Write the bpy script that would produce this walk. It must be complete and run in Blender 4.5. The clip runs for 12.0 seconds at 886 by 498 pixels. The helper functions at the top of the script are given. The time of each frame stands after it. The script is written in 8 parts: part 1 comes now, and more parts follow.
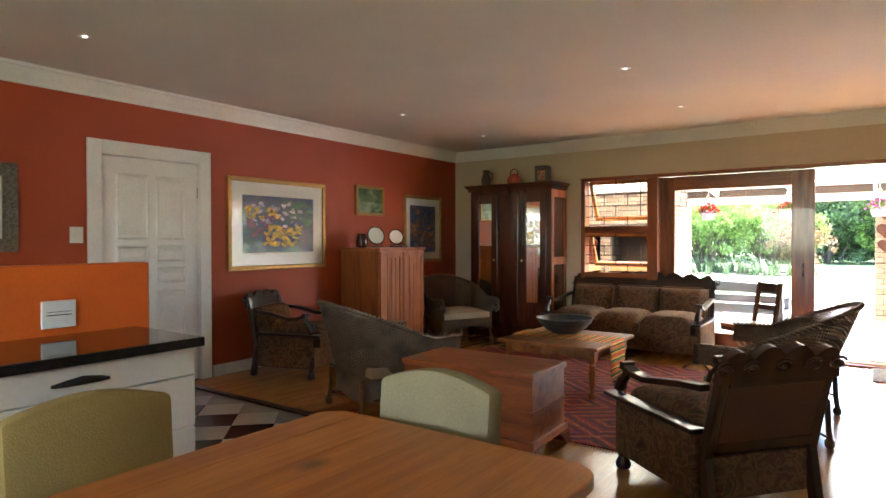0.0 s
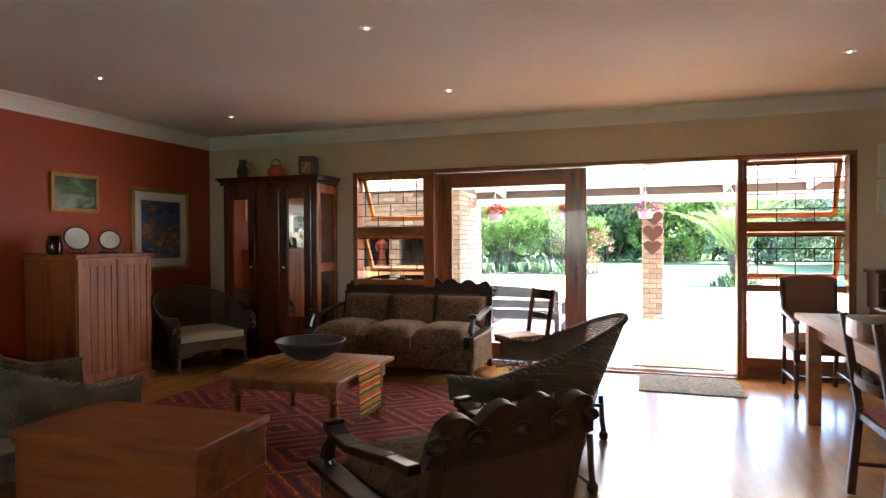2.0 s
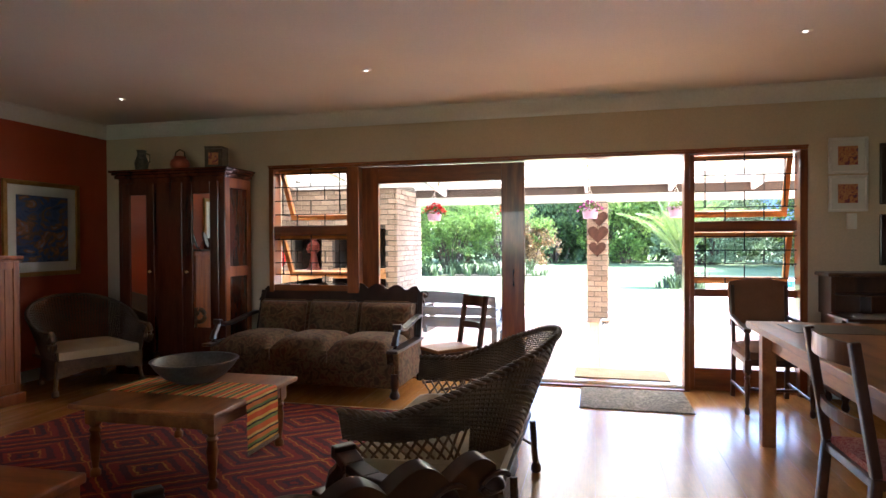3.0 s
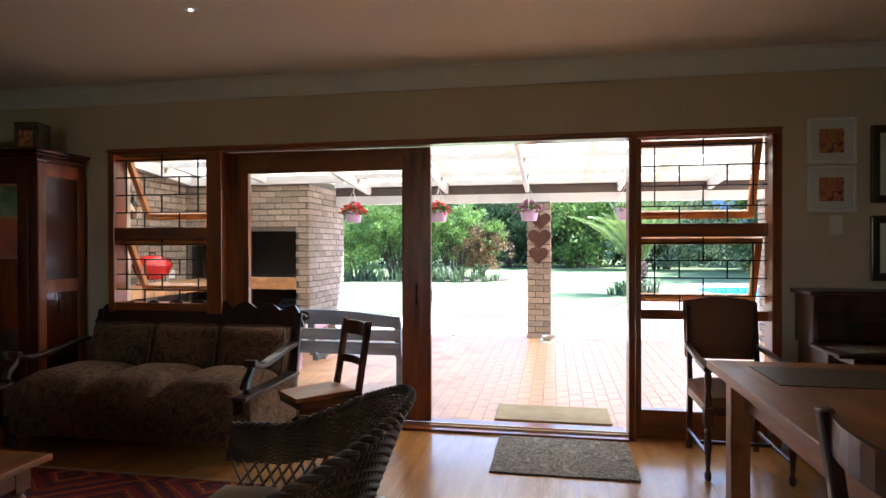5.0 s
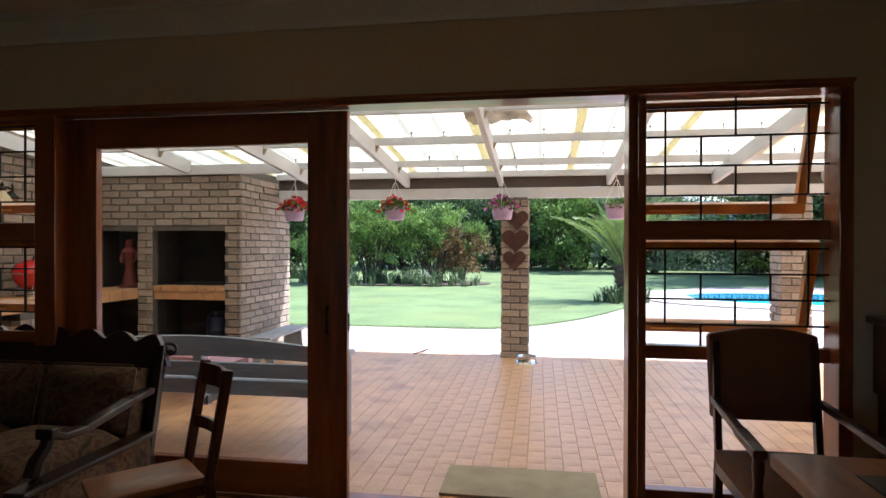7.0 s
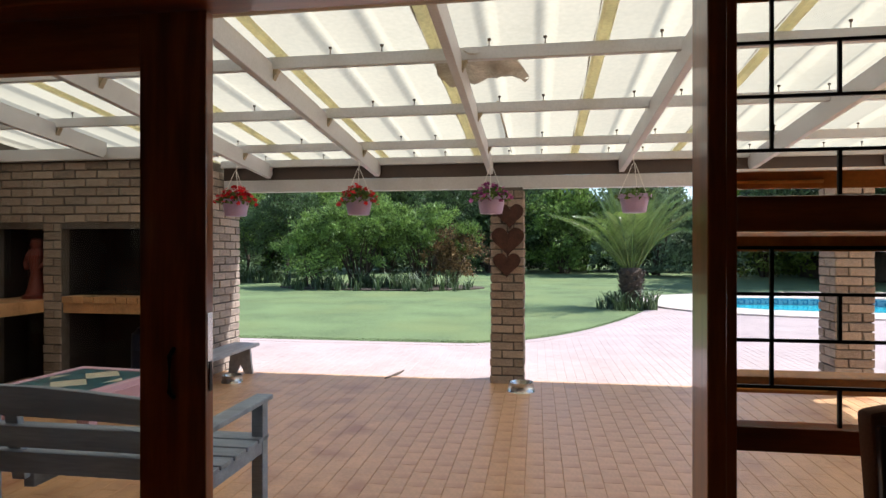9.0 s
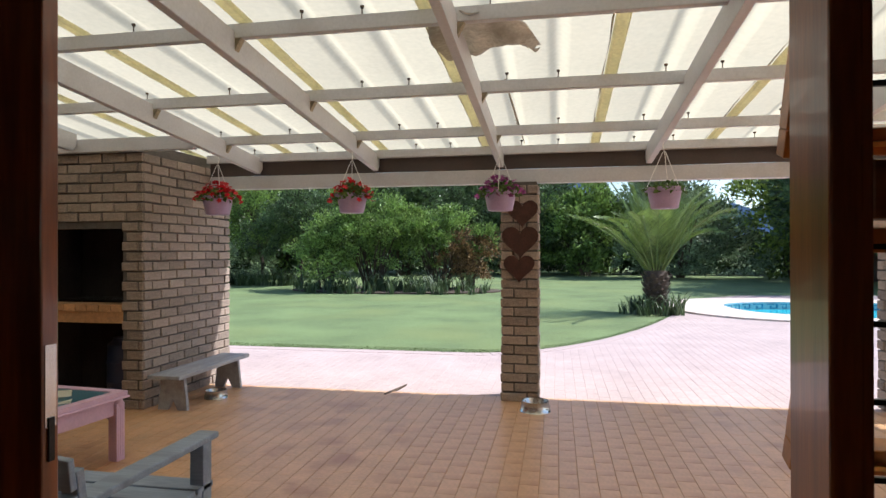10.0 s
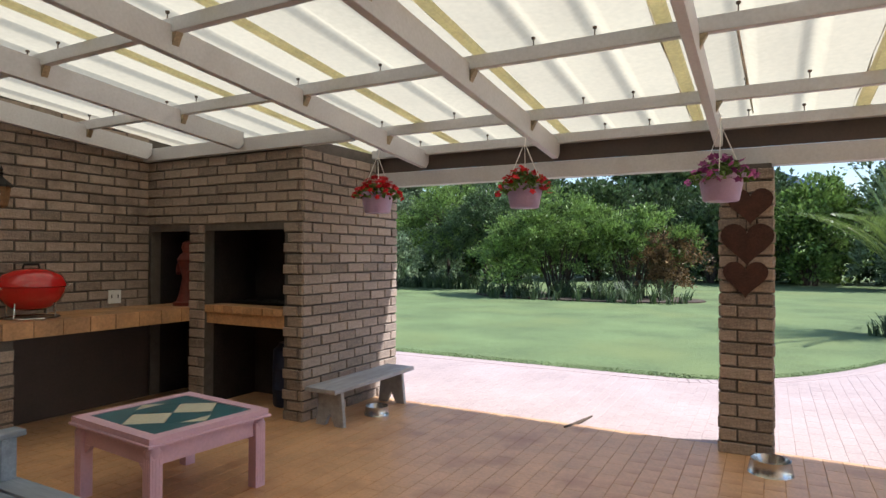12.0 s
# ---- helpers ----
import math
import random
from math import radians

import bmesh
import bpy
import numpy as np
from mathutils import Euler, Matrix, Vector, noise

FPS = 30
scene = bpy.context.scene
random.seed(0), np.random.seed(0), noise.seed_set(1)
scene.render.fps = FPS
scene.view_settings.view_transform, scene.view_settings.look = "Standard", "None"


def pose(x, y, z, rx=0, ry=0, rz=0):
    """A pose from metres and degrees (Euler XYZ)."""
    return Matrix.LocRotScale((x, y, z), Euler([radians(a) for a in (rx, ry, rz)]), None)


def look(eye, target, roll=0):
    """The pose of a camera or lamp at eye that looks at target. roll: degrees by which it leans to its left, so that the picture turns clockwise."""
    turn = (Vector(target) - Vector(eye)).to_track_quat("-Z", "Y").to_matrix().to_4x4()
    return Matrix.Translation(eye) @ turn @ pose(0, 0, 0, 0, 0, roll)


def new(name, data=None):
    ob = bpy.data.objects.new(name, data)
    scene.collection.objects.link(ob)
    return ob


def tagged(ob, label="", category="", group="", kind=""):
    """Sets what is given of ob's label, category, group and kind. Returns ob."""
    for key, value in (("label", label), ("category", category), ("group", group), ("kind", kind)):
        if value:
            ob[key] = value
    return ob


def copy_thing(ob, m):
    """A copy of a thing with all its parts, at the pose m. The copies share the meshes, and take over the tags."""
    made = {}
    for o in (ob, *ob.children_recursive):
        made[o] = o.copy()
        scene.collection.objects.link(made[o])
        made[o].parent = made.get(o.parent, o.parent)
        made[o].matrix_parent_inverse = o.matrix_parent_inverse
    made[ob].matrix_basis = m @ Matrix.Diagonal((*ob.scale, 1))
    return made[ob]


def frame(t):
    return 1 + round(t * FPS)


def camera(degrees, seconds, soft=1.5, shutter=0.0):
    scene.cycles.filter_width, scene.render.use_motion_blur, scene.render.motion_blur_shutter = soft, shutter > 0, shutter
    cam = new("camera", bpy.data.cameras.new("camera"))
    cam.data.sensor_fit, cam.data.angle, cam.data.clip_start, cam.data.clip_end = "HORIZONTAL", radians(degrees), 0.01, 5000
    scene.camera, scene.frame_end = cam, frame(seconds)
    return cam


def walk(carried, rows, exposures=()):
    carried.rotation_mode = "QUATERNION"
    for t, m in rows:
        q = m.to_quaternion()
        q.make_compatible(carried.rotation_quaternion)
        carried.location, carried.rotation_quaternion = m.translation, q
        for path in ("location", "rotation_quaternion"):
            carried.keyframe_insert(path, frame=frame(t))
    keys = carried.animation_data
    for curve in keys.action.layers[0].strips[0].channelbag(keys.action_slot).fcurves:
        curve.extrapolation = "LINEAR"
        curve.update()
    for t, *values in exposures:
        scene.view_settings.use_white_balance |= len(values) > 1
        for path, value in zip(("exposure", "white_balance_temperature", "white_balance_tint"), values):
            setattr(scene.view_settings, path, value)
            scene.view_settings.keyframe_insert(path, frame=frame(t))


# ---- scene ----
cam = camera(72.5, 12.0)
PATH = [
    (0, (0.134, -0.244, 1.313), (-1.032, 1.38, 1.286), -0.1),
    (0.5, (0.136, 0.039, 1.304), (-0.893, 1.754, 1.281), -0.1),
    (1, (0.14, 0.354, 1.327), (-0.737, 2.151, 1.306), -0.2),
    (1.5, (0.143, 0.644, 1.321), (-0.573, 2.511, 1.297), -0.2),
    (2, (0.167, 1.001, 1.334), (-0.468, 2.897, 1.308), -0.3),
    (2.5, (0.172, 1.347, 1.34), (-0.39, 3.266, 1.317), -0.3),
    (3, (0.228, 1.671, 1.328), (-0.257, 3.611, 1.306), -0.3),
    (3.5, (0.288, 1.995, 1.342), (-0.14, 3.948, 1.321), -0.2),
    (3.7, (0.327, 2.117, 1.341), (-0.09, 4.073, 1.322), -0.2),
    (5.5, (0.518, 3.356, 1.359), (0.177, 5.326, 1.347), -0.1),
    (6, (0.553, 3.669, 1.357), (0.226, 5.643, 1.343), -0.1),
    (6.5, (0.6, 4.024, 1.363), (0.28, 5.998, 1.35), 0.0),
    (7, (0.586, 4.386, 1.375), (0.27, 6.361, 1.367), 0.1),
    (7.2, (0.588, 4.53, 1.392), (0.267, 6.504, 1.375), 0.0),
    (8.8, (0.546, 5.625, 1.36), (0.245, 7.602, 1.362), -0.2),
    (9, (0.576, 5.747, 1.365), (0.27, 7.724, 1.364), 0.0),
    (9.5, (0.624, 6.062, 1.364), (0.299, 8.035, 1.368), -0.1),
    (10, (0.616, 6.391, 1.362), (0.245, 8.356, 1.368), -0.1),
    (10.5, (0.616, 6.626, 1.357), (0.15, 8.571, 1.364), -0.0),
    (11, (0.59, 6.883, 1.361), (-0.032, 8.783, 1.372), 0.1),
    (11.5, (0.533, 7.095, 1.351), (-0.253, 8.934, 1.365), 0.1),
    (12, (0.422, 7.271, 1.357), (-0.528, 9.031, 1.375), 0.3),
]
exposures = [(0.0, 4.5, 6000, 12), (1.0, 4.2, 5800, 13), (2.0, 3.9, 5650, 15), (3.0, 3.6, 5600, 16), (3.7, 3.3, 5600, 16), (5.5, 2.3, 5450, 13), (6.0, 2.02, 5500, 12), (6.5, 1.76, 5600, 11), (7.2, 1.3, 5700, 11), (8.8, 0.65, 6000, 11), (9.5, 0.5, 6000, 11), (10.5, 0.5, 6000, 12), (12.0, 0.5, 6000, 12)]
walk(cam, [(t, look(eye, target, roll)) for t, eye, target, roll in PATH], exposures)

# ---- world, sun and lamps ----
SUN_EL, SUN_AZ = radians(49.5), radians(70)      # azimuth clockwise from +y
world = bpy.data.worlds.new("sky")
scene.world = world
world.use_nodes = True
_n = world.node_tree.nodes
_sky = _n.new("ShaderNodeTexSky")
_sky.sky_type = "NISHITA"
_sky.sun_disc = False
_sky.sun_elevation, _sky.sun_rotation = SUN_EL, SUN_AZ
_sky.air_density, _sky.dust_density = 1.0, 0.6
world.node_tree.links.new(_sky.outputs[0], _n["Background"].inputs[0])
_n["Background"].inputs[1].default_value = 0.15
sun_data = bpy.data.lights.new("sun", "SUN")
sun_data.energy, sun_data.angle, sun_data.color = 5.0, radians(0.55), (1.0, 0.965, 0.91)
sun = new("sun", sun_data)
_d = Vector((math.sin(SUN_AZ) * math.cos(SUN_EL), math.cos(SUN_AZ) * math.cos(SUN_EL), math.sin(SUN_EL)))
sun.matrix_world = look(_d * 60, (0, 0, 0))


def window_light(name, eye, target, w, h, power, color=(1.0, 0.94, 0.86)):
    """A rectangular lamp in a window's opening."""
    d = bpy.data.lights.new(name, "AREA")
    d.shape, d.size, d.size_y, d.energy, d.color = "RECTANGLE", w, h, power, color
    ob = new(name, d)
    ob.matrix_world = look(eye, target)
    return ob


# Unseen lamp added behind the viewpoint, tinted warm to fill the kitchen end.
window_light("kitchen_daylight", (-1.2, -3.12, 1.6), (-1.2, 0, 2.6), 2.3, 1.1, 1.5, (1.0, 0.80, 0.56))

# ---- materials ----


def mat(name, base, rough=0.6, vary=0.12, scale=6.0, fine=60.0, bump=0.08, metal=0.0, coat=0.0, spec=0.5, dark=None, dark_at=0.62, stretch=(1, 1, 1), random_obj=0.0, island=0.0, translucent=0.0, distance=0.01):
    """A surface with two scales of colour variation, a fine relief and optional stains."""
    m = bpy.data.materials.new(name)
    m.use_nodes = True
    nt = m.node_tree
    n, link = nt.nodes, nt.links.new
    b = n["Principled BSDF"]
    tc = n.new("ShaderNodeTexCoord")
    mp = n.new("ShaderNodeMapping")
    mp.inputs["Scale"].default_value = stretch
    link(tc.outputs["Object"], mp.inputs[0])
    big, small = n.new("ShaderNodeTexNoise"), n.new("ShaderNodeTexNoise")
    big.inputs["Scale"].default_value, small.inputs["Scale"].default_value = scale, fine
    big.inputs["Detail"].default_value, small.inputs["Detail"].default_value = 4, 3
    link(mp.outputs[0], big.inputs["Vector"])
    link(mp.outputs[0], small.inputs["Vector"])
    add = n.new("ShaderNodeMath")
    add.operation = "ADD"
    link(big.outputs["Fac"], add.inputs[0])
    link(small.outputs["Fac"], add.inputs[1])
    last = add
    if random_obj or island:
        src = n.new("ShaderNodeObjectInfo") if random_obj else n.new("ShaderNodeNewGeometry")
        sock = src.outputs["Random"] if random_obj else src.outputs["Random Per Island"]
        ma = n.new("ShaderNodeMath")
        ma.operation = "MULTIPLY_ADD"
        link(sock, ma.inputs[0])
        ma.inputs[1].default_value = (random_obj or island)
        link(add.outputs[0], ma.inputs[2])
        sub = n.new("ShaderNodeMath")
        sub.operation = "SUBTRACT"
        link(ma.outputs[0], sub.inputs[0])
        sub.inputs[1].default_value = (random_obj or island) / 2
        last = sub
    rng = n.new("ShaderNodeMapRange")
    rng.inputs[1].default_value, rng.inputs[2].default_value = 0.6, 1.4
    rng.inputs[3].default_value, rng.inputs[4].default_value = 1 - vary * 2, 1 + vary * 2
    rng.clamp = False
    link(last.outputs[0], rng.inputs[0])
    mul = n.new("ShaderNodeVectorMath")
    mul.operation = "SCALE"
    mul.inputs[0].default_value = base
    link(rng.outputs[0], mul.inputs["Scale"])
    col = mul.outputs[0]
    if dark:
        st = n.new("ShaderNodeTexNoise")
        st.inputs["Scale"].default_value, st.inputs["Detail"].default_value = scale * 0.6, 6
        link(mp.outputs[0], st.inputs["Vector"])
        r2 = n.new("ShaderNodeMapRange")
        r2.inputs[1].default_value, r2.inputs[2].default_value = dark_at - 0.12, dark_at + 0.1
        link(st.outputs["Fac"], r2.inputs[0])
        mx = n.new("ShaderNodeMix")
        mx.data_type = "RGBA"
        link(r2.outputs[0], mx.inputs["Factor"])
        link(col, mx.inputs["A"])
        mx.inputs["B"].default_value = (*dark, 1)
        col = mx.outputs["Result"]
    link(col, b.inputs["Base Color"])
    b.inputs["Roughness"].default_value, b.inputs["Metallic"].default_value = rough, metal
    b.inputs["Coat Weight"].default_value, b.inputs["Specular IOR Level"].default_value = coat, spec
    if bump:
        bp = n.new("ShaderNodeBump")
        bp.inputs["Strength"].default_value, bp.inputs["Distance"].default_value = bump, distance
        link(add.outputs[0], bp.inputs["Height"])
        link(bp.outputs[0], b.inputs["Normal"])
    if translucent:
        tr = n.new("ShaderNodeBsdfTranslucent")
        link(col, tr.inputs["Color"])
        ms = n.new("ShaderNodeMixShader")
        ms.inputs[0].default_value = translucent
        link(b.outputs[0], ms.inputs[1])
        link(tr.outputs[0], ms.inputs[2])
        link(ms.outputs[0], n["Material Output"].inputs["Surface"])
    return m


def nodes_of(m):
    return m.node_tree.nodes, m.node_tree.links.new


def wood(name, base, grain, rough=0.35, along=(1, 12, 12), bump=0.06, coat=0.0, knots=0.0, random_obj=0.0):
    """Wood with grain stretched along one axis and optional knots."""
    m = mat(name, base, rough, 0.13, 2.2, 14, bump, stretch=along, dark=grain, dark_at=0.6, coat=coat, random_obj=random_obj, distance=0.004)
    if knots:
        n, link = nodes_of(m)
        b = n["Principled BSDF"]
        old = b.inputs["Base Color"].links[0].from_socket
        tc = n.new("ShaderNodeTexCoord")
        mp = n.new("ShaderNodeMapping")
        mp.inputs["Scale"].default_value = (1.0, 0.6, 0)
        link(tc.outputs["Object"], mp.inputs[0])
        v = n.new("ShaderNodeTexVoronoi")
        v.voronoi_dimensions = "2D"
        v.inputs["Scale"].default_value = knots
        link(mp.outputs[0], v.inputs["Vector"])
        r = n.new("ShaderNodeMapRange")
        r.inputs[1].default_value, r.inputs[2].default_value, r.inputs[3].default_value, r.inputs[4].default_value = 0.03, 0.13, 0.9, 0
        link(v.outputs["Distance"], r.inputs[0])
        mx = n.new("ShaderNodeMix")
        mx.data_type = "RGBA"
        link(r.outputs[0], mx.inputs["Factor"])
        link(old, mx.inputs["A"])
        mx.inputs["B"].default_value = (0.12, 0.035, 0.01, 1)
        link(mx.outputs["Result"], b.inputs["Base Color"])
    return m


def ramp_art(name, stops, scale=4.0, distort=2.0, detail=5.0, stretch=(1, 1, 1), rough=0.6, coat=0.0, voronoi=False):
    """Paint in patches, the colours in order of the noise."""
    m = bpy.data.materials.new(name)
    m.use_nodes = True
    n, link = nodes_of(m)
    b = n["Principled BSDF"]
    tc, mp = n.new("ShaderNodeTexCoord"), n.new("ShaderNodeMapping")
    mp.inputs["Scale"].default_value = stretch
    link(tc.outputs["Object"], mp.inputs[0])
    t = n.new("ShaderNodeTexNoise")
    t.inputs["Scale"].default_value, t.inputs["Detail"].default_value, t.inputs["Distortion"].default_value = scale, detail, distort
    link(mp.outputs[0], t.inputs["Vector"])
    rp = n.new("ShaderNodeValToRGB")
    el = rp.color_ramp.elements
    while len(el) < len(stops):
        el.new(0.5)
    for e, (p, c) in zip(el, stops):
        e.position, e.color = p, (*c, 1)
    link(t.outputs["Fac"], rp.inputs[0])
    link(rp.outputs[0], b.inputs["Base Color"])
    b.inputs["Roughness"].default_value, b.inputs["Coat Weight"].default_value = rough, coat
    return m


def stripes_mat(name, stops, scale, direction=(1, 0, 0), rough=0.85):
    m = bpy.data.materials.new(name)
    m.use_nodes = True
    n, link = nodes_of(m)
    b = n["Principled BSDF"]
    tc = n.new("ShaderNodeTexCoord")
    dot = n.new("ShaderNodeVectorMath")
    dot.operation = "DOT_PRODUCT"
    dot.inputs[1].default_value = direction
    link(tc.outputs["Object"], dot.inputs[0])
    cx = n.new("ShaderNodeCombineXYZ")
    link(dot.outputs["Value"], cx.inputs[0])
    w = n.new("ShaderNodeTexWave")
    w.bands_direction, w.wave_profile = "X", "SAW"
    w.inputs["Scale"].default_value, w.inputs["Distortion"].default_value = scale, 0.0
    link(cx.outputs[0], w.inputs["Vector"])
    rp = n.new("ShaderNodeValToRGB")
    rp.color_ramp.interpolation = "CONSTANT"
    el = rp.color_ramp.elements
    while len(el) < len(stops):
        el.new(0.5)
    for e, (p, c) in zip(el, stops):
        e.position, e.color = p, (*c, 1)
    link(w.outputs["Fac"], rp.inputs[0])
    link(rp.outputs[0], b.inputs["Base Color"])
    b.inputs["Roughness"].default_value = rough
    return m


def kilim(name):
    """Red and purple flat-woven rug with rows of nested diamonds."""
    m = bpy.data.materials.new(name)
    m.use_nodes = True
    n, link = nodes_of(m)
    b = n["Principled BSDF"]
    tc = n.new("ShaderNodeTexCoord")
    sep = n.new("ShaderNodeSeparateXYZ")
    link(tc.outputs["Object"], sep.inputs[0])

    def op(kind, a, c, v=None):
        q = n.new("ShaderNodeMath")
        q.operation = kind
        for i, s in enumerate((a, c)):
            if s is None:
                continue
            if isinstance(s, (int, float)):
                q.inputs[i].default_value = s
            else:
                link(s, q.inputs[i])
        return q.outputs[0]
    px = op("PINGPONG", sep.outputs["X"], 0.46)
    py = op("PINGPONG", sep.outputs["Y"], 0.36)
    d = op("ADD", op("MULTIPLY", px, 1.0), op("MULTIPLY", py, 1.25))
    no = n.new("ShaderNodeTexNoise")
    no.inputs["Scale"].default_value = 22
    link(tc.outputs["Object"], no.inputs["Vector"])
    d = op("ADD", d, op("MULTIPLY", no.outputs["Fac"], 0.075))
    f = op("FRACT", op("MULTIPLY", d, 3.1), None)
    rp = n.new("ShaderNodeValToRGB")
    rp.color_ramp.interpolation = "CONSTANT"
    stops = [(0, (0.22, 0.016, 0.012)), (0.20, (0.085, 0.011, 0.018)), (0.40, (0.27, 0.028, 0.010)), (0.52, (0.46, 0.17, 0.022)), (0.565, (0.15, 0.012, 0.011)), (0.72, (0.05, 0.010, 0.024)), (0.84, (0.21, 0.018, 0.010)), (0.95, (0.38, 0.11, 0.018))]
    el = rp.color_ramp.elements
    while len(el) < len(stops):
        el.new(0.5)
    for e, (p, c) in zip(el, stops):
        e.position, e.color = p, (*c, 1)
    link(f, rp.inputs[0])
    n2 = n.new("ShaderNodeTexNoise")
    n2.inputs["Scale"].default_value = 240
    link(tc.outputs["Object"], n2.inputs["Vector"])
    r = n.new("ShaderNodeMapRange")
    r.inputs[3].default_value, r.inputs[4].default_value = 0.6, 1.4
    link(n2.outputs["Fac"], r.inputs[0])
    sc = n.new("ShaderNodeVectorMath")
    sc.operation = "SCALE"
    link(rp.outputs[0], sc.inputs[0])
    link(r.outputs[0], sc.inputs["Scale"])
    link(sc.outputs[0], b.inputs["Base Color"])
    b.inputs["Roughness"].default_value = 0.95
    bp = n.new("ShaderNodeBump")
    bp.inputs["Strength"].default_value, bp.inputs["Distance"].default_value = 0.4, 0.003
    link(n2.outputs["Fac"], bp.inputs["Height"])
    link(bp.outputs[0], b.inputs["Normal"])
    return m


def glass_mat(name, tint=(0.97, 0.98, 0.98)):
    m = bpy.data.materials.new(name)
    m.use_nodes = True
    n, link = nodes_of(m)
    g, t, ms, f = n.new("ShaderNodeBsdfGlossy"), n.new("ShaderNodeBsdfTransparent"), n.new("ShaderNodeMixShader"), n.new("ShaderNodeFresnel")
    g.inputs["Roughness"].default_value = 0.0
    t.inputs["Color"].default_value = (*tint, 1)
    f.inputs["IOR"].default_value = 1.45
    link(f.outputs[0], ms.inputs[0])
    link(t.outputs[0], ms.inputs[1])
    link(g.outputs[0], ms.inputs[2])
    link(ms.outputs[0], n["Material Output"].inputs["Surface"])
    return m


M_RED = mat("terracotta_red_paint", (0.38, 0.060, 0.012), 0.55, 0.05, 1.6, 90, 0.05)
M_ORANGE = mat("orange_paint", (0.72, 0.13, 0.012), 0.45, 0.04, 2, 90, 0.04)
M_CREAM = mat("cream_wall_paint", (0.62, 0.50, 0.36), 0.7, 0.05, 1.5, 90, 0.05)
M_WHITE = mat("white_gloss_paint", (0.78, 0.76, 0.73), 0.35, 0.04, 3, 50, 0.02)
M_CEIL = mat("white_ceiling_paint", (0.82, 0.79, 0.77), 0.8, 0.03, 1, 70, 0.03)
M_PLASTER = mat("outside_plaster", (0.66, 0.60, 0.50), 0.8, 0.08, 2, 60, 0.15)
M_LAMINATE = wood("honey_laminate_floor", (0.52, 0.25, 0.072), (0.42, 0.185, 0.047), 0.24, (9, 1.0, 1), 0.012, coat=0.5)
M_LAMINATE.node_tree.nodes["Principled BSDF"].inputs["Coat Roughness"].default_value = 0.2
M_TILE_W = mat("white_floor_tile", (0.62, 0.60, 0.58), 0.25, 0.04, 4, 40, 0.02, random_obj=0.2)
M_TILE_B = mat("dark_maroon_floor_tile", (0.045, 0.012, 0.012), 0.25, 0.1, 4, 40, 0.02, random_obj=0.2)
M_GROUT = mat("grout", (0.30, 0.28, 0.26), 0.9, 0.1, 10, 80, 0.1)
M_TRIM = wood("varnished_window_wood", (0.30, 0.085, 0.018), (0.13, 0.03, 0.007), 0.28, (10, 10, 1), 0.04, coat=0.3)
M_TRIM_H = wood("varnished_window_wood_across", (0.30, 0.085, 0.018), (0.13, 0.03, 0.007), 0.28, (1, 10, 10), 0.04, coat=0.3)
M_SASH = wood("honey_sash_wood", (0.50, 0.19, 0.035), (0.30, 0.09, 0.015), 0.3, (4, 4, 4), 0.04, coat=0.3)
M_DARK = wood("dark_carved_wood", (0.035, 0.013, 0.007), (0.012, 0.005, 0.003), 0.28, (4, 4, 2), 0.05, coat=0.25)
M_MAHOG = wood("red_brown_armoire_wood", (0.085, 0.021, 0.009), (0.035, 0.009, 0.004), 0.25, (8, 8, 1), 0.03, coat=0.3)
M_CHERRY = wood("cherry_cabinet_wood", (0.36, 0.10, 0.02), (0.19, 0.045, 0.01), 0.4, (9, 9, 1), 0.03, coat=0.08)
M_CHEST = wood("reddish_chest_wood", (0.31, 0.078, 0.010), (0.15, 0.034, 0.006), 0.42, (1.2, 9, 9), 0.04, coat=0.08)
M_PINE = wood("orange_pine", (0.45, 0.15, 0.024), (0.32, 0.09, 0.014), 0.42, (11, 0.7, 6), 0.03, coat=0.06, knots=3.4)
M_TABLE = wood("brown_table_wood", (0.36, 0.13, 0.03), (0.20, 0.06, 0.013), 0.42, (7, 1, 6), 0.04, coat=0.06)
M_OAKD = wood("dark_chair_wood", (0.09, 0.030, 0.012), (0.035, 0.012, 0.006), 0.3, (5, 5, 1.5), 0.04, coat=0.2)
M_WICKER = mat("brown_wicker", (0.115, 0.068, 0.036), 0.5, 0.2, 9, 90, 0.15, dark=(0.05, 0.027, 0.014), dark_at=0.62)
M_WICKG = mat("grey_wicker", (0.19, 0.135, 0.085), 0.55, 0.2, 9, 90, 0.15, dark=(0.09, 0.06, 0.038), dark_at=0.62)
M_CANE = mat("cane", (0.20, 0.11, 0.05), 0.45, 0.2, 20, 100, 0.1)
M_FLORAL = ramp_art("floral_upholstery", [(0.30, (0.05, 0.024, 0.011)), (0.42, (0.10, 0.052, 0.021)), (0.50, (0.17, 0.10, 0.042)), (0.56, (0.13, 0.045, 0.02)), (0.63, (0.075, 0.035, 0.015)), (0.74, (0.17, 0.105, 0.046))], 13, 1.0, 4, rough=0.9)
M_CUSHION = mat("cream_cushion", (0.50, 0.40, 0.26), 0.9, 0.07, 6, 200, 0.15)
M_LEATHER = mat("brown_leather_panel", (0.07, 0.026, 0.013), 0.5, 0.15, 6, 80, 0.1)
M_COVER_G = mat("grey_green_chair_cover", (0.28, 0.225, 0.115), 0.9, 0.08, 5, 160, 0.25)
M_COVER_O = mat("olive_chair_cover", (0.30, 0.20, 0.05), 0.9, 0.08, 5, 160, 0.25)
M_BROWNCLOTH = mat("brown_chair_upholstery", (0.20, 0.09, 0.045), 0.9, 0.1, 8, 160, 0.2)
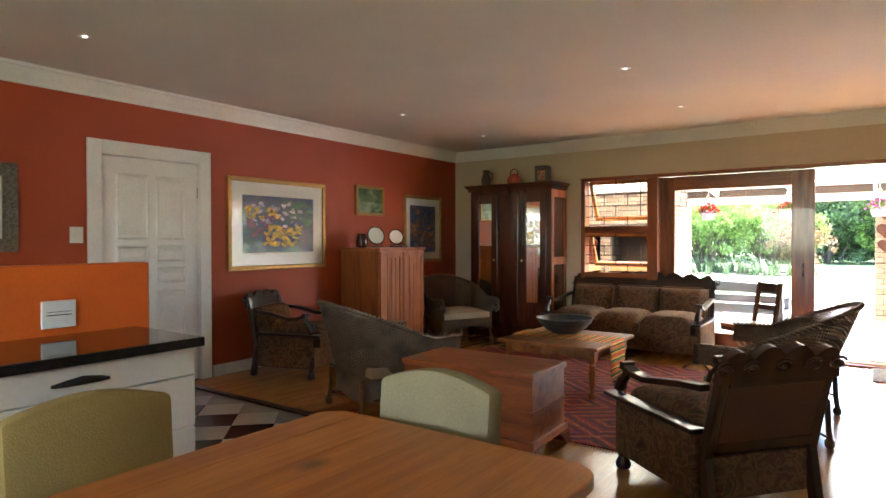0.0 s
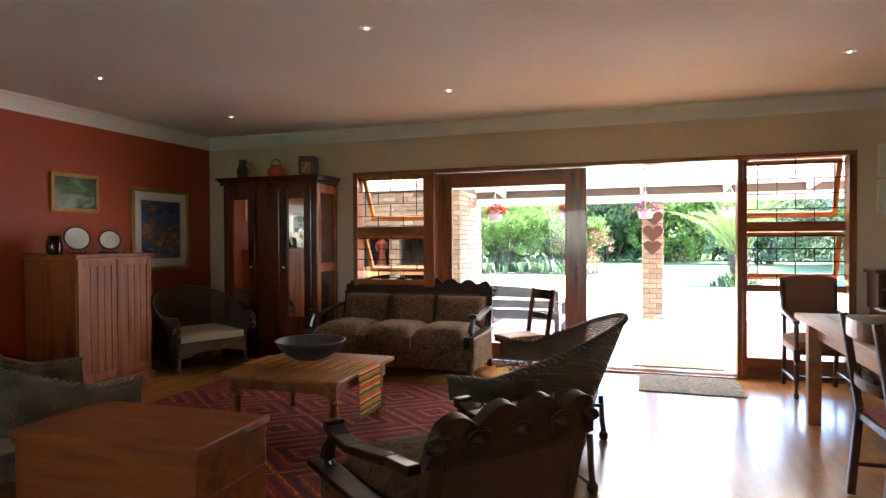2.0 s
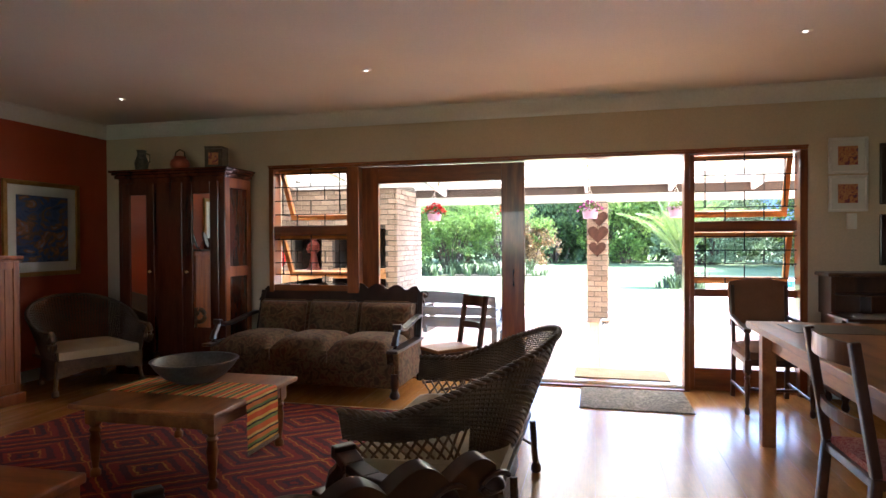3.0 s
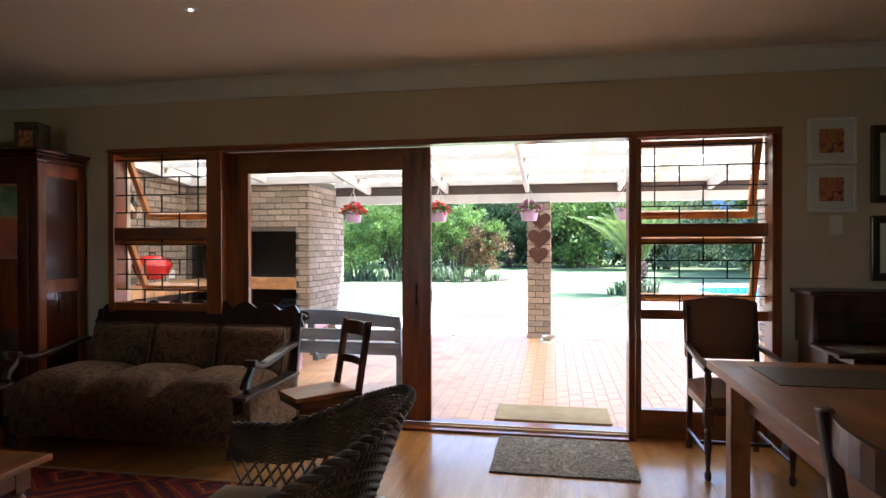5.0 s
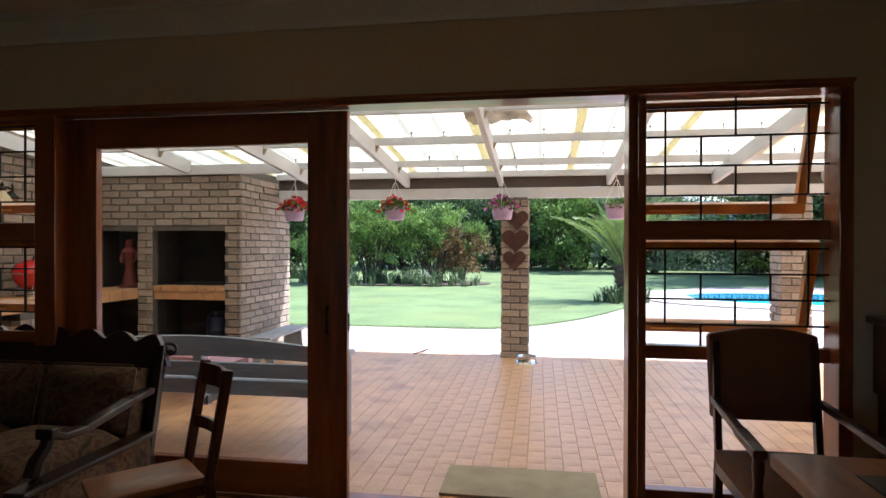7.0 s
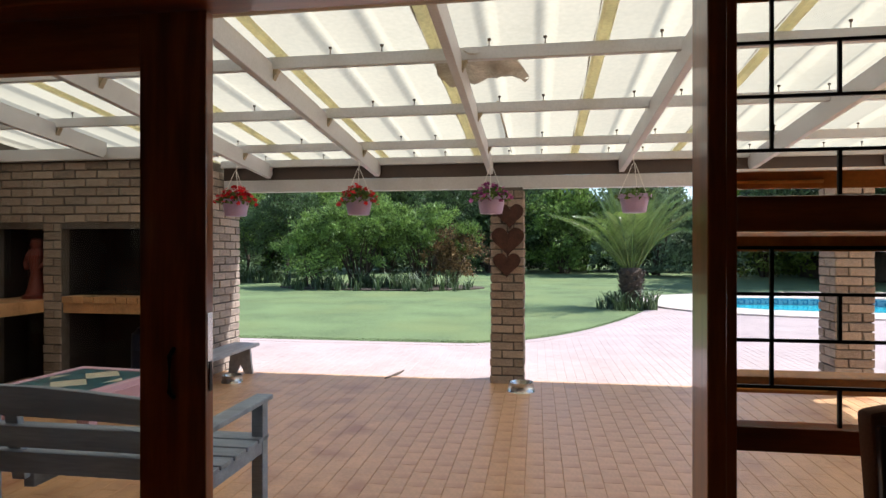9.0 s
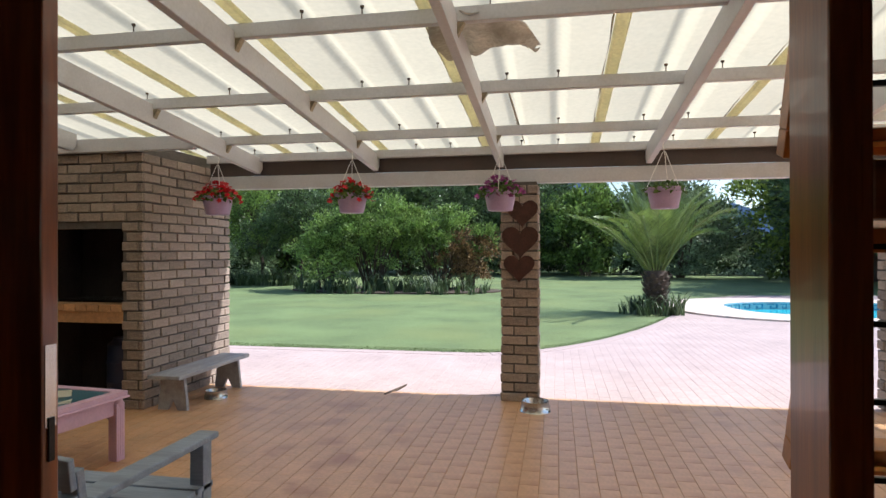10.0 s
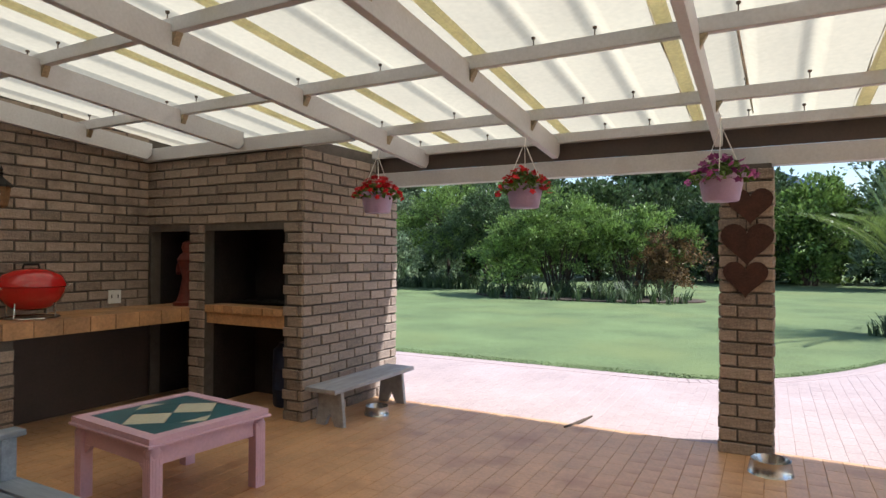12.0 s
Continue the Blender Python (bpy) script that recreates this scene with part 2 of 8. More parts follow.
M_PINKSEAT = ramp_art("woven_red_seat", [(0.35, (0.40, 0.08, 0.07)), (0.5, (0.55, 0.24, 0.20)), (0.6, (0.35, 0.06, 0.06))], 60, 0.3, 2, rough=0.9)
M_GRANITE = mat("black_granite", (0.012, 0.011, 0.011), 0.07, 0.3, 30, 300, 0.0, dark=(0.03, 0.02, 0.018), dark_at=0.7)
M_CREAMCAB = mat("cream_kitchen_paint", (0.70, 0.66, 0.56), 0.35, 0.03, 3, 50, 0.02)
M_IRON = mat("dark_iron", (0.02, 0.018, 0.016), 0.45, 0.2, 20, 120, 0.1, metal=0.7)
M_BRASS = mat("brass", (0.62, 0.42, 0.16), 0.3, 0.1, 20, 80, 0.02, metal=1.0)
M_GOLD = mat("gilded_frame", (0.36, 0.20, 0.05), 0.35, 0.15, 20, 120, 0.15, metal=0.6)
M_SILVERF = mat("carved_silver_frame", (0.18, 0.16, 0.13), 0.45, 0.35, 40, 120, 0.4, metal=0.4)
M_MATBOARD = mat("white_mat_board", (0.74, 0.73, 0.69), 0.25, 0.02, 5, 50, 0.0, coat=0.6)
M_PLASTIC = mat("white_plastic", (0.78, 0.77, 0.74), 0.35, 0.03, 5, 50, 0.01)
M_BOWL = mat("dark_pewter_bowl", (0.10, 0.10, 0.095), 0.38, 0.2, 12, 70, 0.08, metal=0.55)
M_MATGREY = ramp_art("grey_patterned_mat", [(0.38, (0.11, 0.095, 0.08)), (0.47, (0.32, 0.28, 0.235)), (0.54, (0.10, 0.085, 0.07)), (0.62, (0.34, 0.30, 0.26))], 17, 1.2, 3, rough=0.98)
M_COIR = mat("pale_coir_mat", (0.38, 0.31, 0.20), 0.98, 0.12, 6, 260, 0.5)
M_KILIM = kilim("red_kilim")
M_RUNNER = stripes_mat("striped_runner", [(0.0, (0.70, 0.12, 0.02)), (0.16, (0.78, 0.50, 0.10)), (0.24, (0.03, 0.03, 0.015)), (0.29, (0.22, 0.28, 0.07)), (0.38, (0.72, 0.16, 0.03)), (0.55, (0.80, 0.58, 0.18)), (0.62, (0.02, 0.02, 0.015)), (0.67, (0.70, 0.22, 0.04)), (0.80, (0.20, 0.26, 0.07)), (0.87, (0.03, 0.03, 0.015)), (0.92, (0.78, 0.45, 0.08))], 1.55, (1, 0, -1))
M_GLASS = glass_mat("window_glass")
M_MIRROR = mat("mirror", (0.85, 0.85, 0.85), 0.02, 0.0, 1, 1, 0.0, metal=1.0)
M_CHROME = mat("brushed_steel", (0.55, 0.54, 0.52), 0.25, 0.05, 8, 200, 0.03, metal=1.0)
M_BRICK = mat("clay_face_brick", (0.315, 0.248, 0.198), 0.85, 0.18, 9, 70, 0.6, dark=(0.19, 0.145, 0.115), dark_at=0.64, random_obj=0.5)
M_BRICK_J = mat("clay_face_brick_far", (0.315, 0.248, 0.198), 0.85, 0.18, 9, 70, 0.6, dark=(0.19, 0.145, 0.115), dark_at=0.64, island=0.5)
M_MORTAR = mat("grey_mortar", (0.115, 0.10, 0.086), 0.95, 0.15, 14, 120, 0.5)
M_BLACKBRICK = mat("near_black_brick", (0.022, 0.018, 0.016), 0.95, 0.3, 6, 60, 0.4)
M_PAVER = mat("terracotta_paver", (0.62, 0.362, 0.185), 0.38, 0.09, 5.0, 50, 0.12, dark=(0.43, 0.215, 0.11), dark_at=0.62, random_obj=0.2, distance=0.004)
M_PAVER_J = mat("terracotta_paver_far", (0.62, 0.362, 0.185), 0.38, 0.09, 5.0, 50, 0.12, dark=(0.43, 0.215, 0.11), dark_at=0.62, island=0.2, distance=0.004)
M_PAVEJOINT = mat("paving_joint", (0.47, 0.27, 0.14), 0.95, 0.15, 12, 120, 0.4)
M_PINKPAVE = mat("pink_concrete_paver", (0.49, 0.38, 0.355), 0.85, 0.10, 1.2, 60, 0.2, island=0.14)
M_PINKJOINT = mat("sandy_joint", (0.475, 0.365, 0.34), 0.95, 0.12, 10, 100, 0.3)
M_COPING = mat("pale_pool_coping", (0.62, 0.52, 0.44), 0.75, 0.08, 4, 60, 0.2, random_obj=0.2)
M_LAWN = mat("lawn_soil_green", (0.150, 0.205, 0.078), 0.95, 0.24, 0.7, 45, 0.9, dark=(0.185, 0.228, 0.08), dark_at=0.6, distance=0.02)
M_GRASS = mat("grass_blades", (0.155, 0.212, 0.08), 0.7, 0.16, 0.6, 9, 0.0, island=0.22, translucent=0.25)
M_CREAMTILE = mat("orange_clay_counter_tile", (0.47, 0.26, 0.12), 0.5, 0.16, 5, 50, 0.15, random_obj=0.4)
M_GREYBEAM = mat("grey_white_beam_paint", (0.545, 0.54, 0.555), 0.5, 0.06, 3, 60, 0.06, dark=(0.41, 0.385, 0.37), dark_at=0.72)
# Gutter and hut brown, also used to paint shade under the terrace counter.
M_DARKBROWN = mat("dark_brown_board", (0.060, 0.040, 0.032), 0.5, 0.1, 5, 50, 0.04)
M_SHEET = mat("translucent_cream_roof_sheet", (0.52, 0.465, 0.335), 0.45, 0.05, 1.3, 30, 0.02, translucent=0.75)
M_LAP = mat("yellowed_sheet_overlap", (0.84, 0.80, 0.60), 0.5, 0.10, 4, 40, 0.03, translucent=0.85)
M_SCRAP = mat("dry_grey_scrap", (0.46, 0.41, 0.35), 0.8, 0.2, 7, 60, 0.3, dark=(0.25, 0.21, 0.17), translucent=0.35)
M_STEEL = mat("rusty_screw", (0.10, 0.065, 0.045), 0.6, 0.2, 30, 90, 0.1, metal=0.5)
M_BRACKET = mat("galvanised_bracket", (0.35, 0.28, 0.18), 0.5, 0.2, 20, 90, 0.1, metal=0.6)
M_BLUEGREY = wood("blue_grey_painted_wood", (0.26, 0.315, 0.395), (0.19, 0.23, 0.285), 0.5, (1, 9, 9), 0.1)
M_BENCHG = wood("weathered_grey_wood", (0.36, 0.36, 0.37), (0.26, 0.25, 0.25), 0.65, (9, 1, 9), 0.15)
M_PINK = mat("pink_paint", (0.66, 0.43, 0.53), 0.45, 0.05, 5, 60, 0.04)
M_TEAL = mat("teal_tile", (0.045, 0.14, 0.17), 0.3, 0.1, 8, 60, 0.05, random_obj=0.2)
M_IVORY = mat("ivory_tile", (0.62, 0.59, 0.46), 0.35, 0.08, 8, 60, 0.05, random_obj=0.2)
M_REDENAMEL = mat("red_enamel", (0.50, 0.012, 0.012), 0.16, 0.05, 4, 60, 0.01, coat=0.6)
M_LILAC = mat("lilac_plastic", (0.50, 0.38, 0.60), 0.4, 0.05, 5, 60, 0.02, translucent=0.15)
M_REDPETAL = mat("red_petal", (0.55, 0.012, 0.02), 0.6, 0.2, 8, 40, 0.0, island=0.6, translucent=0.3)
M_PURPLEPETAL = mat("purple_petal", (0.30, 0.06, 0.22), 0.6, 0.25, 8, 40, 0.0, island=0.6, translucent=0.3)
M_POTLEAF = mat("pot_plant_leaf", (0.12, 0.20, 0.045), 0.6, 0.25, 8, 40, 0.0, island=0.6, translucent=0.3)
M_RUST = mat("rusty_iron_heart", (0.062, 0.024, 0.016), 0.8, 0.3, 14, 80, 0.4, metal=0.2)
M_LEAF_A = mat("bush_leaf_mid_green", (0.18, 0.27, 0.062), 0.5, 0.3, 0.9, 6, 0.0, island=0.8, translucent=0.28)
M_LEAF_B = mat("hedge_leaf_dark_green", (0.08, 0.125, 0.045), 0.5, 0.3, 0.7, 6, 0.0, island=0.8, translucent=0.25)
M_LEAF_C = mat("silvery_leaf", (0.19, 0.25, 0.13), 0.55, 0.3, 0.9, 6, 0.0, island=0.8, translucent=0.2)
M_LEAF_Y = mat("yellow_green_leaf", (0.20, 0.27, 0.05), 0.5, 0.3, 0.9, 6, 0.0, island=0.8, translucent=0.3)
M_LEAF_R = mat("russet_leaf", (0.20, 0.12, 0.05), 0.55, 0.3, 0.9, 6, 0.0, island=0.8, translucent=0.25)
M_FROND = mat("palm_frond", (0.17, 0.23, 0.06), 0.32, 0.25, 2, 12, 0.0, island=0.6, translucent=0.25)
M_STRAP = mat("strap_leaf", (0.085, 0.125, 0.05), 0.5, 0.25, 2, 12, 0.0, island=0.7, translucent=0.25)
M_BARK = mat("bark", (0.085, 0.060, 0.042), 0.95, 0.3, 6, 40, 0.7)
M_WATER = mat("pool_water", (0.05, 0.50, 0.58), 0.12, 0.06, 2, 10, 0.2, spec=0.3)
M_POOLTILE = mat("blue_pool_tile", (0.05, 0.22, 0.34), 0.25, 0.25, 8, 40, 0.05)
M_PALETILE = mat("pale_blue_pool_tile", (0.30, 0.50, 0.56), 0.25, 0.12, 8, 40, 0.05)
M_DARKBLUE = mat("dark_blue_drum_plastic", (0.012, 0.022, 0.06), 0.45, 0.1, 5, 50, 0.02)
M_ROOFW = mat("pale_neighbour_roof", (0.62, 0.62, 0.62), 0.6, 0.08, 2, 30, 0.05)
M_HILL = mat("far_blue_hill", (0.24, 0.33, 0.50), 1.0, 0.15, 0.02, 0.2, 0.0)
M_REDPAINT = mat("carved_red_wood", (0.16, 0.03, 0.022), 0.55, 0.2, 12, 60, 0.2)
M_COPPER = mat("copper_pot", (0.45, 0.09, 0.05), 0.35, 0.2, 12, 60, 0.05, metal=0.3)
M_TIN = mat("dark_printed_tin", (0.08, 0.06, 0.04), 0.4, 0.4, 30, 90, 0.05)
M_ART1 = ramp_art("flower_painting_ground", [(0.30, (0.008, 0.014, 0.05)), (0.45, (0.012, 0.02, 0.085)), (0.52, (0.02, 0.05, 0.03)), (0.60, (0.015, 0.02, 0.07)), (0.70, (0.04, 0.03, 0.09))], 7, 0.8, 6, (1, 1, 1.4), 0.4, 0.7)
M_DAB_Y = mat("yellow_oil_paint", (0.62, 0.40, 0.02), 0.4, 0.25, 20, 90, 0.2, island=0.8)
M_DAB_W = mat("pale_oil_paint", (0.50, 0.42, 0.44), 0.4, 0.25, 20, 90, 0.2, island=0.9)
M_DAB_G = mat("green_oil_paint", (0.035, 0.10, 0.035), 0.4, 0.25, 20, 90, 0.2, island=0.9)
M_DAB_R = mat("plum_oil_paint", (0.16, 0.045, 0.06), 0.4, 0.25, 20, 90, 0.2, island=0.9)
M_ART2 = ramp_art("blue_landscape_painting", [(0.3, (0.015, 0.03, 0.10)), (0.45, (0.05, 0.09, 0.22)), (0.52, (0.12, 0.08, 0.06)), (0.6, (0.30, 0.12, 0.05)), (0.7, (0.20, 0.25, 0.35))], 4, 2, 5, (1, 1, 1.6), 0.4, 0.7)
M_ART3 = ramp_art("green_landscape_painting", [(0.35, (0.03, 0.07, 0.02)), (0.5, (0.09, 0.16, 0.05)), (0.62, (0.22, 0.28, 0.18))], 3, 1, 4, (1, 1, 2.5), 0.35, 0.7)
M_ART4 = ramp_art("warm_small_print", [(0.35, (0.45, 0.12, 0.05)), (0.5, (0.60, 0.28, 0.10)), (0.6, (0.30, 0.05, 0.05)), (0.7, (0.12, 0.06, 0.10))], 14, 2, 4, (1, 1, 1), 0.5, 0.3)
M_LAMPGLOW = bpy.data.materials.new("downlight_glow")
M_LAMPGLOW.use_nodes = True
M_LAMPGLOW.node_tree.nodes["Principled BSDF"].inputs["Emission Color"].default_value = (1, 0.9, 0.75, 1)
M_LAMPGLOW.node_tree.nodes["Principled BSDF"].inputs["Emission Strength"].default_value = 0.5

# ---- mesh helpers ----


def box(bm, x0, x1, y0, y1, z0, z1):
    v = [bm.verts.new((x, y, z)) for z in (z0, z1) for y in (y0, y1) for x in (x0, x1)]
    for f in ((0, 2, 3, 1), (4, 5, 7, 6), (0, 1, 5, 4), (2, 6, 7, 3), (0, 4, 6, 2), (1, 3, 7, 5)):
        bm.faces.new([v[i] for i in f])


def rod(bm, a, b, r0, r1=None, n=10):
    """A round bar from a to b."""
    a, b = Vector(a), Vector(b)
    r1 = r0 if r1 is None else r1
    q = (b - a).to_track_quat("Z", "Y")
    rings = []
    for p, r in ((a, r0), (b, r1)):
        rings.append([bm.verts.new(p + q @ Vector((r * math.cos(2 * math.pi * i / n), r * math.sin(2 * math.pi * i / n), 0))) for i in range(n)])
    for i in range(n):
        bm.faces.new((rings[0][i], rings[0][(i + 1) % n], rings[1][(i + 1) % n], rings[1][i]))
    bm.faces.new(rings[0][::-1])
    bm.faces.new(rings[1])


def beam(bm, a, b, w, h, up=(0, 0, 1)):
    """A square bar from a to b, w across and h high."""
    a, b = Vector(a), Vector(b)
    d = (b - a).normalized()
    s = d.cross(Vector(up)).normalized()
    u = s.cross(d)
    rings = [[bm.verts.new(p + s * (i * w / 2) + u * (j * h / 2)) for i, j in ((-1, -1), (1, -1), (1, 1), (-1, 1))] for p in (a, b)]
    for i in range(4):
        bm.faces.new((rings[0][i], rings[0][(i + 1) % 4], rings[1][(i + 1) % 4], rings[1][i]))
    bm.faces.new(rings[0][::-1])
    bm.faces.new(rings[1])


def tube(bm, pts, r, n=8):
    """A round bar along points; r is a number or one for each point."""
    pts = [Vector(p) for p in pts]
    rings = []
    for i, p in enumerate(pts):
        d = (pts[min(i + 1, len(pts) - 1)] - pts[max(i - 1, 0)]).normalized()
        q = d.to_track_quat("Z", "Y")
        rr = r[i] if isinstance(r, (list, tuple)) else r
        rings.append([bm.verts.new(p + q @ Vector((rr * math.cos(2 * math.pi * k / n), rr * math.sin(2 * math.pi * k / n), 0))) for k in range(n)])
    for a, b in zip(rings, rings[1:]):
        for k in range(n):
            bm.faces.new((a[k], a[(k + 1) % n], b[(k + 1) % n], b[k]))
    bm.faces.new(rings[0][::-1])
    bm.faces.new(rings[-1])


def lathe(bm, profile, n=20, at=(0, 0, 0)):
    """A turned shape from (radius, height) pairs, bottom to top."""
    rings = []
    for r, z in profile:
        rings.append([bm.verts.new((at[0] + r * math.cos(2 * math.pi * k / n), at[1] + r * math.sin(2 * math.pi * k / n), at[2] + z)) for k in range(n)])
    for a, b in zip(rings, rings[1:]):
        for k in range(n):
            bm.faces.new((a[k], a[(k + 1) % n], b[(k + 1) % n], b[k]))
    bm.faces.new(rings[0][::-1])
    bm.faces.new(rings[-1])


def slab(bm, outline, axis, lo, hi):
    """A flat outline pushed from lo to hi along an axis ('x', 'y' or 'z')."""
    def at(p, d):
        return {"x": (d, p[0], p[1]), "y": (p[0], d, p[1]), "z": (p[0], p[1], d)}[axis]
    a = [bm.verts.new(at(p, lo)) for p in outline]
    b = [bm.verts.new(at(p, hi)) for p in outline]
    n = len(outline)
    bm.faces.new(a[::-1])
    bm.faces.new(b)
    for i in range(n):
        bm.faces.new((a[i], a[(i + 1) % n], b[(i + 1) % n], b[i]))


def pad(bm, x0, x1, y0, y1, z0, z1, puff=0.03, nx=8, ny=8):
    """A stuffed cushion: a box whose top swells in the middle."""
    def shape(i, j):
        u, v = i / nx * 2 - 1, j / ny * 2 - 1
        return (1 - u ** 4) * (1 - v ** 4)
    top = [[bm.verts.new((x0 + (x1 - x0) * i / nx, y0 + (y1 - y0) * j / ny, z1 - puff + 2 * puff * shape(i, j) ** 0.5)) for j in range(ny + 1)] for i in range(nx + 1)]
    bot = [[bm.verts.new((x0 + (x1 - x0) * i / nx, y0 + (y1 - y0) * j / ny, z0)) for j in range(ny + 1)] for i in range(nx + 1)]
    for i in range(nx):
        for j in range(ny):
            bm.faces.new((top[i][j], top[i + 1][j], top[i + 1][j + 1], top[i][j + 1]))
            bm.faces.new((bot[i][j], bot[i][j + 1], bot[i + 1][j + 1], bot[i + 1][j]))
    edge = [(i, 0) for i in range(nx)] + [(nx, j) for j in range(ny)] + [(i, ny) for i in range(nx, 0, -1)] + [(0, j) for j in range(ny, 0, -1)]
    for k, (i, j) in enumerate(edge):
        i2, j2 = edge[(k + 1) % len(edge)]
        bm.faces.new((bot[i][j], bot[i2][j2], top[i2][j2], top[i][j]))


def finish(name, bm, material, bevel=0.0, smooth=False, segs=2):
    bmesh.ops.recalc_face_normals(bm, faces=bm.faces[:])
    if bevel:
        ed = [e for e in bm.edges if len(e.link_faces) == 2 and e.calc_face_angle(0) > 0.6]
        bmesh.ops.bevel(bm, geom=ed, offset=bevel, segments=segs, profile=0.5, affect="EDGES", clamp_overlap=True)
    me = bpy.data.meshes.new(name)
    bm.to_mesh(me)
    bm.free()
    me.materials.append(material)
    if smooth:
        me.shade_smooth()
        me.set_sharp_from_angle(angle=radians(42))
    return me


def part(name, bm, material, parent, label="", bevel=0.0, smooth=False, m=None):
    ob = new(name, finish(name, bm, material, bevel, smooth))
    ob.parent = parent
    if m is not None:
        ob.matrix_basis = m
    return tagged(ob, label)


def solid(name, fill, material, parent=None, label="", bevel=0.0, smooth=False, m=None):
    """One mesh object; fill(bm) puts in its shape."""
    bm = bmesh.new()
    fill(bm)
    return part(name, bm, material, parent, label, bevel, smooth, m)


def boxes(name, rows, material, parent=None, label="", bevel=0.0, m=None):
    return solid(name, lambda bm: [box(bm, *r) for r in rows], material, parent, label, bevel, False, m)


def thing(name, m, label, category, group=""):
    ob = new(name)
    ob.empty_display_size = 0.1
    ob.matrix_basis = m
    return tagged(ob, label, category, group)


def setting(name, rows, material, label, bevel=0.0):
    ob = boxes(name, rows, material, None, label, bevel)
    return tagged(ob, label, "structure", kind="structure")


def facing(x, y, dx, dy, z=0.0):
    """A pose whose local +y looks along (dx, dy)."""
    return pose(x, y, z, 0, 0, math.degrees(math.atan2(-dx, dy)))


# ---- the room ----
XL, XR, YB, YW, ZC = -5.09, 4.0, -3.0, 7.36, 2.645      # red wall, far side wall, back wall, window wall, ceiling
YO = 7.60                                            # outer face of the window wall
OX0, OX1, OZ = -3.06, 1.975, 2.13                     # the glazed opening
# Unseen backing, added to keep outside light from leaking round the white door.
setting("wall_passage", [(XL - 0.35, XL - 0.2005, 1.9, 3.33, -0.12, ZC)], M_CREAM, "unseen wall added behind the white door to stop light")
setting("wall_west", [(XL - 0.2, XL, YB - 0.2, 2.10, 0, ZC + 0.3), (XL - 0.2, XL, 3.13, YO, 0, ZC + 0.3), (XL - 0.2, XL, 2.10, 3.13, 2.10, ZC + 0.3)], M_RED, "smooth interior wall painted terracotta red")
setting("wall_north", [(XL, OX0, YW, YO, 0, ZC + 0.3), (OX1, XR + 0.2, YW, YO, 0, ZC + 0.3), (OX0, OX1, YW, YO, OZ, ZC + 0.3)], M_CREAM, "cream painted wall round the wide glazed opening")
setting("wall_east", [(XR, XR + 0.2, YB, YW, 0, ZC + 0.3)], M_CREAM, "plain cream painted side wall")
setting("wall_south", [(XL, -2.4, YB - 0.2, YB, 0, ZC + 0.3), (0.0, XR + 0.2, YB - 0.2, YB, 0, ZC + 0.3), (-2.4, 0, YB - 0.2, YB, 0, 1.0), (-2.4, 0, YB - 0.2, YB, 2.15, ZC + 0.3)], M_CREAM, "plain cream painted back wall with an assumed kitchen window")
setting("ceiling", [(XL - 0.2, XR + 0.2, YB - 0.2, YO, ZC, ZC + 0.12)], M_CEIL, "flat white painted ceiling")


def cornice_run(bm, a, b, inward):
    """A stepped cove profile along a wall's top."""
    a, b, n = Vector(a), Vector(b), Vector(inward)
    prof = [(0, -0.03), (0.016, -0.03), (0.019, -0.005), (0.025, 0.005), (0.045, 0.05), (0.062, 0.09), (0.073, 0.094), (0.075, 0.118), (0, 0.118)]
    ra = [bm.verts.new(a + n * d + Vector((0, 0, ZC - 0.118 + z))) for d, z in prof]
    rb = [bm.verts.new(b + n * d + Vector((0, 0, ZC - 0.118 + z))) for d, z in prof]
    for i in range(len(prof)):
        j = (i + 1) % len(prof)
        bm.faces.new((ra[i], ra[j], rb[j], rb[i]))
    bm.faces.new(ra)
    bm.faces.new(rb[::-1])


def cornice(name, runs):
    ob = solid(name, lambda bm: [cornice_run(bm, *r) for r in runs], M_WHITE, smooth=True)
    return tagged(ob, "white moulded plaster cornice under the ceiling", "cornice", kind="structure")


cornice("trim_cornice_west", [((XL, YB, 0), (XL, YW, 0), (1, 0, 0))])
cornice("trim_cornice_north", [((XL, YW, 0), (XR, YW, 0), (0, -1, 0))])

setting("baseboard_west", [(XL, XL + 0.015, 3.20, YW, 0, 0.11), (XL, XL + 0.015, YB, 2.03, 0, 0.11)], M_WHITE, "white painted skirting board", 0.003)
setting("baseboard_north", [(XL, OX0, YW - 0.015, YW, 0, 0.1), (OX1, XR, YW - 0.015, YW, 0, 0.1)], M_WHITE, "white painted skirting board", 0.003)

# floor: laminate in the living part, diagonal chequered tile in the kitchen
TX, TY = -2.05, 2.86
setting("floor_kitchen_bed", [(XL, TX, YB, TY, -0.12, -0.008)], M_GROUT, "grey grout bed under the kitchen tiles")
floor = setting("floor", [(XL, XR, TY, YO - 0.1, -0.12, 0.0), (TX, XR, YB, TY, -0.12, 0.0), ], M_LAMINATE, "glossy honey-coloured laminate wood floor")
boxes("threshold_strip", [(XL, TX + 0.05, TY - 0.035, TY + 0.035, -0.004, 0.012), (TX - 0.02, TX + 0.05, YB, TY - 0.036, -0.004, 0.012)], M_DARK, floor, "dark wooden threshold strip", 0.003)
solid("plank_joint", lambda bm: [box(bm, XL + 0.19 * i, XL + 0.19 * i + 0.0025, TY + 0.04, YW - 0.02, 0.0, 0.0006) for i in range(1, 48)], M_TABLE, floor, "thin joints between laminate planks")

